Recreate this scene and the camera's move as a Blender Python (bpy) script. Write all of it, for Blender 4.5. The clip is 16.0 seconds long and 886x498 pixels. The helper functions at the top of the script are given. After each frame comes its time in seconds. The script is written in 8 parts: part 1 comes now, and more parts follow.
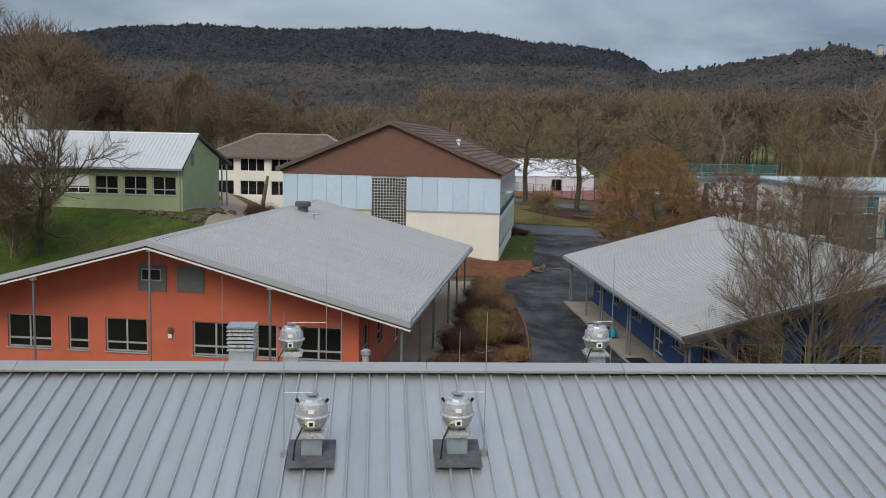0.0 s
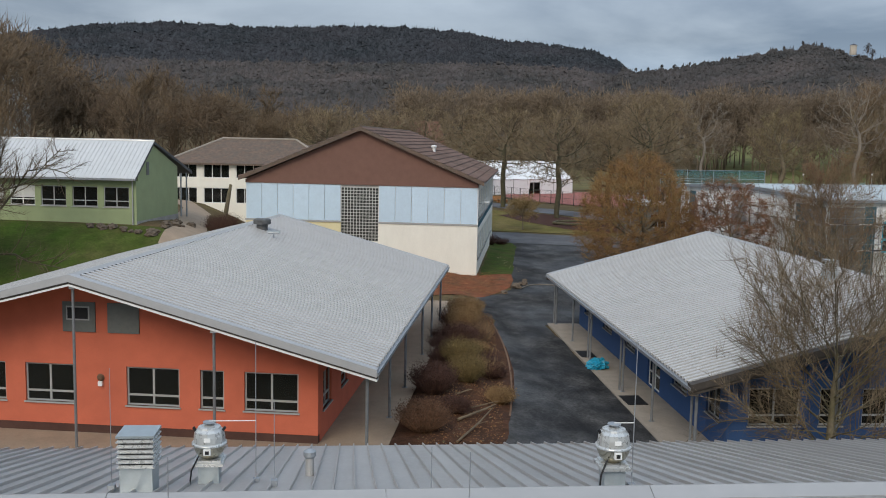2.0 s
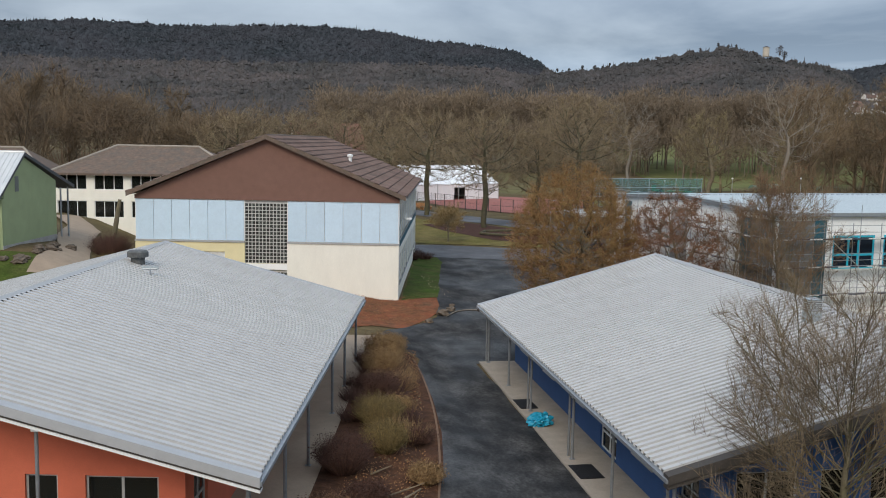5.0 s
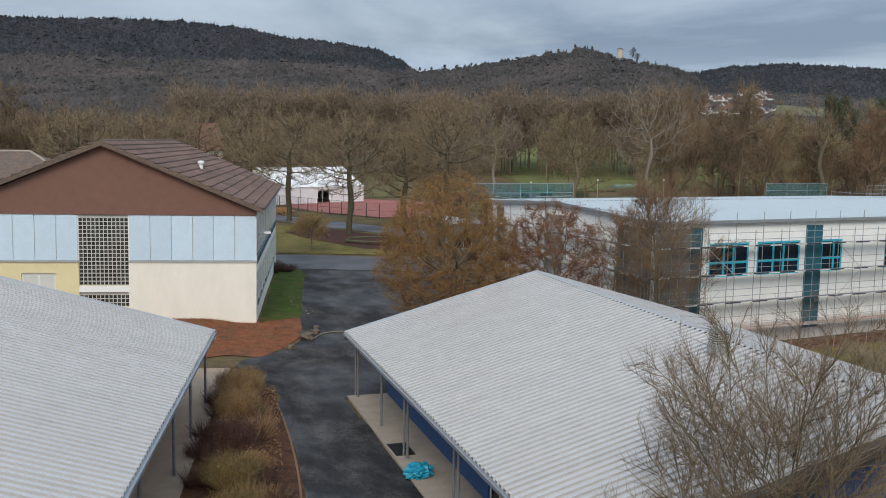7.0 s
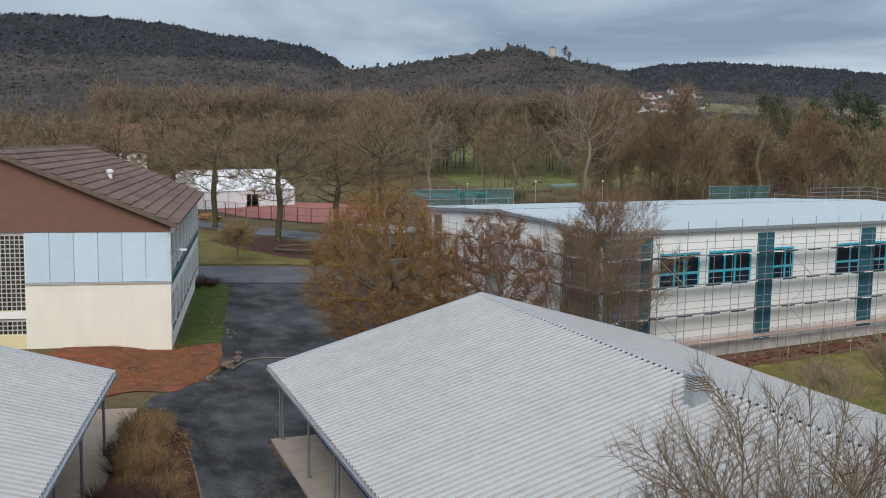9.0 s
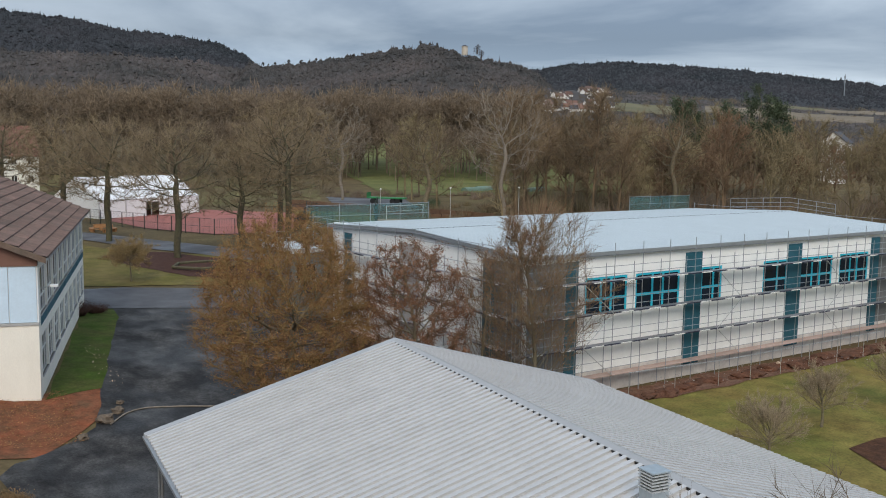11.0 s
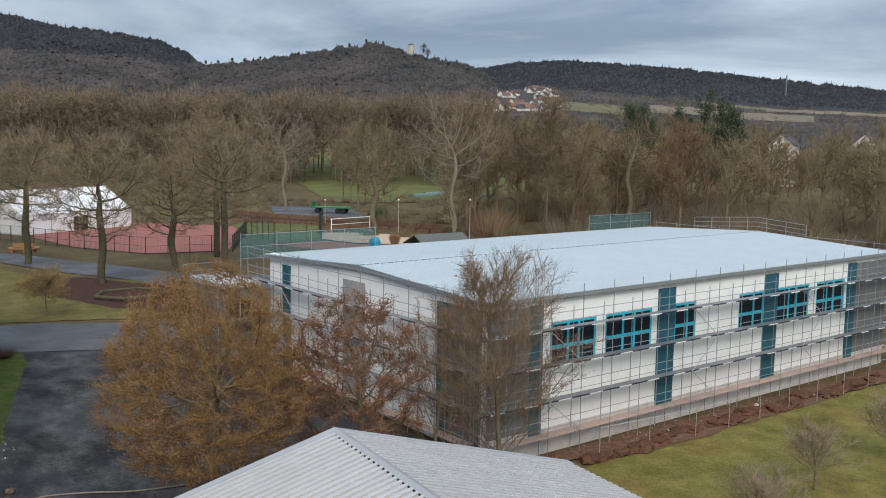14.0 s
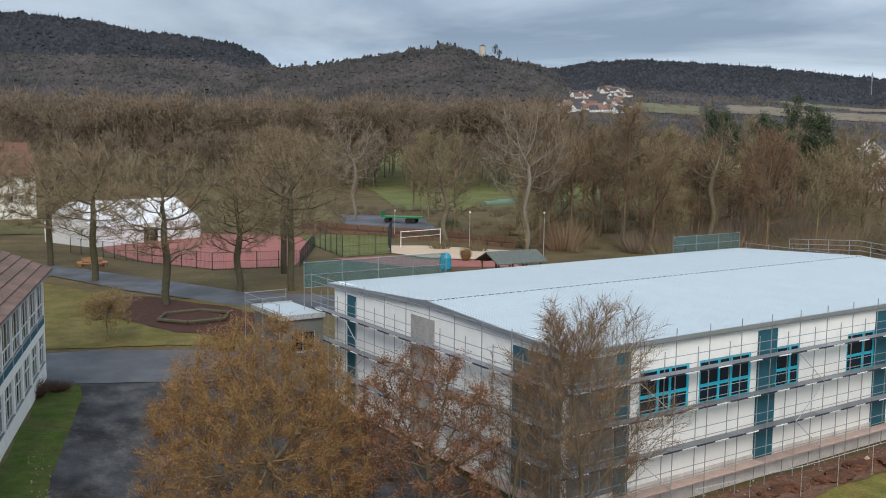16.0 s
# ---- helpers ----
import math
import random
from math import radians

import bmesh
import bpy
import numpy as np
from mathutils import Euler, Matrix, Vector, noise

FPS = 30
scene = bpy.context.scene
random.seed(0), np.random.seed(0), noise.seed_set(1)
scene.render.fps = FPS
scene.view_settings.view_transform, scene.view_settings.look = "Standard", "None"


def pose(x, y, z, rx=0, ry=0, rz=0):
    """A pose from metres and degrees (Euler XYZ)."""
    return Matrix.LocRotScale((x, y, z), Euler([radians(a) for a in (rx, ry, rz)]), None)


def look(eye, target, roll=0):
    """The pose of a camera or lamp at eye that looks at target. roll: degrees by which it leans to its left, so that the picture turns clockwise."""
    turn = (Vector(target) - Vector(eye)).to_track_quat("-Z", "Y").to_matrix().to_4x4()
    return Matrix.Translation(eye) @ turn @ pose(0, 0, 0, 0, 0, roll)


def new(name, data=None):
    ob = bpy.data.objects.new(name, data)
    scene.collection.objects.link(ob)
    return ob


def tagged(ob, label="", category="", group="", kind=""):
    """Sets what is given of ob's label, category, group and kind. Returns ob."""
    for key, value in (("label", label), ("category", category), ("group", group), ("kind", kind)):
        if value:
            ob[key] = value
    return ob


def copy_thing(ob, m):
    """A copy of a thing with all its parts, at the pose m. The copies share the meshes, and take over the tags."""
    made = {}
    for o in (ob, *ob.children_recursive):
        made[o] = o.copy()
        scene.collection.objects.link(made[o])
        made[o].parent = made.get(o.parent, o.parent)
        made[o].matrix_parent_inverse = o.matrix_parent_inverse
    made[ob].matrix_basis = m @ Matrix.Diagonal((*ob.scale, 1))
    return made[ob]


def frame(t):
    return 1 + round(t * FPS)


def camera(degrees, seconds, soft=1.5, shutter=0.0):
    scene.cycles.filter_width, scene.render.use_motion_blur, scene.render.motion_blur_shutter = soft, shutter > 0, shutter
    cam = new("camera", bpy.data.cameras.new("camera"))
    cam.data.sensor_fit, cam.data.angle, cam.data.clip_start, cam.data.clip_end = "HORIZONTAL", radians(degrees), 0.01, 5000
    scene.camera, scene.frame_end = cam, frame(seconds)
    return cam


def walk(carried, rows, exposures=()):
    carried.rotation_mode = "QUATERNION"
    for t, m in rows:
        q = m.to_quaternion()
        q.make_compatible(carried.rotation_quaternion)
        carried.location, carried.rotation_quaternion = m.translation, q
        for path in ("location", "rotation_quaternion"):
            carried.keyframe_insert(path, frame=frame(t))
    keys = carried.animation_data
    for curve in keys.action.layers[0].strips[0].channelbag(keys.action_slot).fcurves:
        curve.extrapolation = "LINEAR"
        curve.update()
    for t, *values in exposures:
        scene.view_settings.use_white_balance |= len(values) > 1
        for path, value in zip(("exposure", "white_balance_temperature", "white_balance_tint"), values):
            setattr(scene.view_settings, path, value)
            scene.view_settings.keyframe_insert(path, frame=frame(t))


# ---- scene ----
cam = camera(50.5, 16.0, 1.0)
PATH = [
    (0, (0, 0, 10.414), (0.1418, 1.9819, 10.186), 1.2),
    (0.5, (0.131, 1.219, 10.541), (0.2828, 3.1999, 10.313), 1.2),
    (1, (0.257, 2.475, 10.728), (0.4268, 4.4538, 10.499), 1.2),
    (1.5, (0.384, 3.706, 10.919), (0.5698, 5.6838, 10.689), 1.2),
    (2, (0.492, 4.943, 11.086), (0.6838, 6.9208, 10.856), 1.2),
    (2.5, (0.639, 6.248, 11.24), (0.8328, 8.2258, 11.01), 1.1),
    (3, (0.764, 7.473, 11.369), (0.9618, 9.4498, 11.14), 1.2),
    (5.5, (1.915, 13.804, 11.927), (2.3467, 15.7436, 11.701), 1),
    (6, (2.105, 15.092, 12.103), (2.6277, 17.0095, 11.878), 1),
    (6.5, (2.406, 16.452, 12.214), (2.9957, 18.3495, 11.989), 1.1),
    (7, (2.751, 17.614, 12.294), (3.3787, 19.4994, 12.069), 1.1),
    (7.5, (3.062, 18.771, 12.374), (3.7167, 20.6474, 12.148), 1),
    (8, (3.469, 19.848, 12.52), (4.1557, 21.7134, 12.292), 1),
    (8.5, (3.868, 21.031, 12.636), (4.5907, 22.8824, 12.409), 0.9),
    (9, (4.336, 22.266, 12.825), (5.0927, 24.1033, 12.598), 0.9),
    (11.5, (7.19, 28.238, 14.359), (8.1566, 29.9731, 14.129), 0.9),
    (12, (7.653, 29.21, 14.678), (8.6615, 30.9211, 14.447), 0.9),
    (12.5, (8.154, 30.206, 14.911), (9.1885, 31.9021, 14.68), 0.9),
    (13, (8.676, 31.251, 15.161), (9.7215, 32.9401, 14.93), 0.8),
    (13.5, (9.197, 32.206, 15.482), (10.2385, 33.8971, 15.251), 0.7),
    (14, (9.789, 33.3, 15.793), (10.8075, 35.0061, 15.561), 0.8),
    (14.5, (10.433, 34.428, 16.09), (11.4166, 36.1541, 15.859), 0.8),
    (15, (10.882, 35.385, 16.455), (11.8286, 37.1311, 16.223), 0.7),
    (15.5, (11.389, 36.545, 16.903), (12.2986, 38.3102, 16.67), 0.6),
    (16, (11.934, 37.605, 17.29), (12.8206, 39.3822, 17.057), 0.6),
]
walk(cam, [(t, look(eye, target, roll)) for t, eye, target, roll in PATH], [(0.0, -0.34), (1.0, -0.25), (2.0, -0.22), (3.0, -0.08), (5.5, -0.07), (9.0, -0.08), (11.5, -0.12), (12.5, -0.01), (16.0, 0.05)])

# ---------------------------------------------------------------- light
SUN_EL, SUN_AZ = 38.0, 208.0   # degrees; azimuth clockwise from +y
world = bpy.data.worlds.new("overcast_sky")
scene.world = world
world.use_nodes = True
wn, wl = world.node_tree.nodes, world.node_tree.links
wn.clear()
w_out = wn.new("ShaderNodeOutputWorld")
w_bg = wn.new("ShaderNodeBackground")
w_sky = wn.new("ShaderNodeTexSky")
w_sky.sky_type = "NISHITA"
w_sky.sun_disc = False
w_sky.sun_elevation = radians(SUN_EL)
w_sky.sun_rotation = radians(SUN_AZ)
w_co = wn.new("ShaderNodeTexCoord")
w_sep = wn.new("ShaderNodeSeparateXYZ")
wl.new(w_co.outputs["Generated"], w_sep.inputs[0])


def wmath(op, a, b):
    n = wn.new("ShaderNodeMath")
    n.operation = op
    for k, v in enumerate((a, b)):
        if isinstance(v, (int, float)):
            n.inputs[k].default_value = v
        else:
            wl.new(v, n.inputs[k])
    return n.outputs[0]


w_up = wmath("ADD", wmath("ABSOLUTE", w_sep.outputs[2], 0.0), 0.10)
w_flat = wn.new("ShaderNodeCombineXYZ")
wl.new(wmath("DIVIDE", w_sep.outputs[0], w_up), w_flat.inputs[0])
wl.new(wmath("DIVIDE", w_sep.outputs[1], w_up), w_flat.inputs[1])
w_big = wn.new("ShaderNodeTexNoise")
w_big.inputs["Scale"].default_value = 0.38
w_big.inputs["Detail"].default_value = 7.0
w_big.inputs["Roughness"].default_value = 0.55
w_big.inputs["Distortion"].default_value = 0.4
wl.new(w_flat.outputs[0], w_big.inputs["Vector"])
w_ramp = wn.new("ShaderNodeValToRGB")
w_ramp.color_ramp.elements[0].position = 0.36
w_ramp.color_ramp.elements[0].color = (2.35, 3.1, 4.25, 1)
w_ramp.color_ramp.elements[1].position = 0.66
w_ramp.color_ramp.elements[1].color = (7.4, 8.5, 9.7, 1)
wl.new(w_big.outputs[0], w_ramp.inputs[0])
w_mix = wn.new("ShaderNodeMixRGB")
w_mix.inputs[0].default_value = 0.88
wl.new(w_sky.outputs[0], w_mix.inputs[1])
wl.new(w_ramp.outputs[0], w_mix.inputs[2])
w_dome = wn.new("ShaderNodeMixRGB")   # an overcast sky is brighter overhead than at the horizon
w_dome.blend_type = "MULTIPLY"
w_dome.inputs[0].default_value = 1.0
wl.new(w_mix.outputs[0], w_dome.inputs[1])
w_low = wmath("MULTIPLY", wmath("MAXIMUM", wmath("SUBTRACT", 1.0, wmath("DIVIDE", w_sep.outputs[2], 0.105)), 0.0), wmath("MULTIPLY", wmath("MINIMUM", wmath("MAXIMUM", wmath("SUBTRACT", 1.5, wmath("MULTIPLY", w_sep.outputs[0], 1.6)), 0.0), 1.2), 1.4))   # the cloud thins towards the horizon, most above the valley
w_rise = wmath("ADD", wmath("ADD", wmath("MULTIPLY", wmath("MAXIMUM", w_sep.outputs[2], 0.0), 1.5), 0.70), wmath("MULTIPLY", w_sep.outputs[0], 0.14))
wl.new(wmath("ADD", w_rise, w_low), w_dome.inputs[2])
wl.new(w_dome.outputs[0], w_bg.inputs[0])
w_bg.inputs[1].default_value = 0.105
wl.new(w_bg.outputs[0], w_out.inputs[0])

sun_data = bpy.data.lights.new("sun", "SUN")
sun_data.energy, sun_data.angle, sun_data.color = 2.05, radians(30), (1.0, 0.89, 0.74)
sun = new("sun", sun_data)
sun.matrix_world = look((0, 0, 60), (-math.sin(radians(SUN_AZ)) * 40, -math.cos(radians(SUN_AZ)) * 40, 60 - 40 * math.tan(radians(SUN_EL))))
scene.view_settings.exposure = 0.0


# ---------------------------------------------------------------- materials
def surf(name, base, rough=0.8, metal=0.0, var=0.18, scale=0.6, fine=14.0, bump=0.15, tint=None, amount=0.5, spec=0.35,
         island=0.0, objvar=0.0, stretch=None, bump_size=0.01):
    """Procedural surface: two scales of noise vary the colour, a fine one gives relief. tint: a second colour in patches."""
    m = bpy.data.materials.new(name)
    m.use_nodes = True
    nt, ln = m.node_tree.nodes, m.node_tree.links
    b = nt["Principled BSDF"]
    geo = nt.new("ShaderNodeNewGeometry")
    vec = geo.outputs["Position"]
    if stretch:
        mp = nt.new("ShaderNodeMapping")
        mp.inputs["Scale"].default_value = stretch
        ln.new(vec, mp.inputs["Vector"])
        vec = mp.outputs[0]

    def noi(s, d, r=0.6):
        n = nt.new("ShaderNodeTexNoise")
        n.inputs["Scale"].default_value, n.inputs["Detail"].default_value, n.inputs["Roughness"].default_value = s, d, r
        ln.new(vec, n.inputs["Vector"])
        return n.outputs[0]

    def ranged(v, lo, hi, f0=0.25, f1=0.75):
        n = nt.new("ShaderNodeMapRange")
        n.inputs[1].default_value, n.inputs[2].default_value = f0, f1
        n.inputs[3].default_value, n.inputs[4].default_value = lo, hi
        ln.new(v, n.inputs[0])
        return n.outputs[0]

    def mixed(kind, fac, a, c):
        n = nt.new("ShaderNodeMixRGB")
        n.blend_type = kind
        for k, v in ((0, fac), (1, a), (2, c)):
            if isinstance(v, (int, float)):
                n.inputs[k].default_value = v
            elif isinstance(v, tuple):
                n.inputs[k].default_value = (*v, 1)
            else:
                ln.new(v, n.inputs[k])
        return n.outputs[0]

    big, small = noi(scale, 4.0), noi(fine, 5.0)
    colour = base
    if tint:
        colour = mixed("MIX", ranged(big, 0, 1, 0.5 - 0.18, 0.5 + 0.18) if amount == 0.5 else ranged(big, 0, 1, 0.9 - amount * 0.9, 1.15 - amount * 0.9), base, tint)
    grey = ranged(noi(scale * 2.7, 3.0), 1 - var, 1 + var * 0.6)
    colour = mixed("MULTIPLY", 1.0, colour, grey)
    colour = mixed("MULTIPLY", 1.0, colour, ranged(small, 1 - var, 1 + var * 0.6))
    if island:
        colour = mixed("MULTIPLY", 1.0, colour, ranged(geo.outputs["Random Per Island"], 1 - island, 1 + island, 0, 1))
    if objvar:
        info = nt.new("ShaderNodeObjectInfo")
        colour = mixed("MULTIPLY", 1.0, colour, ranged(info.outputs["Random"], 1 - objvar, 1 + objvar, 0, 1))
    ln.new(colour, b.inputs["Base Color"])
    ln.new(ranged(small, max(rough - 0.1, 0.02), min(rough + 0.1, 1.0)), b.inputs["Roughness"])
    b.inputs["Metallic"].default_value = metal
    b.inputs["Specular IOR Level"].default_value = spec
    if bump:
        bp = nt.new("ShaderNodeBump")
        bp.inputs["Strength"].default_value, bp.inputs["Distance"].default_value = bump, bump_size
        ln.new(small, bp.inputs["Height"])
        ln.new(bp.outputs[0], b.inputs["Normal"])
    return m


M = {}
M["zinc_roof"] = surf("coated_grey_roof_metal", (0.40, 0.392, 0.382), 0.42, 0.3, 0.06, 0.35, 3.0, 0.05, objvar=0.035)
M["zinc_old"] = surf("weathered_grey_roof_metal", (0.53, 0.515, 0.497), 0.40, 0.7, 0.06, 0.5, 5.0, 0.06, tint=(0.495, 0.483, 0.468), objvar=0.06, stretch=(2.5, 0.6, 1))
M["roof_sheet"] = surf("light_grey_profiled_steel", (0.525, 0.513, 0.50), 0.45, 0.25, 0.05, 0.3, 2.0, 0.03, objvar=0.02)
M["white_roof"] = surf("new_white_grey_roof_sheet", (0.465, 0.525, 0.55), 0.4, 0.1, 0.05, 0.15, 2.0, 0.02, objvar=0.01)
M["steel"] = surf("galvanised_steel", (0.36, 0.38, 0.40), 0.5, 0.6, 0.15, 2.0, 20.0, 0.05)
M["fascia"] = surf("dark_brown_fascia", (0.07, 0.06, 0.052), 0.7, 0.1, 0.2, 1.0, 10.0, 0.05)
M["dark_steel"] = surf("dark_patched_flashing", (0.085, 0.085, 0.085), 0.6, 0.1, 0.3, 3.0, 18.0, 0.1, tint=(0.14, 0.14, 0.135))
M["fan_grey"] = surf("pale_grey_fan_casing", (0.55, 0.56, 0.55), 0.3, 0.5, 0.06, 2.0, 12.0, 0.02)
M["fan_chrome"] = surf("polished_fan_bowl", (0.52, 0.47, 0.36), 0.14, 1.0, 0.05, 2.0, 12.0, 0.0)
M["verge"] = surf("grey_verge_flashing", (0.42, 0.42, 0.425), 0.5, 0.2, 0.06, 0.5, 6.0, 0.03)
M["post"] = surf("weathered_galvanised_post", (0.24, 0.25, 0.26), 0.55, 0.4, 0.15, 1.5, 14.0, 0.05)
M["black"] = surf("black_rubber", (0.015, 0.015, 0.016), 0.6, 0.0, 0.2, 4.0, 20.0, 0.05)
M["duct"] = surf("galvanised_duct_sheet", (0.42, 0.47, 0.49), 0.38, 0.55, 0.12, 2.0, 10.0, 0.04)
M["orange"] = surf("orange_red_render", (0.58, 0.15, 0.085), 0.9, 0.0, 0.09, 0.5, 30.0, 0.2)
M["orange_dark"] = surf("dark_plinth_render", (0.09, 0.045, 0.035), 0.9, 0.0, 0.2, 1.0, 30.0, 0.2)
M["blue"] = surf("deep_blue_render", (0.035, 0.085, 0.21), 0.85, 0.0, 0.09, 0.5, 30.0, 0.2)
M["blue_dark"] = surf("dark_blue_plinth", (0.02, 0.025, 0.05), 0.9, 0.0, 0.2, 1.0, 30.0, 0.2)
M["green"] = surf("pale_green_render", (0.31, 0.365, 0.20), 0.9, 0.0, 0.08, 0.4, 30.0, 0.2)
M["cream"] = surf("cream_render", (0.83, 0.80, 0.71), 0.9, 0.0, 0.06, 0.4, 24.0, 0.15, stretch=(1, 1, 0.4))
M["yellow"] = surf("pale_yellow_render", (0.75, 0.66, 0.40), 0.9, 0.0, 0.06, 0.4, 24.0, 0.15)
M["white"] = surf("white_painted_surface", (0.85, 0.85, 0.83), 0.75, 0.0, 0.05, 0.5, 16.0, 0.05)
M["brown"] = surf("brown_cladding", (0.19, 0.102, 0.078), 0.85, 0.0, 0.1, 0.8, 16.0, 0.1)
M["panel"] = surf("pale_blue_glazed_panel", (0.56, 0.69, 0.80), 0.35, 0.0, 0.05, 0.7, 8.0, 0.02, objvar=0.04)
M["fibre"] = surf("brown_fibre_cement_sheet", (0.185, 0.115, 0.093), 0.85, 0.0, 0.25, 0.8, 10.0, 0.25, tint=(0.125, 0.09, 0.075), objvar=0.16)
M["brown_roof"] = surf("old_brown_tile", (0.17, 0.115, 0.085), 0.9, 0.0, 0.25, 1.2, 9.0, 0.3, tint=(0.13, 0.105, 0.085))
M["frame"] = surf("grey_window_frame", (0.42, 0.42, 0.41), 0.5, 0.1, 0.06, 2.0, 20.0, 0.02)
M["white_frame"] = surf("white_window_frame", (0.74, 0.74, 0.72), 0.5, 0.0, 0.06, 2.0, 20.0, 0.02)
M["turq"] = surf("turquoise_window_frame", (0.025, 0.48, 0.66), 0.45, 0.0, 0.1, 2.0, 20.0, 0.02)
M["petrol"] = surf("dark_petrol_panel", (0.02, 0.105, 0.145), 0.6, 0.0, 0.15, 0.6, 10.0, 0.05)
M["louvre"] = surf("grey_louvre_panel", (0.16, 0.17, 0.16), 0.6, 0.2, 0.1, 2.0, 16.0, 0.05)
M["blind"] = surf("pale_blind", (0.62, 0.62, 0.6), 0.8, 0.0, 0.05, 1.0, 12.0, 0.02)
M["concrete"] = surf("grey_concrete", (0.42, 0.40, 0.375), 0.9, 0.0, 0.2, 0.7, 14.0, 0.2, tint=(0.33, 0.315, 0.30))
M["grout"] = surf("pale_grey_grout", (0.55, 0.545, 0.52), 0.9, 0.0, 0.1, 1.0, 14.0, 0.1)
M["plinth"] = surf("pale_stained_plinth", (0.74, 0.69, 0.64), 0.9, 0.0, 0.15, 0.5, 8.0, 0.15, tint=(0.56, 0.51, 0.47))
M["paving"] = surf("beige_paving", (0.33, 0.285, 0.235), 0.9, 0.0, 0.15, 0.5, 16.0, 0.15)
# browner copy of the paving: roof shade on the orange walk put into the colour
M["paving_brown"] = surf("brown_shaded_paving", (0.33, 0.25, 0.18), 0.9, 0.0, 0.15, 0.5, 16.0, 0.15)
M["asphalt"] = surf("damp_dark_asphalt", (0.024, 0.0235, 0.024), 0.72, 0.0, 0.6, 0.55, 9.0, 1.0, tint=(0.078, 0.075, 0.072), amount=0.56, spec=0.22, stretch=(1.0, 0.6, 1.0), bump_size=0.02)
M["far_asphalt"] = surf("grey_asphalt", (0.10, 0.10, 0.105), 0.8, 0.0, 0.2, 0.25, 9.0, 0.2, tint=(0.075, 0.075, 0.08))
M["soil"] = surf("red_brown_soil", (0.28, 0.092, 0.046), 1.0, 0.0, 0.35, 0.7, 9.0, 0.6, tint=(0.15, 0.08, 0.045), bump_size=0.06, spec=0.1)
M["bed"] = surf("leafy_shrub_bed_soil", (0.058, 0.032, 0.023), 1.0, 0.0, 0.4, 0.8, 10.0, 0.7, tint=(0.115, 0.055, 0.03), bump_size=0.05, spec=0.1)
M["mulch"] = surf("dark_bark_mulch", (0.075, 0.04, 0.032), 1.0, 0.0, 0.3, 0.8, 10.0, 0.5, spec=0.1)
M["lawn"] = surf("winter_lawn", (0.135, 0.122, 0.036), 1.0, 0.0, 0.35, 0.22, 7.0, 0.6, tint=(0.175, 0.138, 0.055), bump_size=0.05, spec=0.1)
M["green_lawn"] = surf("green_grass", (0.056, 0.096, 0.014), 1.0, 0.0, 0.35, 0.4, 7.0, 0.6, tint=(0.085, 0.088, 0.028), bump_size=0.05, spec=0.1)
M["orchard"] = surf("mossy_orchard_grass", (0.150, 0.155, 0.038), 1.0, 0.0, 0.4, 0.22, 7.0, 0.6, tint=(0.23, 0.165, 0.055), bump_size=0.05, spec=0.1)
M["ground"] = surf("rough_winter_ground", (0.13, 0.092, 0.05), 1.0, 0.0, 0.35, 0.06, 2.2, 0.5, tint=(0.135, 0.108, 0.052), bump_size=0.08, spec=0.1)
M["court"] = surf("red_sports_court", (0.34, 0.115, 0.092), 0.9, 0.0, 0.15, 0.15, 6.0, 0.1, tint=(0.29, 0.115, 0.095))
M["sand"] = surf("pale_sand", (0.55, 0.42, 0.30), 1.0, 0.0, 0.15, 0.4, 9.0, 0.3)
M["stone"] = surf("grey_brown_boulder", (0.14, 0.108, 0.08), 0.95, 0.0, 0.35, 1.5, 9.0, 0.6, bump_size=0.03)
M["wood"] = surf("weathered_timber", (0.17, 0.10, 0.06), 0.85, 0.0, 0.2, 1.5, 14.0, 0.2)
M["plank"] = surf("pinkish_scaffold_plank", (0.45, 0.33, 0.28), 0.85, 0.0, 0.15, 1.0, 12.0, 0.1, objvar=0.12)
M["deck"] = surf("scaffold_deck_steel", (0.30, 0.31, 0.33), 0.6, 0.4, 0.2, 1.0, 12.0, 0.1, objvar=0.15)
M["bark"] = surf("grey_brown_bark", (0.20, 0.16, 0.115), 0.95, 0.0, 0.3, 1.5, 12.0, 0.4, tint=(0.165, 0.145, 0.085))
M["pale_bark"] = surf("pale_bark", (0.25, 0.215, 0.175), 0.95, 0.0, 0.2, 1.5, 12.0, 0.3)
M["twig"] = surf("brown_twigs", (0.135, 0.102, 0.068), 0.95, 0.0, 0.2, 0.5, 6.0, 0.0, island=0.35, spec=0.1)
M["rust_leaf"] = surf("rusty_dry_leaves", (0.285, 0.148, 0.07), 0.9, 0.0, 0.25, 0.35, 6.0, 0.0, tint=(0.29, 0.15, 0.062), island=0.4, spec=0.1)
M["brown_leaf"] = surf("brown_dry_leaves", (0.27, 0.135, 0.078), 0.9, 0.0, 0.25, 0.6, 6.0, 0.0, island=0.5, spec=0.1)
M["wood_far"] = surf("bare_winter_wood", (0.215, 0.165, 0.10), 1.0, 0.0, 0.3, 0.03, 0.4, 0.0, tint=(0.25, 0.205, 0.115), island=0.3, spec=0.1)
M["tarp"] = surf("bright_blue_plastic", (0.02, 0.30, 0.46), 0.35, 0.0, 0.2, 3.0, 12.0, 0.2)
M["tent"] = surf("white_tent_fabric", (0.80, 0.80, 0.80), 0.6, 0.0, 0.05, 0.4, 8.0, 0.03)
M["net"] = surf("dark_green_net", (0.04, 0.10, 0.09), 0.9, 0.0, 0.2, 1.0, 8.0, 0.0)


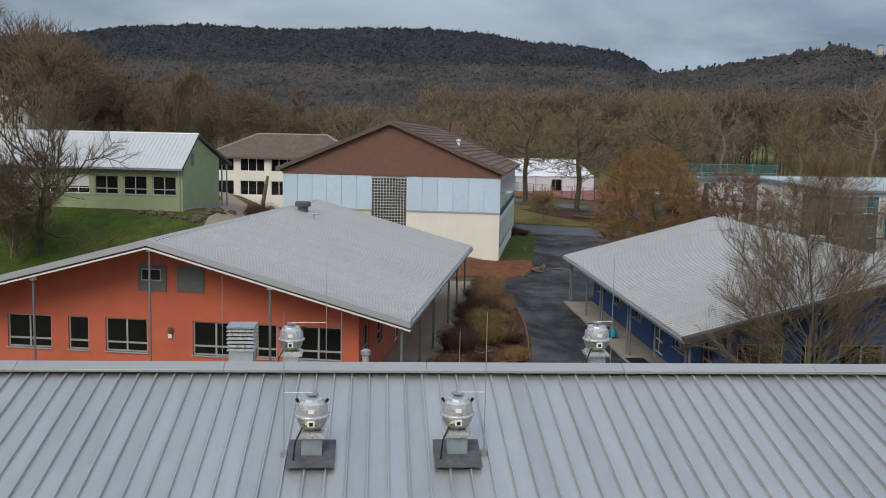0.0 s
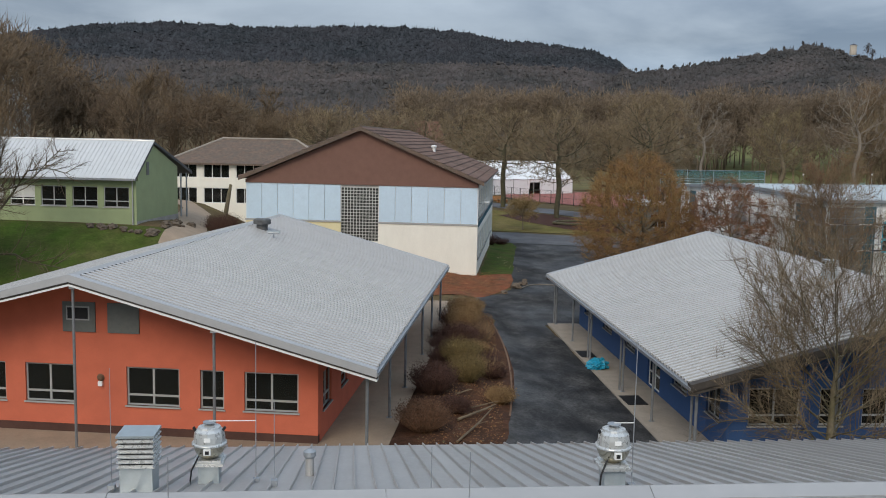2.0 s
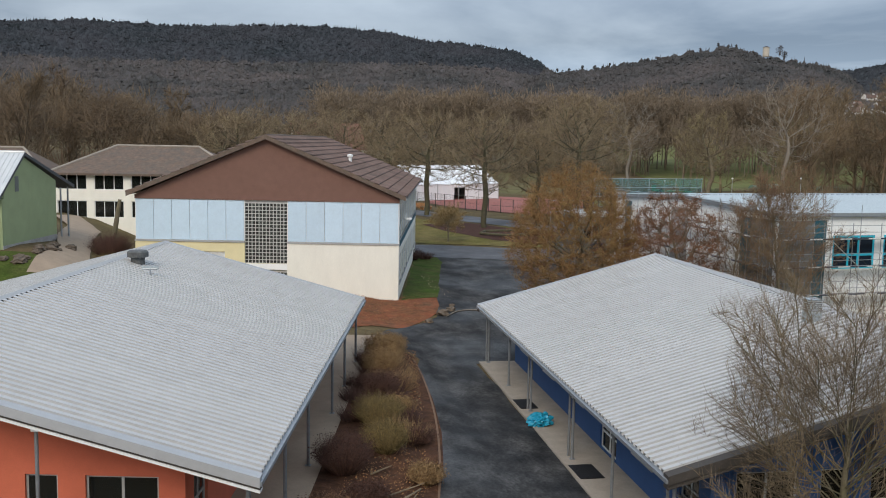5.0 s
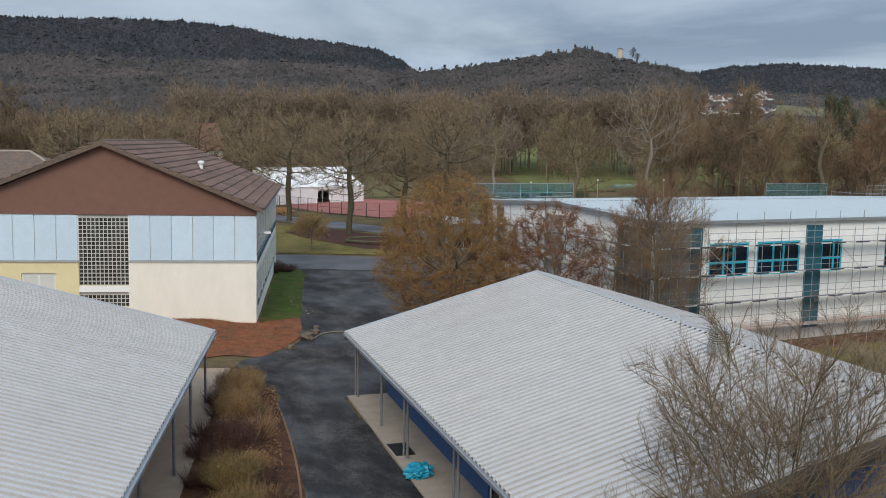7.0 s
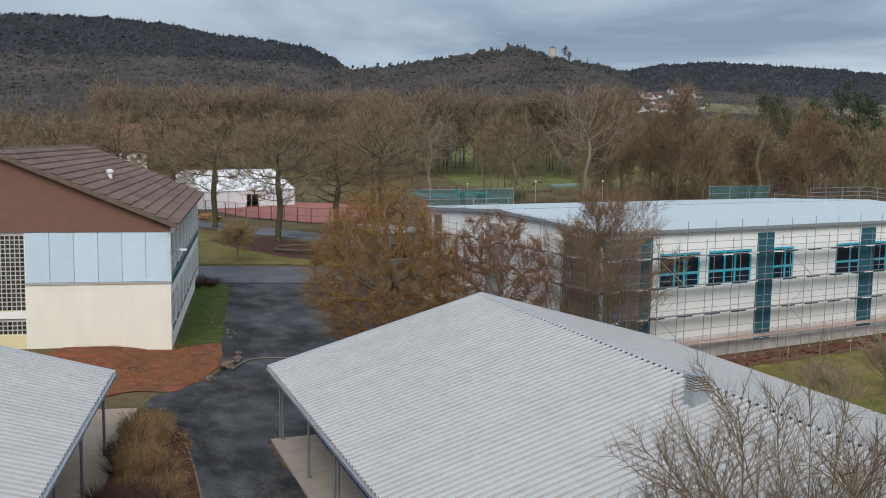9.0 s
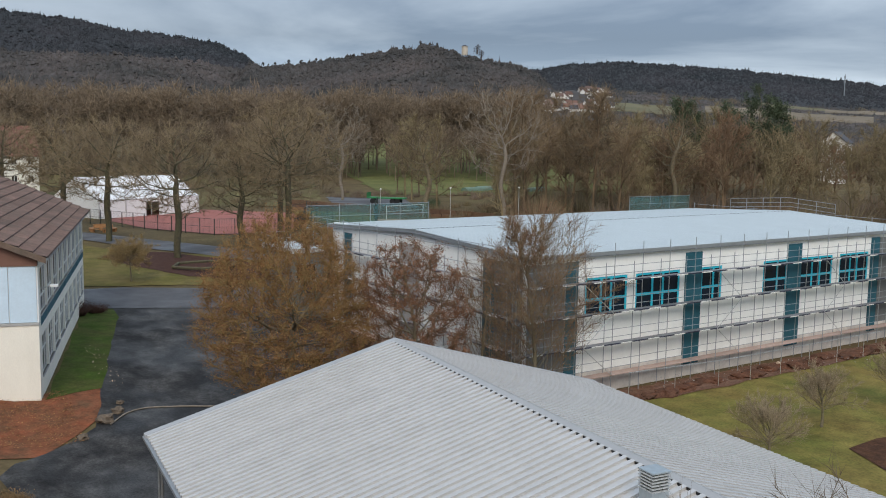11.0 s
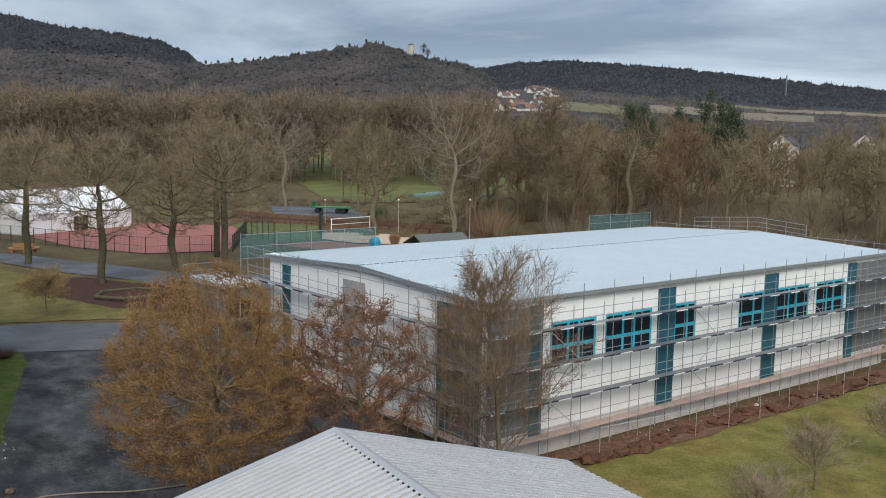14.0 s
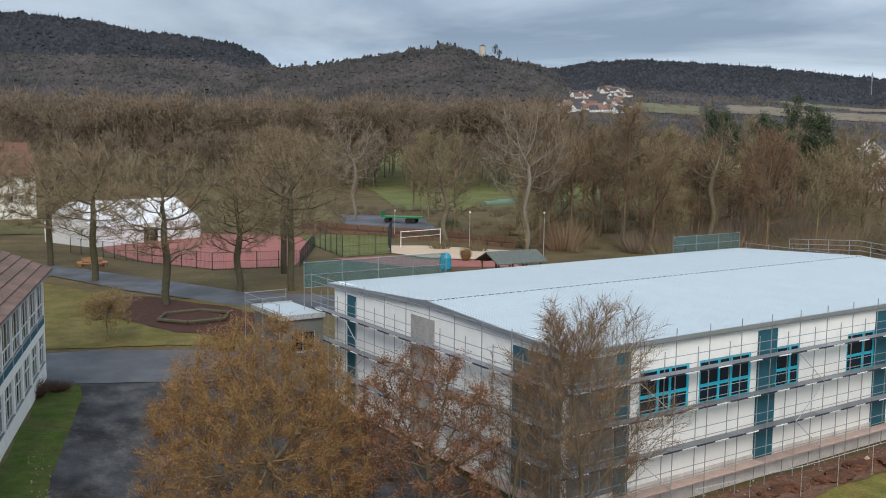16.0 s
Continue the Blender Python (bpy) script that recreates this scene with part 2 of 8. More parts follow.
def damp(m, scale, wet, dry, stretch):
    """Puddled and dry areas: a broad noise drives the gloss."""
    nt, ln = m.node_tree.nodes, m.node_tree.links
    geo = nt.new("ShaderNodeNewGeometry")
    mp = nt.new("ShaderNodeMapping")
    mp.inputs["Scale"].default_value = stretch
    n = nt.new("ShaderNodeTexNoise")
    n.inputs["Scale"].default_value, n.inputs["Detail"].default_value = scale, 6.0
    rg = nt.new("ShaderNodeMapRange")
    rg.inputs[1].default_value, rg.inputs[2].default_value = 0.40, 0.60
    rg.inputs[3].default_value, rg.inputs[4].default_value = wet, dry
    ln.new(geo.outputs["Position"], mp.inputs["Vector"])
    ln.new(mp.outputs[0], n.inputs["Vector"])
    ln.new(n.outputs[0], rg.inputs[0])
    ln.new(rg.outputs[0], nt["Principled BSDF"].inputs["Roughness"])


damp(M["asphalt"], 0.22, 0.48, 0.9, (1.0, 0.6, 1.0))
damp(M["far_asphalt"], 0.15, 0.5, 0.85, (1.0, 1.0, 1.0))


def glass(name, tint, rough=0.04):
    m = bpy.data.materials.new(name)
    m.use_nodes = True
    b = m.node_tree.nodes["Principled BSDF"]
    b.inputs["Base Color"].default_value = (*tint, 1)
    b.inputs["Roughness"].default_value = rough
    b.inputs["Specular IOR Level"].default_value = 0.6
    b.inputs["Transmission Weight"].default_value = 0.85
    b.inputs["IOR"].default_value = 1.45
    return m


M["glass"] = glass("window_glass", (0.07, 0.08, 0.08))
M["block"] = surf("grey_glass_block", (0.05, 0.054, 0.05), 0.2, 0.0, 0.15, 2.0, 12.0, 0.05, objvar=0.5, spec=0.6)


# ---------------------------------------------------------------- mesh building
class Shape:
    def __init__(self):
        self.v, self.f = [], []

    def poly(self, *pts):
        n = len(self.v)
        self.v += [tuple(p) for p in pts]
        self.f.append(tuple(range(n, n + len(pts))))
        return self

    def box(self, x0, x1, y0, y1, z0, z1):
        n = len(self.v)
        self.v += [(x, y, z) for z in (z0, z1) for x, y in ((x0, y0), (x1, y0), (x1, y1), (x0, y1))]
        self.f += [(n + 3, n + 2, n + 1, n), (n + 4, n + 5, n + 6, n + 7)]
        self.f += [(n + a, n + (a + 1) % 4, n + 4 + (a + 1) % 4, n + 4 + a) for a in range(4)]
        return self

    def prism(self, pts, way):
        """A polygon, given counter-clockwise as seen against way, extruded along way."""
        n, k, way = len(self.v), len(pts), Vector(way)
        self.v += [tuple(p) for p in pts] + [tuple(Vector(p) + way) for p in pts]
        self.f += [tuple(range(n, n + k)), tuple(range(n + 2 * k - 1, n + k - 1, -1))]
        self.f += [(n + k + a, n + k + (a + 1) % k, n + (a + 1) % k, n + a) for a in range(k)]
        return self

    def tube(self, a, b, r0, r1=None, sides=8, caps=True):
        a, b = Vector(a), Vector(b)
        r1 = r0 if r1 is None else r1
        d = (b - a).normalized()
        p = d.orthogonal().normalized()
        q = d.cross(p)
        n = len(self.v)
        for c, r in ((a, r0), (b, r1)):
            self.v += [tuple(c + r * (math.cos(2 * math.pi * k / sides) * p + math.sin(2 * math.pi * k / sides) * q)) for k in range(sides)]
        self.f += [(n + k, n + (k + 1) % sides, n + sides + (k + 1) % sides, n + sides + k) for k in range(sides)]
        if caps:
            self.f += [tuple(range(n + sides - 1, n - 1, -1)), tuple(range(n + sides, n + 2 * sides))]
        return self

    def lathe(self, profile, centre=(0, 0, 0), sides=20):
        n, k = len(self.v), len(profile)
        for s in range(sides):
            c, d = math.cos(2 * math.pi * s / sides), math.sin(2 * math.pi * s / sides)
            self.v += [(centre[0] + r * c, centre[1] + r * d, centre[2] + z) for r, z in profile]
        for s in range(sides):
            t = (s + 1) % sides
            self.f += [(n + s * k + j, n + t * k + j, n + t * k + j + 1, n + s * k + j + 1) for j in range(k - 1)]
        return self

    def mesh(self, name, material, smooth=False):
        me = bpy.data.meshes.new(name)
        me.from_pydata(self.v, [], self.f)
        me.validate()
        me.materials.append(material)
        if smooth:
            me.polygons.foreach_set("use_smooth", [True] * len(me.polygons))
        return me


def part(name, shape, material, parent, label="", smooth=False, at=None):
    """One mesh object under a thing or under a part; shape may be a mesh that several parts share."""
    me = shape.mesh(name, material, smooth) if isinstance(shape, Shape) else shape
    ob = new(name, me)
    ob.parent = parent
    if at is not None:
        ob.matrix_basis = at
    return tagged(ob, label)


def thing(name, m, label="", category="", group="", kind=""):
    ob = new(name)
    ob.matrix_basis = m
    ob.empty_display_size = 0.3
    return tagged(ob, label, category, group, kind)


def solid(name, shape, material, label="", category="", group="", kind="", m=None, smooth=False):
    ob = new(name, shape.mesh(name, material, smooth))
    if m is not None:
        ob.matrix_basis = m
    return tagged(ob, label, category, group, kind)


def wall_shape(s0, s1, z0, z1, holes, y0, y1, shape=None):
    """A wall along x from s0 to s1, between y0 and y1, with rectangular openings (a, b, low, high) that go through it."""
    shape = shape or Shape()
    xs = sorted({s0, s1, *(round(min(max(h[k], s0), s1), 4) for h in holes for k in (0, 1))})
    zs = sorted({z0, z1, *(round(min(max(h[k], z0), z1), 4) for h in holes for k in (2, 3))})
    nx, nz = len(xs) - 1, len(zs) - 1
    full = {(i, j) for i in range(nx) for j in range(nz)
            if not any(h[0] < (xs[i] + xs[i + 1]) / 2 < h[1] and h[2] < (zs[j] + zs[j + 1]) / 2 < h[3] for h in holes)}
    ids = {}

    def at(i, j, back):
        if (i, j, back) not in ids:
            ids[i, j, back] = len(shape.v)
            shape.v.append((xs[i], y1 if back else y0, zs[j]))
        return ids[i, j, back]

    for i, j in full:
        shape.f.append((at(i, j, 0), at(i + 1, j, 0), at(i + 1, j + 1, 0), at(i, j + 1, 0)))
        shape.f.append((at(i, j + 1, 1), at(i + 1, j + 1, 1), at(i + 1, j, 1), at(i, j, 1)))
        for (di, dj), (p, q) in (((-1, 0), ((i, j + 1), (i, j))), ((1, 0), ((i + 1, j), (i + 1, j + 1))), ((0, -1), ((i, j), (i + 1, j))), ((0, 1), ((i + 1, j + 1), (i, j + 1)))):
            if (i + di, j + dj) not in full:
                shape.f.append((at(*q, 0), at(*p, 0), at(*p, 1), at(*q, 1)))
    return shape


def window(parent, a, b, lo, hi, y, frame_mat, bars=(), rails=(), t=0.06, sill=True, flip=1, name="window", pane_mat=None, blind=0.0):
    """A window in a wall along x whose outer face lies at y (outside towards -y): frame with bars (shares of the width) and rails (shares of the height), panes, sill."""
    y0, y1 = y + 0.08, y + 0.15
    xs = [(a, a + t), *[(a + (b - a) * f - t * 0.6, a + (b - a) * f + t * 0.6) for f in bars], (b - t, b)]
    zs = [(lo, lo + t), *[(lo + (hi - lo) * f - t * 0.6, lo + (hi - lo) * f + t * 0.6) for f in rails], (hi - t, hi)]
    cells = [(p[1], q[0], u[1], w[0]) for p, q in zip(xs, xs[1:]) for u, w in zip(zs, zs[1:])]
    w = part(name, wall_shape(a, b, lo, hi, cells, y0, y1), frame_mat, parent)
    for x0, x1, z0, z1 in cells:
        part("pane", Shape().box(x0 - 0.01, x1 + 0.01, y0 + 0.03, y0 + 0.045, z0 - 0.01, z1 + 0.01), pane_mat or M["glass"], w)
    if blind:
        part("blind", Shape().box(a + t, b - t, y0 + 0.012, y0 + 0.022, hi - (hi - lo) * blind, hi - t), M["blind"], w, "lowered pale window blind")
    if sill:
        part("sill", Shape().box(a - 0.05, b + 0.05, y - 0.06, y + 0.08, lo - 0.05, lo), M["frame"], w)
    return w


def frame_m(x, y, z, turn):
    """A local frame at a corner: its x axis turned by that many degrees from the world's."""
    return pose(x, y, z, 0, 0, turn)


# ---------------------------------------------------------------- ground
def step(a, b, x):
    t = min(max((x - a) / (b - a), 0.0), 1.0)
    return t * t * (3 - 2 * t)


def height(x, y):
    """Height of the ground: a yard near zero, a bank up to the green house, a fall to the sports hall, hills far off."""
    e = 9.6 - 0.15 * max(0.0, min(60 - y, 26.0))
    z = 0.32 * step(e, e - 2.6, x) * step(20, 34, y)
    z += 0.42 * step(72, 78, y) * step(17, 12, x) * step(120, 105, y)
    z += 3.75 * step(-3.0, -15.0, x + 0.1 * (y - 76)) * step(66, 76, y)
    z -= 2.25 * step(29.5, 40, x) * step(112, 98, y)
    z += 0.9 * step(105, 140, y) * step(-8, 6, x)
    z += 9.0 * step(-20, -120, x) * step(70, 160, y)
    z -= 0.2 * step(8.6, 10.2, x) * step(36, 34, x) * step(20, 28, y) * step(74, 66, y)
    far = math.hypot(x, y - 40)
    z += 14.0 * step(260, 700, far)
    return z


gs = Shape()
gx = sorted({*range(-60, 121, 3), *range(120, 401, 10), *range(-6, 20), *range(-400, 401, 40), -5000, -3000, -1800, -1100, -700, 700, 1100, 1800, 3000, 5000})
gy = sorted({*range(-30, 212, 3), *range(210, 601, 10), *range(28, 84), *range(-400, 601, 40), -5000, -3000, -1600, -900, 800, 1100, 1500, 2000, 3000, 5000})
for y in gy:
    for x in gx:
        gs.v.append((x, y, height(x, y)))
nx = len(gx)
gs.f = [(j * nx + i, j * nx + i + 1, (j + 1) * nx + i + 1, (j + 1) * nx + i) for j in range(len(gy) - 1) for i in range(nx - 1)]
solid("ground", gs, M["ground"], "rough winter grass and bare earth", "ground", kind="structure", smooth=True)


def patch(name, outline, material, label, category, lift=0.05, wobble=0.25, cell=1.5, grid=3.0):
    """A sheet that follows the ground inside an outline, with an uneven edge."""
    pts = []
    for (x0, y0), (x1, y1) in zip(outline, outline[1:] + outline[:1]):
        n = max(1, int(math.hypot(x1 - x0, y1 - y0) / cell))
        for k in range(n):
            x, y = x0 + (x1 - x0) * k / n, y0 + (y1 - y0) * k / n
            pts.append((x + wobble * noise.noise((x * 0.8, y * 0.8, 3.1)), y + wobble * noise.noise((x * 0.8, y * 0.8, 9.7))))
    bm = bmesh.new()
    bm.faces.new([bm.verts.new((x, y, 0)) for x, y in pts])
    x0, x1 = min(p[0] for p in pts), max(p[0] for p in pts)
    y0, y1 = min(p[1] for p in pts), max(p[1] for p in pts)
    for axis, lo, hi in ((0, x0, x1), (1, y0, y1)):
        v = math.floor(lo / grid) * grid
        while v < hi:
            no = (1, 0, 0) if axis == 0 else (0, 1, 0)
            bmesh.ops.bisect_plane(bm, geom=bm.verts[:] + bm.edges[:] + bm.faces[:], plane_co=(v, v, 0), plane_no=no, dist=1e-4)
            v += grid
    bmesh.ops.triangulate(bm, faces=bm.faces[:])
    for v in bm.verts:
        v.co.z = height(v.co.x, v.co.y) + lift
    bmesh.ops.recalc_face_normals(bm, faces=bm.faces[:])
    if sum(f.normal.z for f in bm.faces) < 0:
        bmesh.ops.reverse_faces(bm, faces=bm.faces[:])
    me = bpy.data.meshes.new(name)
    bm.to_mesh(me)
    bm.free()
    me.materials.append(material)
    return tagged(new(name, me), label, category, kind="structure")


M["meadow"] = surf("pale_meadow", (0.16, 0.16, 0.06), 1.0, 0.0, 0.3, 0.05, 1.0, 0.3, tint=(0.13, 0.14, 0.05), bump_size=0.05, spec=0.1)
M["dug"] = surf("dug_brown_soil", (0.18, 0.09, 0.056), 1.0, 0.0, 0.4, 0.9, 6.0, 0.9, tint=(0.20, 0.12, 0.085), bump_size=0.12, spec=0.1)
patch("cross_road", [(-6, 110), (5, 108.6), (17.6, 106.2), (26, 103.2), (33, 101), (36, 103), (36, 111), (28, 112.6), (20, 115.6), (10, 116.4), (-6, 117)], M["far_asphalt"], "smooth grey asphalt road crossing behind the hall", "road", 0.085, 0.15)
patch("road", [(5.2, 26.5), (5.9, 37), (6.7, 40.5), (7.6, 44.7), (8.3, 49), (8.9, 55.6), (9.3, 62.5), (7.9, 67.5), (8.6, 69.5), (12.3, 73.5), (13.2, 78), (13.7, 84), (17.1, 101), (17.6, 107), (26, 104.5), (34, 102), (33, 98), (35, 84), (36.5, 72), (34, 61.3), (12.4, 61.3), (12.4, 26.5)],
      M["asphalt"], "damp dark asphalt with lighter worn stains", "road", 0.05, 0.3, grid=1.0)
patch("soil_patch", [(4, 68.5), (7.6, 69.8), (9.5, 70.5), (12.6, 74.3), (13.4, 78.2), (13.6, 80.6), (11, 79.5), (5, 80), (2, 76)], M["soil"], "bare red-brown soil strewn with leaves", "soil", 0.045, 0.4, grid=1.0)
patch("grass_strip", [(10.5, 78.3), (13.4, 79.6), (14.2, 84), (17.6, 102), (17.8, 106), (15.8, 107)], M["green_lawn"], "bright green grass beside the hall", "grass", 0.065, 0.3, grid=1.0)
patch("shrub_bed", [(1.3, 35), (5.9, 35), (6.8, 40.5), (7.7, 44.7), (8.4, 49), (8.9, 55.6), (9.2, 62.5), (7.1, 66), (4.85, 56), (2.8, 46)], M["bed"], "leaf-strewn planting bed with bare soil", "planting bed", 0.045, 0.2, grid=1.0)
patch("lawn_beside_path", [(16, 117.5), (28.5, 114.5), (36, 113), (40, 125), (33, 133), (26, 134), (18, 150), (4, 150), (2, 120)], M["lawn"], "yellowish winter lawn", "lawn", 0.06, 0.5)
patch("mulch_play_area", [(20.8, 134), (24, 137), (27.5, 136), (34.2, 127), (37, 122), (35.5, 117.5), (31, 115.8), (27, 119.5), (22.5, 127.5)], M["mulch"], "dark bark mulch under trees", "mulch", 0.09, 0.6)
patch("far_path", [(0, 160), (19.6, 154.5), (26, 140.5), (34.9, 127.7), (46, 121), (47, 129), (36.9, 135.4), (28.7, 149.7), (20.4, 164.6), (0, 172)], M["far_asphalt"], "grey asphalt path", "path", 0.08, 0.3)
patch("sports_court", [(28, 178), (31.1, 164.2), (38.1, 153.1), (47.9, 152), (57.1, 172.4), (59.6, 185.6), (46, 198), (30, 198)], M["court"], "red synthetic sports court", "sports court", 0.08, 0.1)
patch("sports_court", [(66.5, 152.1), (77.1, 147.0), (74.6, 140.8), (60.5, 146.6), (55, 157.5), (64.5, 157.5)], M["court"], "red synthetic sports court", "sports court", 0.08, 0.1)
patch("ball_lawn", [(60, 187), (62.9, 189.6), (74.4, 182), (68.1, 169.5), (64.9, 160.2), (57, 158.8), (57.8, 172)], M["meadow"], "worn green ball lawn behind the fence", "lawn", 0.075, 0.2)
patch("sand_pit", [(68, 169), (73.5, 166.7), (82.6, 156.2), (77.5, 147.6), (70.9, 150.3), (66.7, 154.2), (64.9, 160.2)], M["sand"], "pale sand pit", "sand pit", 0.12, 0.3)
patch("farm_yard", [(81.6, 227.8), (95.7, 216.2), (86.2, 188.7), (73.4, 201.1)], M["far_asphalt"], "grey asphalt yard behind the court", "yard", 0.1, 0.5)
patch("earth_bank", [(62.5, 194), (71.2, 184.9), (80.8, 169.9), (86, 158.8), (90, 163), (81.5, 183), (72.3, 197), (67, 209)], M["bed"], "brown earth bank behind the court", "bank", 0.13, 0.6)
patch("green_slope", [(-46, 60), (-19, 67.5), (-4, 69.5), (-9, 76.5), (-16, 75.6), (-46, 81)], M["green_lawn"], "green grass slope", "lawn", 0.06, 0.4, grid=1.0)
patch("orchard_lawn", [(33, 20), (36, 66), (41, 72.4), (80, 76.6), (120, 82), (120, 20)], M["orchard"], "yellowish green orchard lawn", "lawn", 0.06, 0.4)
patch("garden_path", [(-13.4, 73.2), (-11.0, 73.6), (-10.7, 79), (-12.2, 88), (-13, 96), (-16, 103), (-18, 102), (-15.2, 94), (-14.3, 86), (-12.7, 79)], M["paving_brown"], "grey-beige garden path up the bank", "path", 0.08, 0.15, grid=1.0)
M["rough_meadow"] = surf("dull_green_winter_meadow", (0.155, 0.142, 0.058), 1.0, 0.0, 0.35, 0.05, 1.0, 0.3, tint=(0.15, 0.115, 0.06), bump_size=0.05, spec=0.1)
patch("rough_meadow", [(2, 206), (40, 205), (70, 201), (80, 228), (112, 326), (60, 340), (2, 346)], M["rough_meadow"], "dull green winter meadow behind the sports ground", "meadow", 0.12, 2.0, cell=6.0, grid=10.0)
patch("meadow", [(98, 232), (150, 215), (190, 235), (360, 420), (330, 560), (200, 560)], M["meadow"], "green meadow behind the trees", "meadow", 0.14, 2.0, cell=6.0, grid=10.0)
patch("soil_bank", [(40, 74.6), (46, 72.6), (60, 74.2), (84, 77.5), (84, 79.5), (40, 75.0)], M["dug"], "dug red-brown soil along the wall", "soil", 0.10, 0.5, cell=1.0)


# ---------------------------------------------------------------- house under the camera's start
RIDGE_Y, RIDGE_Z, PITCH = 17.78, 6.02, 0.245
front = thing("front_building", pose(0, 0, 0), "building with grey standing-seam metal roof", "building")
FX0, FX1, HALF = -22.0, 24.0, 9.0
ez = RIDGE_Z - PITCH * HALF
part("wall", wall_shape(FX0 + 0.8, FX1 - 0.8, -0.2, ez - 0.05, [], RIDGE_Y + HALF - 1.2, RIDGE_Y + HALF - 0.9)
     .box(FX0 + 0.8, FX1 - 0.8, RIDGE_Y - HALF + 0.9, RIDGE_Y - HALF + 1.2, -0.2, ez - 0.05), M["cream"], front)
gp = [(0, RIDGE_Y - HALF, ez - 0.30), (0, RIDGE_Y + HALF, ez - 0.30), (0, RIDGE_Y + HALF, ez - 0.03), (0, RIDGE_Y, RIDGE_Z - 0.03), (0, RIDGE_Y - HALF, ez - 0.03)]
part("roof", Shape().prism([(FX0, *p[1:]) for p in gp], (FX1 - FX0, 0, 0)), M["zinc_old"], front)


# ---------------------------------------------------------------- pavilions
def pavilion(name, m, W, L, EZ, RZ, S, G, slab_end, wall_mat, plinth_mat, label, front_windows, open_side, side_windows):
    """Single-storey gabled pavilion with a covered walk on posts. Local x across the gable, y along the ridge; the front gable faces -y.
    EZ, RZ: heights of eaves and ridge; S, G: setback of the walls from the eaves and from the gable edges."""
    T = 0.22
    k = (RZ - EZ) / (W / 2)
    ob = thing(name, m, label, "pavilion")
    under = lambda x: EZ - T + k * min(x, W - x)
    prof = [(0, EZ - T), (W / 2, RZ - T), (W, EZ - T), (W, EZ - 0.02), (W / 2, RZ - 0.02), (0, EZ - 0.02)]
    roof = part("roof", Shape().prism([(x, 0.06, z) for x, z in prof], (0, L - 0.12, 0)), M["steel"], ob, "grey metal-edged gable roof")
    # verge and eave trims
    for y0, y1 in ((-0.02, 0.34), (L - 0.34, L + 0.02)):
        sh, fascia, strip = Shape(), Shape(), Shape()
        for x0, x1 in ((-0.04, W / 2), (W / 2, W + 0.04)):
            z0, z1 = EZ + k * min(x0, W - x0), EZ + k * min(x1, W - x1)
            sh.prism([(x0, y0, z0 - 0.17), (x1, y0, z1 - 0.17), (x1, y0, z1 + 0.085), (x0, y0, z0 + 0.085)], (0, y1 - y0, 0))
            # dark strip below the trim, stands in for the shadow line under the verge
            fascia.prism([(x0, y0 + 0.05, z0 - 0.24), (x1, y0 + 0.05, z1 - 0.24), (x1, y0 + 0.05, z1 - 0.175), (x0, y0 + 0.05, z0 - 0.175)], (0, y1 - y0 - 0.1, 0))
            strip.prism([(x0, y0 + 0.015, z0 - 0.31), (x1, y0 + 0.015, z1 - 0.31), (x1, y0 + 0.015, z1 - 0.245), (x0, y0 + 0.015, z0 - 0.245)], (0, y1 - y0 - 0.03, 0))
        part("verge_trim", sh, M["verge"] if open_side or y0 > L / 2 else M["fascia"], roof)
        part("fascia", fascia, M["fascia"], roof)
        part("verge_strip", strip, M["white_frame"] if open_side else M["fascia"], roof)
    for x in (-0.09, W - 0.05):
        part("gutter", Shape().box(x, x + 0.14, 0.0, L, EZ - 0.14, EZ - 0.03), M["steel"], roof)
    # profiled sheets
    pitch, sheets = 0.333, int((L - 0.68) / 1.0)
    wide = (L - 0.68) / sheets
    p5 = wide / 3
    for side in (0, 1):
        sh = Shape()
        pr = []
        for r in range(3):
            pr += [(r * p5, 0.0), (r * p5 + p5 * 0.46, 0.0), (r * p5 + p5 * 0.43, 0.08), (r * p5 + p5 * 0.90, 0.08)]
        pr.append((wide, 0.0))
        xa, xb = (0.02, W / 2 - 0.1) if side == 0 else (W - 0.02, W / 2 + 0.1)
        za, zb = EZ + 0.004, EZ + k * (W / 2 - 0.1) + 0.004
        n = len(pr)
        sh.v = [(xa, y, za + h) for y, h in pr] + [(xb, y, zb + h) for y, h in pr]
        sh.f = [(a, a + 1, n + a + 1, n + a) if side else (n + a, n + a + 1, a + 1, a) for a in range(n - 1)]
        me = sh.mesh("roof_sheet", M["roof_sheet"])
        for s in range(sheets):
            part("roof_sheet", me, None, roof, at=Matrix.Translation((0, 0.34 + s * wide, 0)))
    cap = Shape()
    for sgn in (-1, 1):
        cap.prism([(W / 2, 0.3, RZ + 0.068), (W / 2 + sgn * 0.2, 0.3, RZ + 0.068 - 0.2 * k), (W / 2 + sgn * 0.2, 0.3, RZ + 0.083 - 0.2 * k), (W / 2, 0.3, RZ + 0.093)][::sgn], (0, L - 0.6, 0))
    part("ridge_cap", cap, M["zinc_roof"], roof)
    # walls
    WT = 2.55
    holes = [(a, b, 1.08, 2.48) for a, b, *_ in front_windows]
    part("wall", wall_shape(S, W - S, 0.3, WT, holes, G, G + 0.3), wall_mat, ob)
    part("plinth", Shape().box(S + 0.01, W - S - 0.01, G + 0.02, G + 0.28, 0.0, 0.3), plinth_mat, ob)
    part("gable_wall", Shape().prism([(S, G, WT), (W - S, G, WT), (W - S, G, under(S) - 0.02), (W / 2, G, RZ - T - 0.02), (S, G, under(S) - 0.02)], (0, 0.3, 0)), wall_mat, ob)
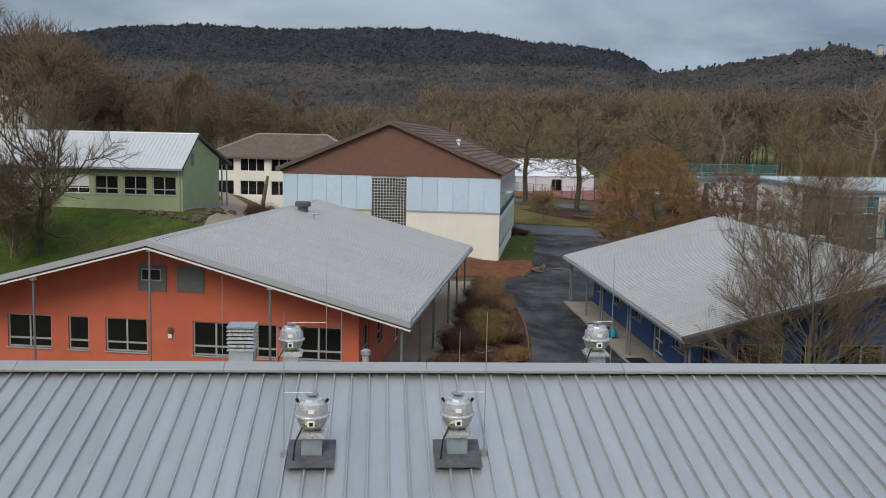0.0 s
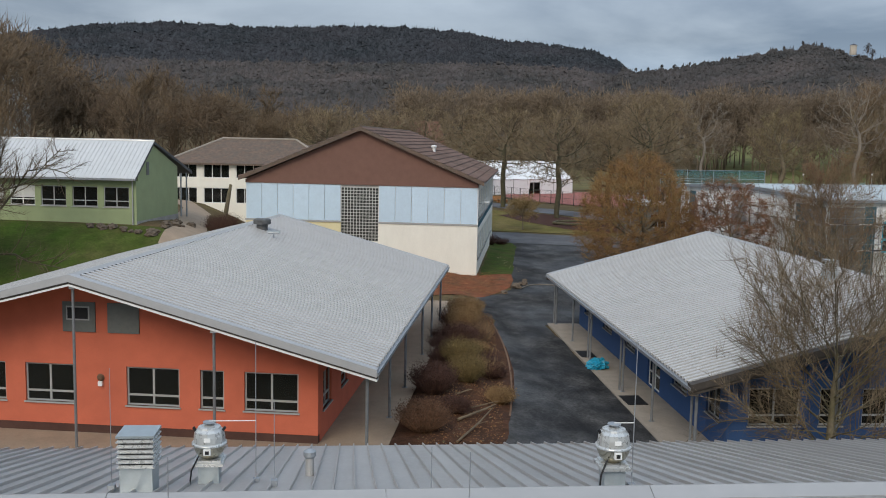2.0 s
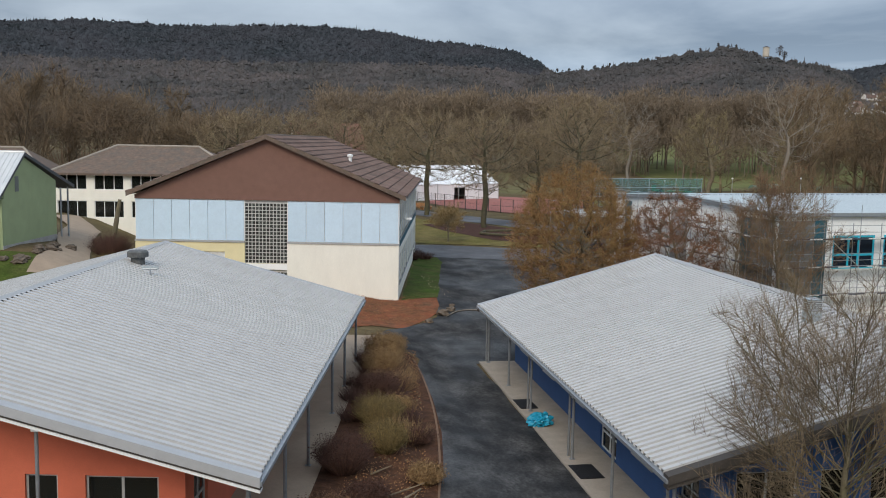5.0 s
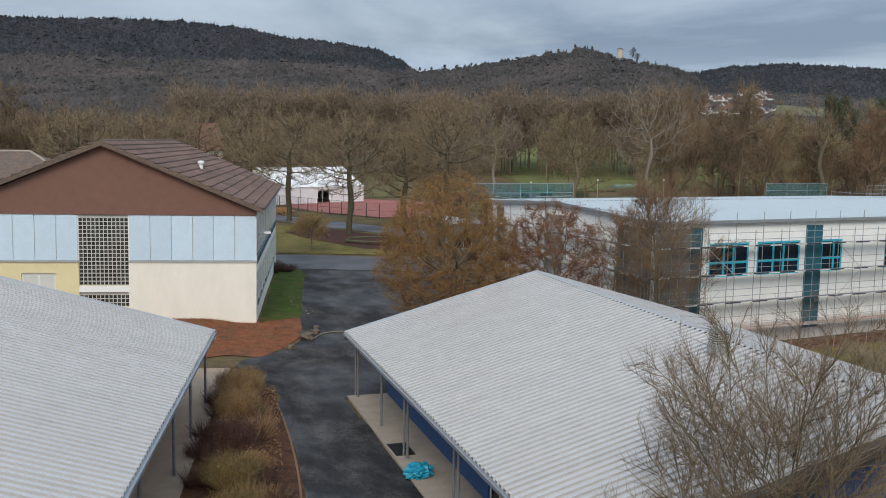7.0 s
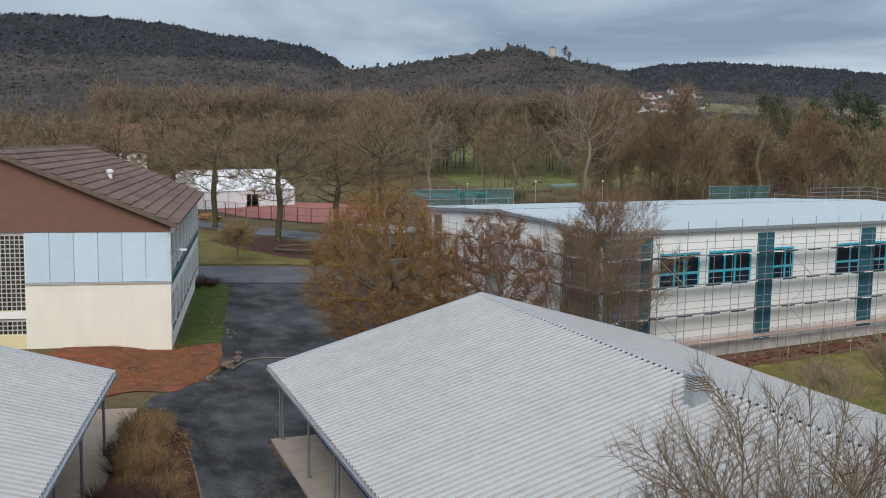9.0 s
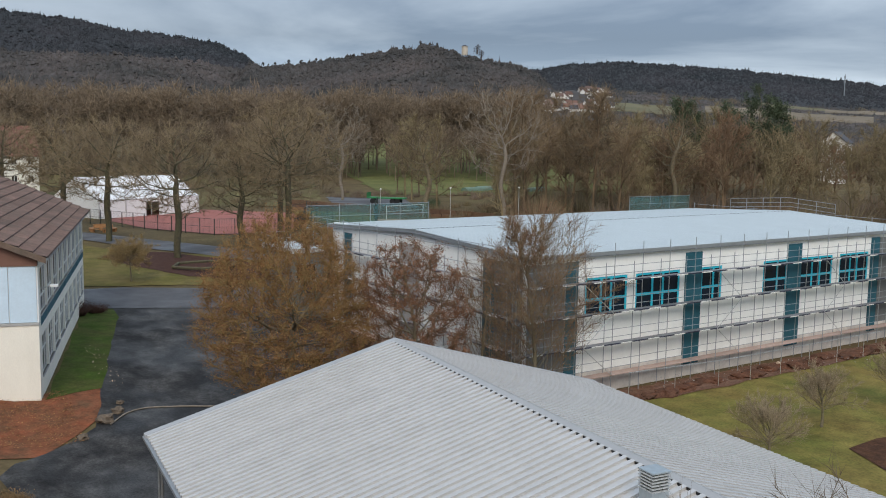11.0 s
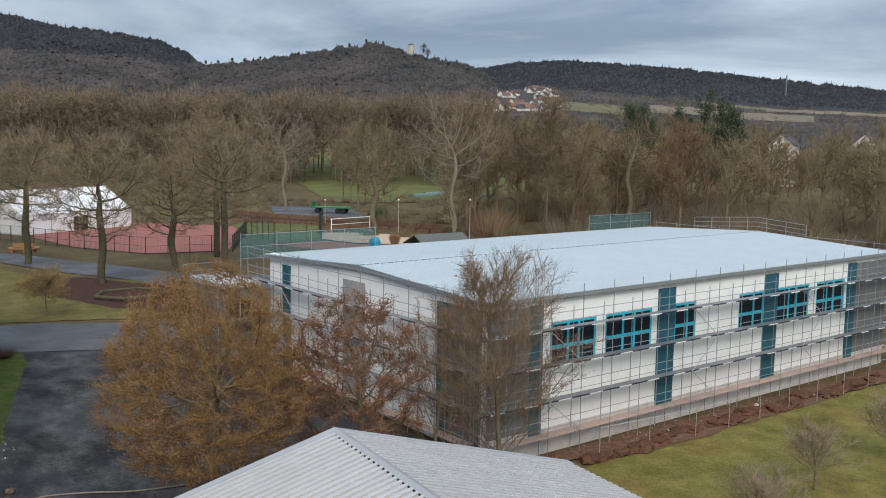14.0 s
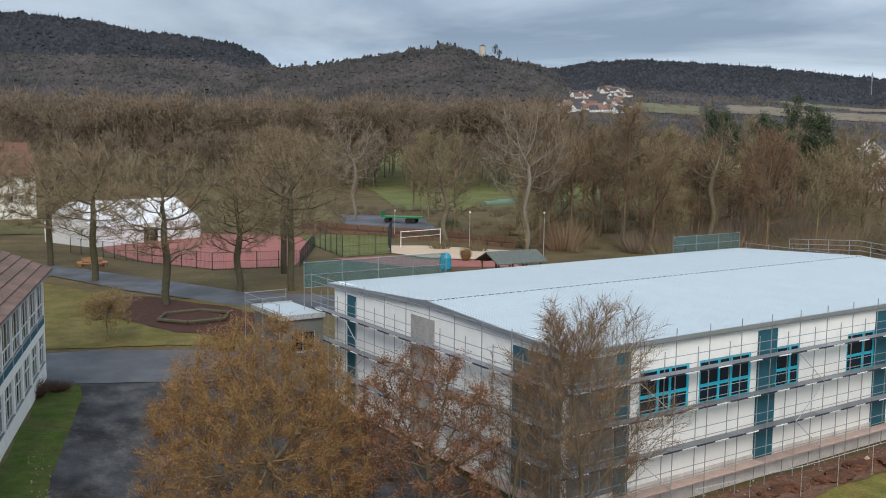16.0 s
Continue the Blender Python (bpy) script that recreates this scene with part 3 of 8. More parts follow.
    part("gable_wall", Shape().prism([(S, L - G - 0.3, 0), (W - S, L - G - 0.3, 0), (W - S, L - G - 0.3, under(S) - 0.02), (W / 2, L - G - 0.3, RZ - T - 0.02), (S, L - G - 0.3, under(S) - 0.02)], (0, 0.3, 0)), wall_mat, ob)
    for a, b, n in front_windows:
        window(ob, a, b, 1.08, 2.48, G, M["frame"], bars=(0.5,) if n == 2 else (), rails=(0.27,))
    # side walls, built along x and turned into place
    for side in (0, 1):
        turn = Matrix.Translation((S, L - G, 0)) @ pose(0, 0, 0, 0, 0, -90) if side == 0 else Matrix.Translation((W - S, G, 0)) @ pose(0, 0, 0, 0, 0, 90)
        wins = side_windows if side == open_side else []
        length = L - 2 * G
        fr2 = wall_shape(0.31, length - 0.31, 0, under(S) - 0.02, [(a, b, lo, hi) for a, b, lo, hi, _ in wins], 0.0, 0.3)
        wob = part("side_wall", fr2, wall_mat, ob, at=turn)
        for a, b, lo, hi, bars in wins:
            window(wob, a, b, lo, hi, 0.0, M["frame"] if lo > 0.3 else M["white_frame"], bars=bars, rails=(0.3,), sill=lo > 0.3, name="window" if lo > 0.3 else "door")
    # posts
    for x in (0.35, W - 0.35):
        for y in (0.45, 5.5, 10.0, 16.4, 20.8, 25.7):
            post = part("post", Shape().tube((x, y, 0), (x, y, under(0.35)), 0.055, sides=10), M["post"], ob)
            part("foot_plate", Shape().box(x - 0.1, x + 0.1, y - 0.1, y + 0.1, 0.0, 0.015), M["post"], post)
            if y in (0.45, 10.0, 16.4, 25.7):
                part("downpipe", Shape().tube((x - 0.05, y + 0.34, 0), (x - 0.05, y + 0.34, under(0.3)), 0.05, sides=8).tube((x - 0.05, y + 0.34, under(0.3)), (0.0 if x < 1 else W, y + 0.34, EZ - 0.1), 0.045, sides=8), M["post"], ob)
    for x in (W / 2 - 4.85, W / 2, W / 2 + 4.85):
        part("post", Shape().tube((x, 0.3, 0), (x, 0.3, under(x) - 0.02), 0.05, sides=10), M["post"], ob)
        part("bracket", Shape().box(x - 0.09, x + 0.09, 0.2, 0.42, under(x) - 0.22, under(x) - 0.01), M["white_frame"], ob)
    # the orange walk takes the paving with roof shade in its colour
    part("slab", Shape().box(-0.12, W + 0.12, -0.6, slab_end, -0.6, 0.0), M["paving_brown"] if open_side else M["paving"], ob, "paved walk under the eaves")
    return ob


WO, LO, EO, RO, GO = 20.69, 26.43, 3.16, 5.93, 1.92
ORANGE = frame_m(1.278 - 0.9822 * WO, 34.836 + 0.1877 * WO, 0.40, -10.82)
orange_windows = [(WO - b - 0.4, WO - a - 0.4, n) for a, b, n in ((2.63, 4.57, 2), (5.3, 6.17, 1), (6.92, 8.86, 2), (10.81, 12.62, 2), (13.36, 14.25, 1), (15.0, 16.94, 2))]
orange = pavilion("orange_pavilion", ORANGE, WO, LO, EO, RO, 2.33, GO, 32.4, M["orange"], M["orange_dark"], "orange-red rendered school pavilion with grey metal gable roof",
                  orange_windows, 1, [(0.8, 2.2, 1.0, 2.4, (0.5,)), (4.0, 5.2, 1.0, 2.4, ()), (8.5, 10.4, 0.05, 2.4, (0.5,)), (13.0, 14.8, 1.0, 2.4, (0.5,)), (18, 19.8, 1.0, 2.4, (0.5,))])
WB, LB, EB, RB, GB = 20.47, 27.21, 2.89, 5.725, 1.36
BLUE = frame_m(12.221, 35.674, -0.10, -1.14)
blue_windows = [(WB - b, WB - a, n) for a, b, n in ((2.63, 4.57, 2), (5.3, 6.17, 1), (6.92, 8.86, 2), (10.81, 12.62, 2), (13.36, 14.25, 1), (15.0, 16.94, 2))]
blue_windows = [(WB - b, WB - a, n) for a, b, n in blue_windows]
blue = pavilion("blue_pavilion", BLUE, WB, LB, EB, RB, 1.86, GB, 25.95, M["blue"], M["blue_dark"], "deep blue rendered school pavilion with grey metal gable roof",
                blue_windows, 0, [(1.5, 3.4, 1.0, 2.4, (0.5,)), (6.0, 7.9, 1.0, 2.4, (0.5,)), (10.5, 12.4, 1.0, 2.4, (0.5,)), (14.6, 16.5, 0.05, 2.3, (0.5,)), (18.2, 20.1, 1.0, 2.4, (0.5,)), (22.3, 23.7, 1.0, 2.4, (0.5,))])


# ---------------------------------------------------------------- hall with the brown gable
HW, HL = 18.73, 30.5
HALL = frame_m(10.297 - 0.9829 * HW, 78.21 + 0.1842 * HW, 0.0, -10.61)
hall = thing("gabled_hall", HALL, "cream two-storey hall with brown gable and pale blue panels", "hall")
hx = lambda v: HW - v
gl0, gl1 = hx(10.95), hx(7.93)
front_holes = [(gl0, gl1, 1.55, 2.50), (gl0, gl1, 2.92, 7.4), (hx(14.4), hx(12.35), 2.5, 3.72)]
part("wall", wall_shape(gl1, HW, 0.2, 4.43, front_holes, 0.0, 0.36), M["cream"], hall)
part("wall", wall_shape(0, gl1, 0.2, 4.43, front_holes, 0.004, 0.36), M["yellow"], hall)
part("wall", wall_shape(0, HW, 4.43, 7.42, front_holes, 0.1, 0.36), M["white"], hall)
part("gable", Shape().prism([(0, -0.03, 7.42), (HW, -0.03, 7.42), (HW, -0.03, 7.68), (HW / 2, -0.03, 11.72), (0, -0.03, 7.68)], (0, 0.35, 0)), M["brown"], hall, "brown clad gable")
part("wall", Shape().box(0, 0.3, 0.37, HL, 0.2, 7.6).box(0.3, HW - 0.3, HL - 0.3, HL, 0.2, 7.6), M["cream"], hall)
part("ledge", Shape().box(-0.03, gl0, -0.06, 0.1, 4.40, 4.52).box(gl1, HW + 0.03, -0.06, 0.1, 4.40, 4.52), M["frame"], hall)
for a, b, n in ((0.04, gl0 - 0.04, 6), (gl1 + 0.04, HW - 0.06, 6)):
    w = (b - a) / n
    me = Shape().box(0.02, w - 0.02, 0.02, 0.095, 4.54, 7.38).mesh("panel", M["panel"])
    for k in range(n):
        part("panel", me, None, hall, at=Matrix.Translation((a + k * w, 0, 0)))
nb = 12
bw = (gl1 - gl0) / nb
bme = Shape().box(0.028, bw - 0.028, 0.115, 0.26, 0.028, bw - 0.028).mesh("glass_block", M["block"])
grid = part("block_grid", Shape().box(gl0, gl1, 0.13, 0.24, 2.92, 7.4).box(gl0, gl1, 0.13, 0.24, 1.55, 2.5), M["grout"], hall)
part("band", Shape().box(gl0, gl1, -0.006, 0.003, 2.5, 2.92), M["white"], hall)
for z0, z1 in ((2.92, 7.4), (1.55, 2.5)):
    for r in range(int((z1 - z0) / bw)):
        for c in range(nb):
            part("glass_block", bme, None, grid, at=Matrix.Translation((gl0 + c * bw, 0, z0 + 0.02 + r * bw)))
window(hall, hx(14.4), hx(12.35), 2.5, 3.72, 0.0, M["white_frame"], bars=(0.5,), t=0.11, blind=0.9)
# long side with two rows of windows
SIDE = Matrix.Translation((HW, 0.37, 0)) @ pose(0, 0, 0, 0, 0, 90)
bays = 9
bay = (HL - 0.9) / bays
side_holes = []
for k in range(bays):
    s = 0.35 + k * bay
    side_holes += [(s + 0.12, s + bay - 0.12, 4.75, 7.15), (s + 0.3, s + bay - 0.3, 1.5, 3.6)]
side_wall = part("side_wall", wall_shape(0.0, HL - 0.37, 0.2, 7.6, side_holes, 0.0, 0.3), M["cream"], hall, at=SIDE)
for k, h in enumerate(side_holes):
    window(side_wall, *h, 0.0, M["white_frame"], bars=(0.34, 0.67), rails=(0.35,) if k % 2 == 0 else (0.6,), sill=True)
    if k % 2 == 0:
        part("spandrel", Shape().box(h[0], h[1], -0.02, 0.0, 4.2, 4.7), M["petrol"], side_wall)
# roof
ov, HE, HR = 0.42, 7.86, 11.98
hk = (HR - HE) / (HW / 2 + ov)
hr = part("roof", Shape().prism([(-ov, -0.4, HE - 0.2), (HW / 2, -0.4, HR - 0.2), (HW + ov, -0.4, HE - 0.2), (HW + ov, -0.4, HE - 0.03), (HW / 2, -0.4, HR - 0.03), (-ov, -0.4, HE - 0.03)], (0, HL + 1.2, 0)), M["brown_roof"], hall, "brown corrugated sheet roof")
rows, cols = 15, 12
cw, rl = (HL + 1.2) / cols, (HW / 2 + ov) / rows
for side in (0, 1):
    sh = Shape()
    pr = []
    for r in range(9):
        pr += [(cw * (r / 9), 0.0), (cw * (r / 9 + 0.055), 0.06)]
    pr += [(cw, 0.0), (cw + 0.04, 0.02)]
    sg = 1 if side else -1
    n = len(pr)
    sh.v = [(0, y, h + 0.0) for y, h in pr] + [(sg * (rl + 0.12), y, h - hk * (rl + 0.12) + 0.11) for y, h in pr]
    sh.v += [(sg * (rl + 0.12), y, h - hk * (rl + 0.12) - 0.0) for y, h in pr]
    f = [(a, a + 1, n + a + 1, n + a) for a in range(n - 1)] + [(n + a, n + a + 1, 2 * n + a + 1, 2 * n + a) for a in range(n - 1)]
    sh.f = [q[::-1] for q in f] if side else f
    me = sh.mesh("roof_sheet", M["fibre"])
    for r in range(rows):
        for c in range(cols):
            part("roof_sheet", me, None, hr, at=Matrix.Translation((HW / 2 + sg * r * rl, -0.4 + c * cw, HR - hk * r * rl + 0.0)))
part("ridge_cap", Shape().tube((HW / 2, -0.45, HR), (HW / 2, HL + 0.85, HR), 0.12, sides=8), M["brown_roof"], hr)
for x0, x1 in ((-ov - 0.05, HW / 2), (HW / 2, HW + ov + 0.05)):
    z = lambda x: HR - hk * abs(x - HW / 2)
    part("verge_board", Shape().prism([(x0, -0.48, z(x0) - 0.26), (x1, -0.48, z(x1) - 0.26), (x1, -0.48, z(x1) + 0.05), (x0, -0.48, z(x0) + 0.05)], (0, 0.07, 0)), M["brown_roof"], hr)
part("gutter", Shape().box(HW + ov - 0.02, HW + ov + 0.12, -0.4, HL + 0.8, HE - 0.14, HE - 0.02), M["steel"], hr)


M["bare_wall"] = surf("dark_unpainted_wall", (0.17, 0.175, 0.175), 0.9, 0.0, 0.2, 0.6, 12.0, 0.15)


M["dark_pane"] = surf("dark_blue_window_pane", (0.012, 0.02, 0.034), 0.15, 0.0, 0.1, 0.5, 6.0, 0.0, spec=0.2)


# ---------------------------------------------------------------- sports hall in scaffolding
NL, ND = 44.2, 25.6
SPORTS = frame_m(37.28, 74.65, 0.0, 7.33)
NE, NR = 7.08, 7.72
sports = thing("sports_hall", SPORTS, "white sports hall under renovation with petrol columns and turquoise windows", "sports hall")
wy = 0.35
wins = [(5.2, 9.0), (9.8, 14.15), (16.4, 18.65), (23.4, 26.4), (28.0, 32.3), (33.3, 37.4)]
part("wall", wall_shape(0.35, NL - 0.35, -0.72, NE - 0.3, [(a, b, 2.9, 5.4) for a, b in wins], wy, wy + 0.4), M["white"], sports)
part("plinth", Shape().box(0.36, NL - 0.36, wy - 0.05, wy + 0.39, -2.8, -0.72), M["plinth"], sports, "bare stained concrete plinth")
for a, b in wins:
    window(sports, a, b, 2.9, 5.4, wy - 0.04, M["turq"], bars=(0.38, 0.62) if b - a > 3 else (0.6,), rails=(0.42,), t=0.15, sill=False, pane_mat=M["dark_pane"])
for a, b in ((0.36, 3.45), (39.0, NL - 0.36)):
    part("bare_wall", Shape().box(a, b, wy - 0.045, wy - 0.006, -0.72, 6.5), M["bare_wall"], sports, "dark grey wall not yet painted")
for c, w in ((4.0, 0.5), (15.5, 0.85), (27.2, 0.85), (38.3, 0.6)):
    part("column", Shape().box(c - w, c + w, wy - 0.07, wy - 0.005, -1.42, 6.55), M["petrol"], sports)
NSIDE = Matrix.Translation((0.35, ND - 0.35, 0)) @ pose(0, 0, 0, 0, 0, -90)
nside = part("side_wall", wall_shape(0.0, ND - 1.12, -2.8, NE + 0.1, [], 0.0, 0.4), M["white"], sports, at=NSIDE)
part("bare_wall", Shape().box(ND - 4.6, ND - 1.13, -0.045, -0.006, -2.0, 6.5), M["bare_wall"], nside, "dark grey wall not yet painted")
for s, w, mt in ((2.6, 1.2, "petrol"), (ND - 14.0, 2.6, "concrete"), (ND - 4.5, 1.2, "petrol")):
    part("column", Shape().box(s - w / 2, s + w / 2, -0.06, -0.004, -2.0, 6.55), M[mt], nside)
part("back_wall", Shape().box(0.76, NL - 0.35, ND - 0.75, ND - 0.35, -2.8, NE - 0.3).box(NL - 0.75, NL - 0.35, wy + 0.41, ND - 0.76, -2.8, NE - 0.3), M["white"], sports)
part("gable", Shape().prism([(0.4, wy + 0.4, NE + 0.11), (0.4, ND / 2, NR - 0.25), (0.4, ND - wy - 0.4, NE + 0.11)], (0.3, 0, 0)), M["white"], sports)
nroof = part("roof", Shape().prism([(0, 0, NE - 0.28), (0, ND / 2, NR - 0.28), (0, ND, NE - 0.28), (0, ND, NE - 0.02), (0, ND / 2, NR - 0.02), (0, 0, NE - 0.02)][::-1], (NL, 0, 0)), M["steel"], sports)
nk = (NR - NE) / (ND / 2)
ns = 40
sw = (NL - 0.1) / ns
for side in (0, 1):
    pr = []
    for r in range(4):
        pr += [(sw * r / 4, 0.0), (sw * (r / 4 + 0.11), 0.0), (sw * (r / 4 + 0.14), 0.035), (sw * (r / 4 + 0.22), 0.035)]
    pr.append((sw, 0.0))
    n = len(pr)
    sh = Shape()
    ya, yb = (0.0, ND / 2 - 0.12) if side == 0 else (ND, ND / 2 + 0.12)
    sh.v = [(x, ya, NE + h) for x, h in pr] + [(x, yb, NR - 0.12 * nk + h) for x, h in pr]
    f = [(a, a + 1, n + a + 1, n + a) for a in range(n - 1)]
    sh.f = f if side == 0 else [q[::-1] for q in f]
    me = sh.mesh("roof_sheet", M["white_roof"])
    for s in range(ns):
        part("roof_sheet", me, None, nroof, at=Matrix.Translation((0.05 + s * sw, 0, 0)))
part("ridge_cap", Shape().prism([(0.05, ND / 2 - 0.22, NR + 0.03), (0.05, ND / 2 + 0.22, NR + 0.03), (0.05, ND / 2, NR + 0.06)][::-1], (NL - 0.1, 0, 0)), M["white_roof"], nroof)
for y in (-0.06, ND - 0.02):
    part("gutter", Shape().box(0, NL, y, y + 0.08, NE - 0.2, NE + 0.02), M["steel"], nroof)


# ---------------------------------------------------------------- green house on the bank
GREEN = frame_m(-15.45 - 0.983 * 30, 76.1 + 0.181 * 30, 4.3, -10.43)
M["pale_roof"] = surf("pale_grey_roof_metal", (0.60, 0.60, 0.59), 0.4, 0.25, 0.06, 0.3, 2.0, 0.03)
M["fascia_grey"] = surf("dark_grey_roof_edge", (0.085, 0.09, 0.095), 0.6, 0.1, 0.15, 1.0, 10.0, 0.05)
green = thing("green_house", GREEN, "pale green classroom house with grey metal roof", "house")
gwin = []
for k in range(9):
    b = 30 - 0.55 - k * 2.42
    gwin.append((b - 1.95, b, 1.35, 2.85))
part("wall", wall_shape(0, 30, -1.0, 3.3, gwin, 0.0, 0.3), M["green"], green)
for k, (a, b, lo, hi) in enumerate(gwin):
    window(green, a, b, lo, hi, 0.0, M["frame"] if k < 3 else M["white_frame"], bars=(0.5,), rails=(0.3,), blind=0.62 if k in (3, 4, 5) else 0.0)
part("gable_wall", Shape().prism([(29.7, 0.31, -1.0), (29.7, 8.3, -1.0), (29.7, 8.3, 4.2), (29.7, 3.1, 6.0), (29.7, 0.31, 3.6)], (0.3, 0, 0)), M["green"], green)
part("plinth", Shape().box(30.0, 30.03, 0.0, 8.3, -1.0, 0.32), M["concrete"], green)
part("back_wall", Shape().box(0, 29.69, 8.0, 8.3, -1.0, 4.1).box(0, 0.3, 0.31, 7.99, -1.0, 3.3), M["green"], green)
part("roof", Shape().prism([(-0.5, -0.55, 3.36), (-0.5, 3.1, 6.05), (-0.5, 11.2, 3.5), (-0.5, 11.2, 3.75), (-0.5, 3.1, 6.25), (-0.5, -0.55, 3.5)][::-1], (30.7, 0, 0)), M["fascia_grey"], green)
gk = (6.25 - 3.5) / 3.65
sh = Shape()
for k in range(92):
    x = -0.45 + k * 0.333
    sh.prism([(x, -0.55, 3.505), (x, 3.05, 3.505 + gk * 3.6), (x, 3.05, 3.58 + gk * 3.6), (x, -0.55, 3.58)][::-1], (0.05, 0, 0))
part("roof_seams", sh, M["pale_roof"], green)
part("roof_skin", Shape().prism([(-0.52, -0.58, 3.504), (-0.52, 3.08, 3.504 + gk * 3.64), (-0.52, 3.08, 3.53 + gk * 3.64), (-0.52, -0.58, 3.53)][::-1], (30.7, 0, 0)), M["pale_roof"], green)
part("ridge_cap", Shape().tube((-0.5, 3.1, 6.27), (30.2, 3.1, 6.27), 0.09, sides=8), M["pale_roof"], green)
part("gutter", Shape().box(-0.5, 30.2, -0.68, -0.59, 3.36, 3.48), M["steel"], green)
part("downpipe", Shape().tube((29.75, -0.1, -1.0), (29.75, -0.1, 3.4), 0.05), M["frame"], green)
part("gable_vent", Shape().box(30.0, 30.03, 1.9, 2.4, 3.7, 4.7), M["louvre"], green)
for y in (9.6, 10.9):
    part("post", Shape().tube((29.8, y, -1), (29.8, y, 3.6), 0.07), M["steel"], green)


# ---------------------------------------------------------------- trees
def array_mesh(name, verts, faces, material, smooth=False):
    """A mesh from arrays: verts n x 3, faces a list of k x 3 or k x 4 index arrays."""
    me = bpy.data.meshes.new(name)
    verts = np.asarray(verts, np.float32)
    me.vertices.add(len(verts))
    me.vertices.foreach_set("co", verts.ravel())
    sizes = np.concatenate([np.full(len(f), f.shape[1]) for f in faces if len(f)])
    loops = np.concatenate([f.ravel() for f in faces if len(f)])
    me.loops.add(len(loops))
    me.loops.foreach_set("vertex_index", loops.astype(np.int32))
    me.polygons.add(len(sizes))
    me.polygons.foreach_set("loop_start", np.r_[0, np.cumsum(sizes)[:-1]].astype(np.int32))
    if smooth:
        me.polygons.foreach_set("use_smooth", np.ones(len(sizes), bool))
    me.update(calc_edges=True)
    me.materials.append(material)
    return me


def tubes(segs, sides):
    """Verts and quads of tapered tubes from rows p0, p1, r0, r1."""
    s = np.asarray(segs, float)
    a, b, r0, r1 = s[:, 0:3], s[:, 3:6], s[:, 6], s[:, 7]
    d = b - a
    d /= np.linalg.norm(d, axis=1)[:, None] + 1e-9
    ref = np.where(np.abs(d[:, 2:3]) > 0.9, np.array([[1.0, 0, 0]]), np.array([[0, 0, 1.0]]))
    p = np.cross(d, ref)
    p /= np.linalg.norm(p, axis=1)[:, None]
    q = np.cross(d, p)
    ang = np.arange(sides) * 2 * np.pi / sides
    ring = p[:, None] * np.cos(ang)[None, :, None] + q[:, None] * np.sin(ang)[None, :, None]
    v = np.concatenate([a[:, None] + ring * r0[:, None, None], b[:, None] + ring * r1[:, None, None]], 1).reshape(-1, 3)
    base = (np.arange(len(s)) * 2 * sides)[:, None]
    k = np.arange(sides)
    k2 = (k + 1) % sides
    f = np.stack([base + k, base + k2, base + sides + k2, base + sides + k], -1).reshape(-1, 4)
    return v, f


def spikes(segs):
    """Twigs as three-sided points."""
    s = np.asarray(segs, float)
    v, _ = tubes(s, 3)
    v = v.reshape(-1, 6, 3)[:, :4].copy()
    v[:, 3] = s[:, 3:6]
    base = (np.arange(len(s)) * 4)[:, None]
    f = np.stack([base + np.array([0, 1, 2]), base + np.array([1, 2, 0]), np.repeat(base, 3, 1) + 3], -1).reshape(-1, 3)
    return v.reshape(-1, 3), f


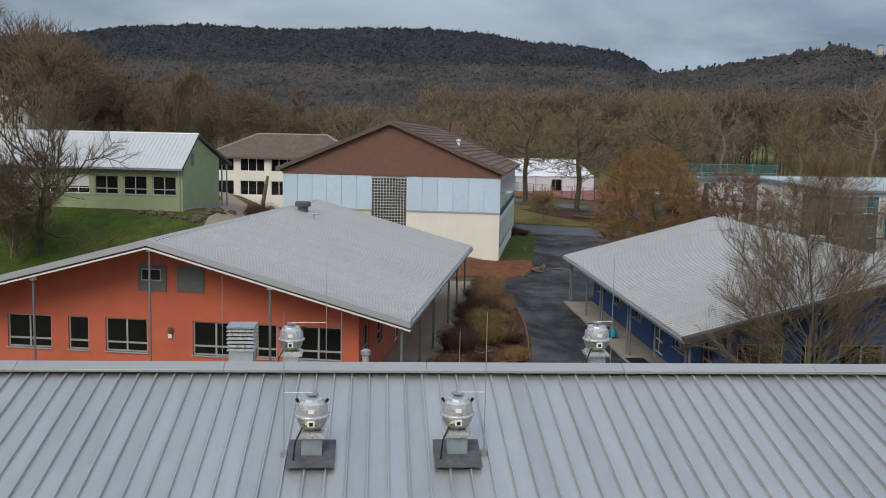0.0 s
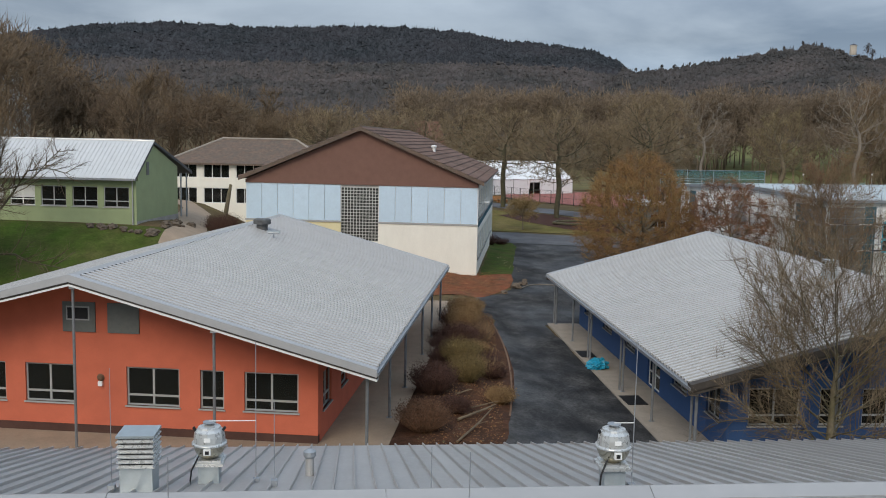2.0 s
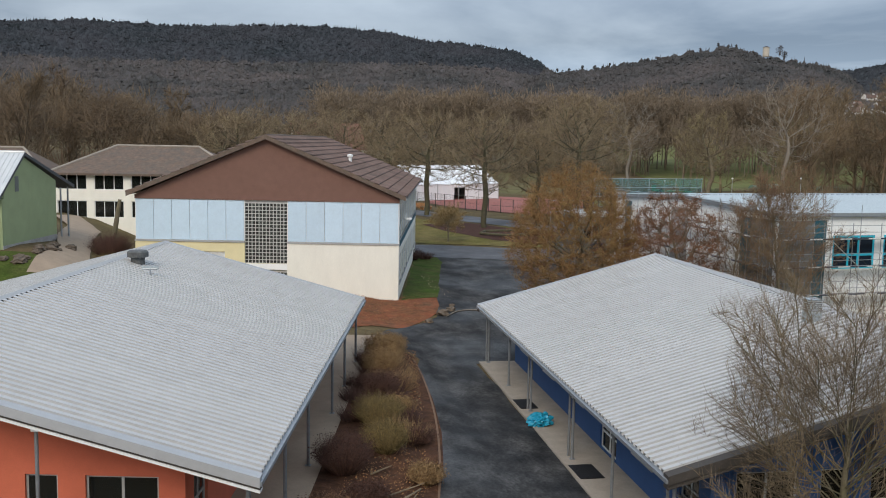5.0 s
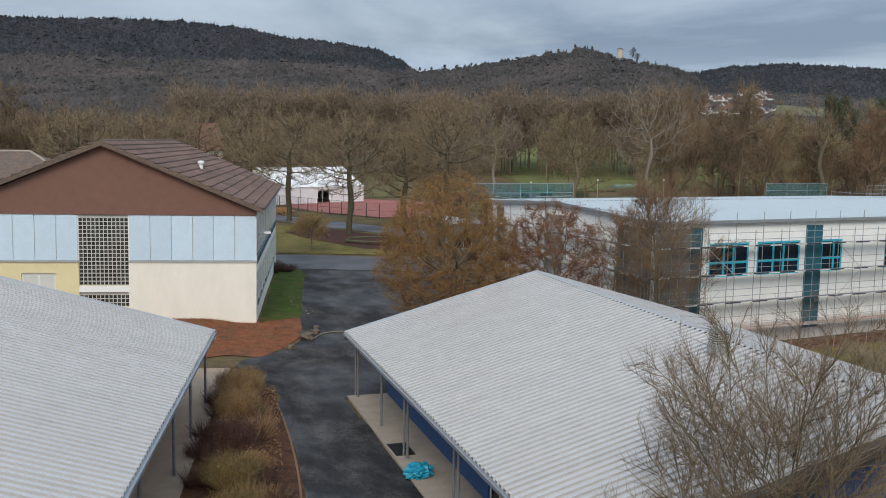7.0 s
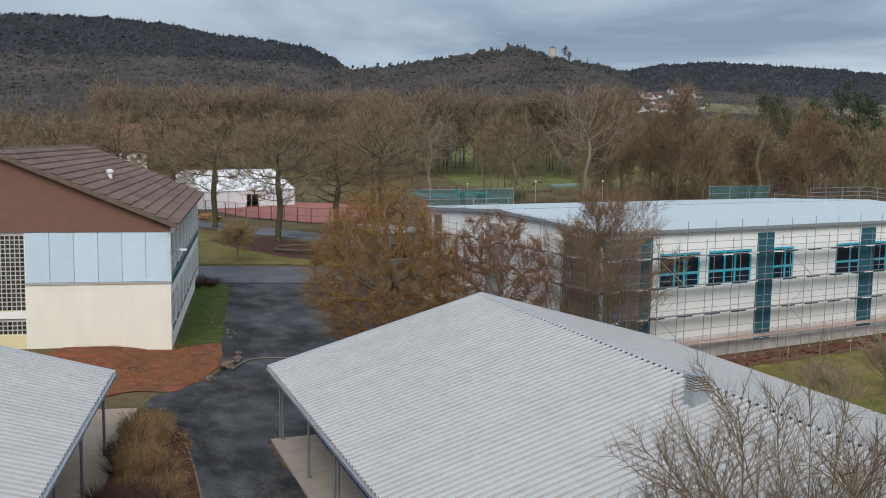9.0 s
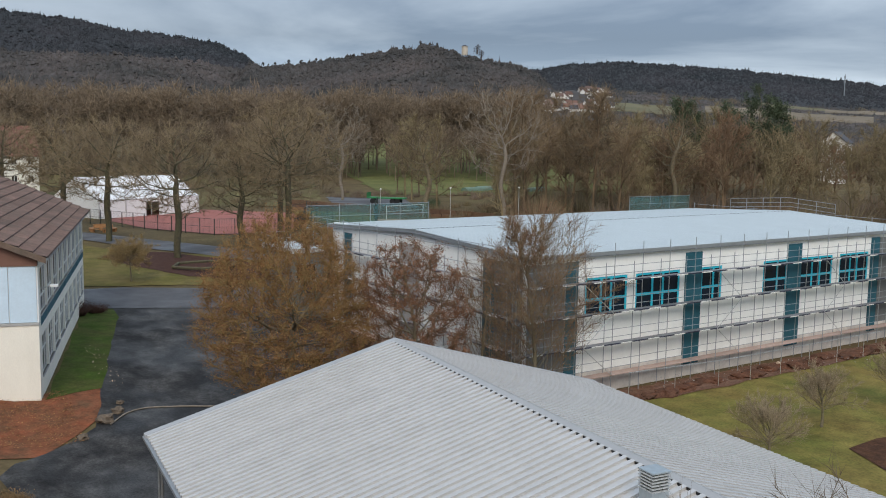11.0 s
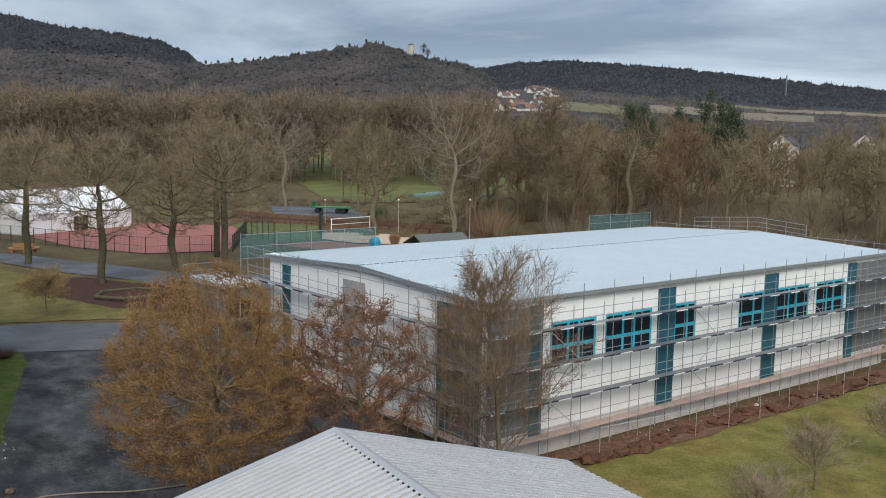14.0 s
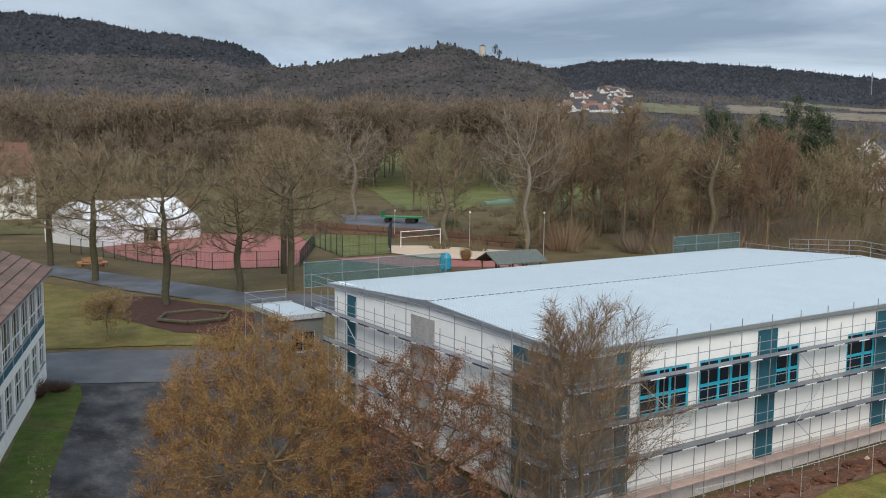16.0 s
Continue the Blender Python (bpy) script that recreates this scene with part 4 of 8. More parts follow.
def grow(rng, height, fork, spread, limbs, subs, twigs, r, rise=0.35, curl=0.25, lean=(0.0, 0.0), start=0.55, twig_len=0.9, sub_from=0.25, droop=0.0, stems=1, top=True, bough_segs=3, limb_r=0.36, twig_r=0.0085, dome=9.0, fine=1.0):
    """Segments of one tree by level: trunk and limbs, boughs, twigs. Limbs leave the trunk between fork and the top and reach out by spread."""
    wood, bough, twig = [], [], []

    def line(p, d, length, r0, r1, n, up, out, wob):
        pts = [np.array(p, float)]
        d = np.array(d, float)
        for k in range(n):
            d = d + rng.normal(0, wob, 3) + np.array([0, 0, up])
            d /= np.linalg.norm(d)
            q = pts[-1] + d * length / n
            out.append((*pts[-1], *q, r0 + (r1 - r0) * k / n, r0 + (r1 - r0) * (k + 1) / n))
            pts.append(q)
        return pts

    for st in range(stems):
        off = rng.normal(0, 0.35, 2) if stems > 1 else (0, 0)
        sl = rng.normal(0, 0.12, 2) if stems > 1 else lean
        trunk = line((off[0], off[1], -0.25), (sl[0], sl[1], 1), height * 0.74, r, r * 0.22, 7, 0.03, wood, 0.05)
        tp = np.array(trunk)
        for k in range(limbs):
            f = start + (1 - start) * (k + rng.random()) / limbs if top else start + (1 - start) * rng.random()
            z = f * (len(tp) - 1)
            i = min(int(z), len(tp) - 2)
            p = tp[i] + (tp[i + 1] - tp[i]) * (z - i)
            az = k * 2.4 + rng.normal(0, 0.35)
            g0 = max(0.0, (f - start) / (1 - start))
            reach = spread * (0.62 + 0.38 * math.sin(3.1416 * (0.2 + 0.6 * g0)) - 0.38 * g0 * g0) * rng.uniform(0.75, 1.12)
            tilt = rise + rng.normal(0, 0.1) + 1.3 * g0 * g0
            d = (math.cos(az), math.sin(az), tilt)
            limb = line(p, d, reach * min(math.hypot(1, tilt), dome), r * limb_r * (1.1 - 0.6 * f), r * 0.08 * fine, 5, 0.06 - droop, wood, 0.10 + curl * 0.25)
            lp = np.array(limb)
            for s in range(subs):
                g = sub_from + (1 - sub_from) * (s + rng.random()) / subs
                z2 = g * (len(lp) - 1)
                j = min(int(z2), len(lp) - 2)
                q = lp[j] + (lp[j + 1] - lp[j]) * (z2 - j)
                along = lp[j + 1] - lp[j]
                along /= np.linalg.norm(along)
                side = np.cross(along, rng.normal(0, 1, 3))
                side /= np.linalg.norm(side)
                d2 = along * 0.8 + side * 0.75 + np.array([0, 0, 0.15 - droop])
                bl = reach * 0.45 * (1.15 - 0.6 * g) * rng.uniform(0.7, 1.25)
                bp = np.array(line(q, d2 / np.linalg.norm(d2), bl, max(r * 0.10, 0.012) * fine, max(r * 0.035, 0.006) * fine, bough_segs, 0.07 - droop, bough, 0.10))
                for t in range(twigs):
                    h = 0.15 + 0.85 * (t + rng.random()) / twigs
                    z3 = h * (len(bp) - 1)
                    m = min(int(z3), len(bp) - 2)
                    o = bp[m] + (bp[m + 1] - bp[m]) * (z3 - m)
                    al = bp[m + 1] - bp[m]
                    al /= np.linalg.norm(al)
                    sd = np.cross(al, rng.normal(0, 1, 3))
                    sd /= np.linalg.norm(sd)
                    d3 = al * 0.75 + sd * 0.7 + np.array([0, 0, 0.18 - 1.2 * droop])
                    d3 /= np.linalg.norm(d3)
                    e = o + d3 * twig_len * rng.uniform(0.5, 1.2)
                    twig.append((*o, *e, max(r * 0.03, twig_r), 0.003))
    return wood, bough, twig


def leaves(rng, twig, per, size, spread):
    """Small folded leaves round the twigs."""
    t = np.asarray(twig, float)
    k = rng.integers(0, len(t), per)
    f = rng.random((per, 1)) * 0.8 + 0.2
    c = t[k, 0:3] * (1 - f) + t[k, 3:6] * f + rng.normal(0, spread, (per, 3))
    u = rng.normal(0, 1, (per, 3))
    u /= np.linalg.norm(u, axis=1)[:, None]
    w = np.cross(u, rng.normal(0, 1, (per, 3)))
    w /= np.linalg.norm(w, axis=1)[:, None]
    s = size * rng.uniform(0.6, 1.4, (per, 1))
    n = np.cross(u, w) * s * 0.25
    v = np.stack([c - u * s, c + w * s * 0.5 + n, c + u * s, c - w * s * 0.5 + n], 1).reshape(-1, 3)
    b = (np.arange(per) * 4)[:, None]
    return v, (b + np.arange(4)).astype(int)


def tree(name, place, label, seed, bark, twig_mat, leaf=None, category="tree", group="", turn=0.0, **kw):
    """A tree as a thing of trunk, crown of boughs and twigs and, where given, leaves (count, size, spread, material)."""
    rng = np.random.default_rng(seed)
    wood, bough, twig = grow(rng, **kw)
    ob = thing(name, pose(*place, 0, 0, turn), label, category, group)
    v, f = tubes(wood, 7)
    part("trunk", array_mesh("trunk", v, [f], bark, True), None, ob)
    v1, f1 = tubes(bough, 4)
    v2, f2 = spikes(twig)
    part("crown", array_mesh("crown", np.concatenate([v1, v2]), [f1, f2 + len(v1)], twig_mat), None, ob)
    if leaf:
        count, size, spread, material = leaf
        v, f = leaves(rng, twig, count, size, spread)
        part("leaves", array_mesh("leaves", v, [f], material), None, ob)
    return ob


def colonise(rng, trunk, envelope, points, step=0.24, reach=2.6, kill=0.5, rounds=90, pull=0.0):
    """Branches that grow towards points scattered in a crown: nodes, parents. trunk: a line of points from the ground up."""
    nodes = [np.array(p, float) for p in trunk]
    parent = [max(k - 1, 0) for k in range(len(nodes))]
    att = envelope(rng, points)
    N = np.array(nodes)
    par = list(parent)
    d2 = ((att[:, None] - N[None]) ** 2).sum(2)
    best, dist = d2.argmin(1), d2.min(1)
    for _ in range(rounds):
        live = dist < reach * reach
        if not live.any():
            break
        way = att[live] - N[best[live]]
        way /= np.linalg.norm(way, axis=1)[:, None] + 1e-9
        acc = np.zeros((len(N), 3))
        np.add.at(acc, best[live], way)
        grow_at = np.unique(best[live])
        d = acc[grow_at] + np.array([0, 0, pull]) + rng.normal(0, 0.07, (len(grow_at), 3))
        d /= np.linalg.norm(d, axis=1)[:, None] + 1e-9
        fresh = N[grow_at] + d * step
        first = len(N)
        N = np.concatenate([N, fresh])
        par += grow_at.tolist()
        d2 = ((att[:, None] - fresh[None]) ** 2).sum(2)
        near = d2.min(1)
        closer = near < dist
        best = np.where(closer, first + d2.argmin(1), best)
        dist = np.minimum(dist, near)
        keep = dist > kill * kill
        att, best, dist = att[keep], best[keep], dist[keep]
        if not len(att):
            break
    # smooth the bends, the trunk aside
    par = np.array(par)
    for _ in range(3):
        kids, count = np.zeros_like(N), np.zeros(len(N))
        np.add.at(kids, par[1:], N[1:])
        np.add.at(count, par[1:], 1)
        inner = count > 0
        inner[:len(trunk)] = False
        N[inner] = 0.4 * N[inner] + 0.35 * N[par[inner]] + 0.25 * kids[inner] / count[inner][:, None]
    return N, par


def crown_tree(name, place, label, seed, bark, twig_mat, trunk, envelope, points, r, leaf=None, twigs=3, twig_len=0.5, twig_r=0.006, tip=0.006, up=0.2, share=0.45, taper=0.46, category="tree", group="", **kw):
    """A tree grown into its crown: trunk and limbs, a crown of boughs and twigs and, where given, leaves (count, size, spread, material)."""
    rng = np.random.default_rng(seed)
    N, par = colonise(rng, trunk, envelope, points, **kw)
    n = len(N)
    load = np.zeros(n)
    tips = np.ones(n, bool)
    tips[par[1:]] = False
    load[tips] = 1.0
    for k in range(n - 1, 0, -1):
        load[par[k]] += load[k]
    rad = np.maximum(tip, r * (load / load[0]) ** taper)
    rows = [(*N[par[k]], *N[k], min(rad[par[k]], rad[k] * 1.6), rad[k]) for k in range(1, n)]
    rows = np.array(rows)
    thick = rows[:, 7] > 0.03
    ob = thing(name, pose(*place), label, category, group)
    v, f = tubes(rows[thick], 7)
    part("trunk", array_mesh("trunk", v, [f], bark, True), None, ob)
    v1, f1 = tubes(rows[~thick], 4)
    thin = np.nonzero(rows[:, 7] < 0.02)[0]
    k = np.repeat(thin, twigs)
    o = rows[k, 0:3] + (rows[k, 3:6] - rows[k, 0:3]) * rng.random((len(k), 1))
    al = rows[k, 3:6] - rows[k, 0:3]
    al /= np.linalg.norm(al, axis=1)[:, None] + 1e-9
    d = al * 0.9 + rng.normal(0, 0.5, (len(k), 3)) + np.array([0, 0, up])
    d /= np.linalg.norm(d, axis=1)[:, None]
    e = o + d * twig_len * rng.uniform(0.4, 1.3, (len(k), 1))
    tw = np.concatenate([o, e, np.full((len(k), 1), twig_r), np.full((len(k), 1), 0.002)], 1)
    v2, f2 = spikes(tw)
    part("crown", array_mesh("crown", np.concatenate([v1, v2]), [f1, f2 + len(v1)], twig_mat), None, ob)
    if leaf:
        amount, size, spread, material = leaf
        # leaves hang in clumps on some twigs only
        clump = tw[rng.random(len(tw)) < share]
        v, f = leaves(rng, clump, amount, size, spread)
        part("leaves", array_mesh("leaves", v, [f], material), None, ob)
    return ob


def egg(cx, cy, z0, z1, radius, wide=0.4, hollow=0.35, power=1.0):
    """Points in an egg-shaped crown between two heights, widest at a share of its height, fewer in its core."""
    def scatter(rng, n):
        out = []
        while len(out) < n:
            q = rng.uniform(-1, 1, 3)
            t = (q[2] + 1) / 2
            prof = math.sqrt(max(0.0, 1 - ((wide - t) / wide) ** 2)) if t < wide else max(0.0, 1 - ((t - wide) / (1 - wide)) ** 2) ** (0.5 * power)
            rr = math.hypot(q[0], q[1])
            lump = 1 + 0.16 * noise.noise((q[0] * 2.2 + cx, q[1] * 2.2 + cy, t * 3.0))
            if rr > prof * lump or (rr < prof * hollow and rng.random() < 0.7):
                continue
            out.append((cx + q[0] * radius, cy + q[1] * radius, z0 + t * (z1 - z0)))
        return np.array(out)
    return scatter


# bare tree before the blue house
M["fg_twig"] = surf("yellowish_brown_twigs", (0.235, 0.178, 0.112), 0.95, 0.0, 0.2, 0.5, 6.0, 0.0, tint=(0.13, 0.10, 0.072), island=0.35, spec=0.1)
M["fg_bark"] = surf("mossy_grey_bark", (0.19, 0.157, 0.108), 0.95, 0.0, 0.3, 1.5, 12.0, 0.4, tint=(0.115, 0.105, 0.05))
tree("bare_tree", (16.85, 34.8, -0.2), "bare spreading tree with grey-brown branches before the blue pavilion", 200, M["fg_bark"], M["fg_twig"], turn=90.0,
     height=6.3, fork=2.2, spread=5.3, limbs=54, subs=20, twigs=15, r=0.19, rise=0.27, curl=0.2, start=0.21, twig_len=0.6, limb_r=0.15, twig_r=0.006, fine=0.6, droop=-0.015)
# rusty trees beside the sports hall
M["rust_twig"] = surf("olive_brown_twigs", (0.27, 0.168, 0.076), 0.95, 0.0, 0.2, 0.5, 6.0, 0.0, tint=(0.24, 0.165, 0.066), island=0.4, spec=0.1)
crown_tree("rusty_tree", (21.6, 72.3, -0.15), "dense tree with rusty orange-brown dry leaves", 21, M["bark"], M["rust_twig"],
           [(0.0, 0.0, -0.2), (0.0, 0.02, 0.4), (0.03, 0.0, 0.9), (0.0, 0.0, 1.4), (0.05, 0.03, 2.0), (0.08, 0.0, 2.8), (0.1, 0.0, 3.6), (0.1, 0.0, 4.4)],
           egg(-0.2, 0.0, 1.1, 10.9, 4.65, 0.36, 0.3, 1.2), 3000, 0.24, leaf=(72000, 0.036, 0.13, M["rust_leaf"]), share=0.9, twigs=8, twig_len=0.62, twig_r=0.010, tip=0.010, up=0.25, kill=0.36, step=0.24)
crown_tree("brown_leaved_tree", (28.3, 71.5, -0.3), "small tree with sparse brown dry leaves", 22, M["bark"], M["twig"],
           [(0.0, 0.0, -0.2), (0.02, 0.0, 0.5), (0.0, 0.03, 1.1), (0.05, 0.0, 1.8), (0.05, 0.0, 2.6), (0.0, 0.05, 3.4)],
           egg(-0.3, 0.0, 1.0, 9.3, 3.6, 0.42, 0.2), 1000, 0.17, leaf=(36000, 0.042, 0.11, M["brown_leaf"]), share=0.7, twigs=7, twig_len=0.5, twig_r=0.009, tip=0.010, up=0.3, kill=0.42)
M["slender_twig"] = surf("olive_brown_fine_twigs", (0.25, 0.18, 0.105), 0.95, 0.0, 0.2, 0.5, 6.0, 0.0, tint=(0.165, 0.105, 0.07), island=0.35, spec=0.1)
tree("slender_tree", (35.1, 70.0, height(35.1, 70.0)), "upright nearly bare tree with a few dry leaves", 23, M["bark"], M["slender_twig"], leaf=(2600, 0.045, 0.06, M["brown_leaf"]), turn=70.0,
     height=12.3, fork=1.5, spread=4.9, limbs=50, subs=17, twigs=14, r=0.16, rise=0.8, curl=0.12, start=0.13, twig_len=0.6, limb_r=0.2, twig_r=0.009, fine=0.6, lean=(0.05, 0.0), dome=1.22)
tree("slender_tree", (31.7, 70.6, height(31.7, 70.6)), "slim bare young tree between leafy ones", 24, M["bark"], M["slender_twig"], leaf=(900, 0.05, 0.06, M["brown_leaf"]), turn=20.0,
     height=9.6, fork=1.2, spread=2.8, limbs=28, subs=11, twigs=9, r=0.10, rise=1.0, curl=0.12, start=0.15, twig_len=0.5, limb_r=0.22, twig_r=0.007, fine=0.6, dome=1.5)
# tall bare trees round the sports ground
M["dark_bark"] = surf("dark_wet_bark", (0.085, 0.07, 0.05), 0.95, 0.0, 0.3, 1.5, 12.0, 0.4, tint=(0.10, 0.095, 0.05))
M["tall_twig"] = surf("olive_grey_twigs", (0.24, 0.19, 0.115), 0.95, 0.0, 0.2, 0.5, 6.0, 0.0, tint=(0.22, 0.165, 0.11), island=0.35, spec=0.1)
tall = [((23.6, 149, 0.9), 15.5, 6.6, 31), ((28.3, 131, 0.8), 15.0, 6.2, 32), ((42.0, 134.5, 0.9), 17.5, 7.4, 33), ((36.7, 136, 0.9), 12.5, 4.2, 34), ((20, 164, 0.9), 15.5, 6.0, 35),
        ((13, 172, 0.9), 16.0, 6.6, 36), ((4, 150, 0.9), 14.5, 6.0, 37), ((-3, 138, 0.9), 14.5, 6.0, 38), ((45.0, 147, 0.9), 17.0, 5.8, 39)]
for place, h, sp, seed in tall:
    bow = 0.16 * math.sin(seed * 1.7)
    stem = [(bow * math.sin(k * 0.9), 0.10 * math.cos(seed + k * 0.8), -0.3 + h * 0.058 * k) for k in range(11)]
    crown_tree("bare_tree", place, "tall bare tree with dark trunk and a broad twiggy crown", seed, M["dark_bark"], M["tall_twig"], stem, egg(0.0, 0.0, h * 0.27, h * 1.02, sp * 1.04, 0.48, 0.25, 0.9), 1300, 0.38, taper=0.58,
               twigs=5, twig_len=1.25, twig_r=0.018, tip=0.017, up=0.25, group="tall bare trees", step=0.4, reach=4.5, kill=0.6, pull=0.15)
M["tan_leaf"] = surf("tan_dry_leaves", (0.30, 0.22, 0.11), 0.9, 0.0, 0.25, 0.6, 6.0, 0.0, island=0.4, spec=0.1)
tree("small_umbrella_tree", (21.3, 118.5, 0.55), "small round-headed tree with tan dry leaves on the lawn", 41, M["bark"], M["rust_twig"], leaf=(9000, 0.05, 0.07, M["tan_leaf"]), height=3.3, fork=1.6, spread=2.4, limbs=30, subs=10, twigs=10, r=0.11, rise=0.12, start=0.72, twig_len=0.4, dome=1.1, limb_r=0.3)
# orchard
M["fruit_twig"] = surf("pale_grey_tan_twigs", (0.33, 0.26, 0.175), 0.95, 0.0, 0.2, 0.5, 6.0, 0.0, tint=(0.26, 0.20, 0.13), island=0.3, spec=0.1)
for place, h, sp, seed in (((51.0, 64.0, -2.2), 3.0, 2.3, 51), ((58.6, 64.9, -2.2), 3.4, 2.3, 52), ((43.6, 61.0, -2.2), 2.5, 2.5, 53), ((66, 60, -2.2), 3.2, 2.2, 54), ((55, 52, -2.2), 3.0, 2.3, 55)):
    tree("fruit_tree", place, "small bare fruit tree on the orchard lawn", seed, M["bark"], M["fruit_twig"], group="orchard trees", turn=seed * 50.0, height=h * 1.05, fork=1.2, spread=sp * 0.85, limbs=30, subs=12, twigs=11, r=0.11, rise=0.6, curl=0.2, start=0.5, twig_len=0.36, limb_r=0.26, fine=0.7, dome=1.25)
# gnarled tree on the green slope
tree("gnarled_tree", (-24.3, 69.5, 2.0), "gnarled bare tree on the green slope", 61, M["dark_bark"], M["twig"], height=8.4, fork=2, spread=6.4, limbs=20, subs=16, twigs=15, r=0.30, rise=0.4, curl=1.0, start=0.26, twig_len=0.85, lean=(0.12, 0.0), droop=0.012, twig_r=0.012)
tree("twiggy_bush", (-25.4, 68.6, 1.8), "dense bare bush under the gnarled tree", 62, M["bark"], M["twig"], category="bush", height=6.2, fork=0.5, spread=2.8, limbs=22, subs=10, twigs=11, r=0.08, rise=0.9, start=0.04, twig_len=0.7, stems=4, twig_r=0.012)


# ---------------------------------------------------------------- woods behind
def wood_kinds(limbs, subs, twigs, thick, long):
    kinds = []
    for seed, (h, sp, rise, start) in enumerate(((22, 5.5, 0.7, 0.25), (24, 5.0, 1.0, 0.3), (19, 6.0, 0.6, 0.22), (25, 4.5, 1.3, 0.25), (16, 5.0, 0.8, 0.12), (21, 6.2, 0.8, 0.28))):
        rng = np.random.default_rng(100 + seed)
        wood, bough, twig = grow(rng, height=h, fork=4, spread=sp, limbs=limbs, subs=subs, twigs=twigs, r=0.32, rise=rise, curl=0.45, start=start, twig_len=long, sub_from=0.15, bough_segs=2, dome=1.25)
        v1, f1 = tubes(wood, 3)
        b = np.asarray(bough)
        b[:, 6:8] = np.clip(b[:, 6:8], 0.03, 0.05)
        v2, f2 = tubes(b, 3)
        t = np.asarray(twig)
        t[:, 6] = thick
        v3, f3 = spikes(t)
        n1, n2 = len(v1), len(v2)
        kinds.append((np.concatenate([v1, v2, v3]), np.concatenate([f1, f2 + n1]), f3 + n1 + n2))
    return kinds


KINDS = wood_kinds(14, 8, 7, 0.040, 2.1)
FAR_KINDS = wood_kinds(12, 7, 8, 0.075, 2.3)


def woods(name, spots, material, label, seed, kinds=KINDS):
    """Many bare trees joined into one piece of woodland."""
    rng = np.random.default_rng(seed)
    V, Q, T, n = [], [], [], 0
    for x, y, z, s in spots:
        v, q, t = kinds[int(rng.integers(len(kinds)))]
        a = rng.random() * 6.283
        c, d = math.cos(a), math.sin(a)
        sx = s * rng.uniform(0.9, 1.15)
        w = np.stack([(v[:, 0] * c - v[:, 1] * d) * sx + x, (v[:, 0] * d + v[:, 1] * c) * sx + y, v[:, 2] * s * 1.06 + z], 1)
        V.append(w)
        Q.append(q + n)
        T.append(t + n)
        n += len(v)
    ob = new(name, array_mesh(name, np.concatenate(V), [np.concatenate(Q), np.concatenate(T)], material))
    return tagged(ob, label, "woods", kind="stuff")


def belt(rng, count, az0, az1, d0, d1, size0, size1, ground=None):
    """Spots in a sector seen from the school yard: bearing in degrees, distance in metres."""
    spots = []
    for _ in range(count):
        az, d = radians(rng.uniform(az0, az1)), rng.uniform(d0, d1)
        x, y = 6 + d * math.sin(az), 25 + d * math.cos(az)
        spots.append((x, y, (height(x, y) if ground is None else ground) - 0.3, rng.uniform(size0, size1)))
    return spots


rng = np.random.default_rng(7)
M["wood_dark"] = surf("dark_winter_wood", (0.14, 0.098, 0.063), 1.0, 0.0, 0.3, 0.03, 0.4, 0.0, tint=(0.155, 0.112, 0.066), island=0.3)
M["brush"] = surf("brown_undergrowth", (0.16, 0.115, 0.072), 1.0, 0.0, 0.3, 0.05, 0.5, 0.0, tint=(0.16, 0.13, 0.065), island=0.35)
woods("woods", belt(rng, 16, -34, -12, 105, 190, 0.85, 1.2) + belt(rng, 9, -12, 1, 130, 200, 0.65, 0.95), M["wood_dark"], "bare brown winter trees on the slope behind the green house", 71)
M["wood_red"] = surf("reddish_winter_wood", (0.195, 0.13, 0.085), 1.0, 0.0, 0.3, 0.03, 0.4, 0.0, tint=(0.19, 0.15, 0.09), island=0.3)
woods("woods", belt(rng, 6, 1, 20, 185, 260, 0.5, 0.75) + belt(rng, 4, 20, 31, 200, 270, 0.6, 0.8), M["wood_red"], "bare reddish brown trees behind the sports ground", 72)
woods("woods", belt(rng, 20, 25, 66, 165, 235, 0.65, 1.0) + belt(rng, 14, 30, 66, 148, 190, 0.5, 0.8), M["wood_far"], "bare brown trees beyond the sports hall", 73)
M["wood_rust"] = surf("rust_tinted_winter_wood", (0.19, 0.108, 0.068), 1.0, 0.0, 0.3, 0.03, 0.4, 0.0, tint=(0.19, 0.135, 0.085), island=0.3, spec=0.1)
woods("woods", belt(rng, 5, 26, 64, 160, 225, 0.6, 0.9), M["wood_rust"], "rust-tinted bare trees among the wood", 79)
M["wood_tall"] = surf("brown_olive_winter_wood", (0.205, 0.15, 0.086), 1.0, 0.0, 0.3, 0.03, 0.4, 0.0, tint=(0.18, 0.12, 0.075), island=0.3)


M["wood_even"] = surf("grey_brown_winter_wood", (0.175, 0.134, 0.094), 1.0, 0.0, 0.25, 0.02, 0.3, 0.0, tint=(0.19, 0.145, 0.102), island=0.3, spec=0.1)


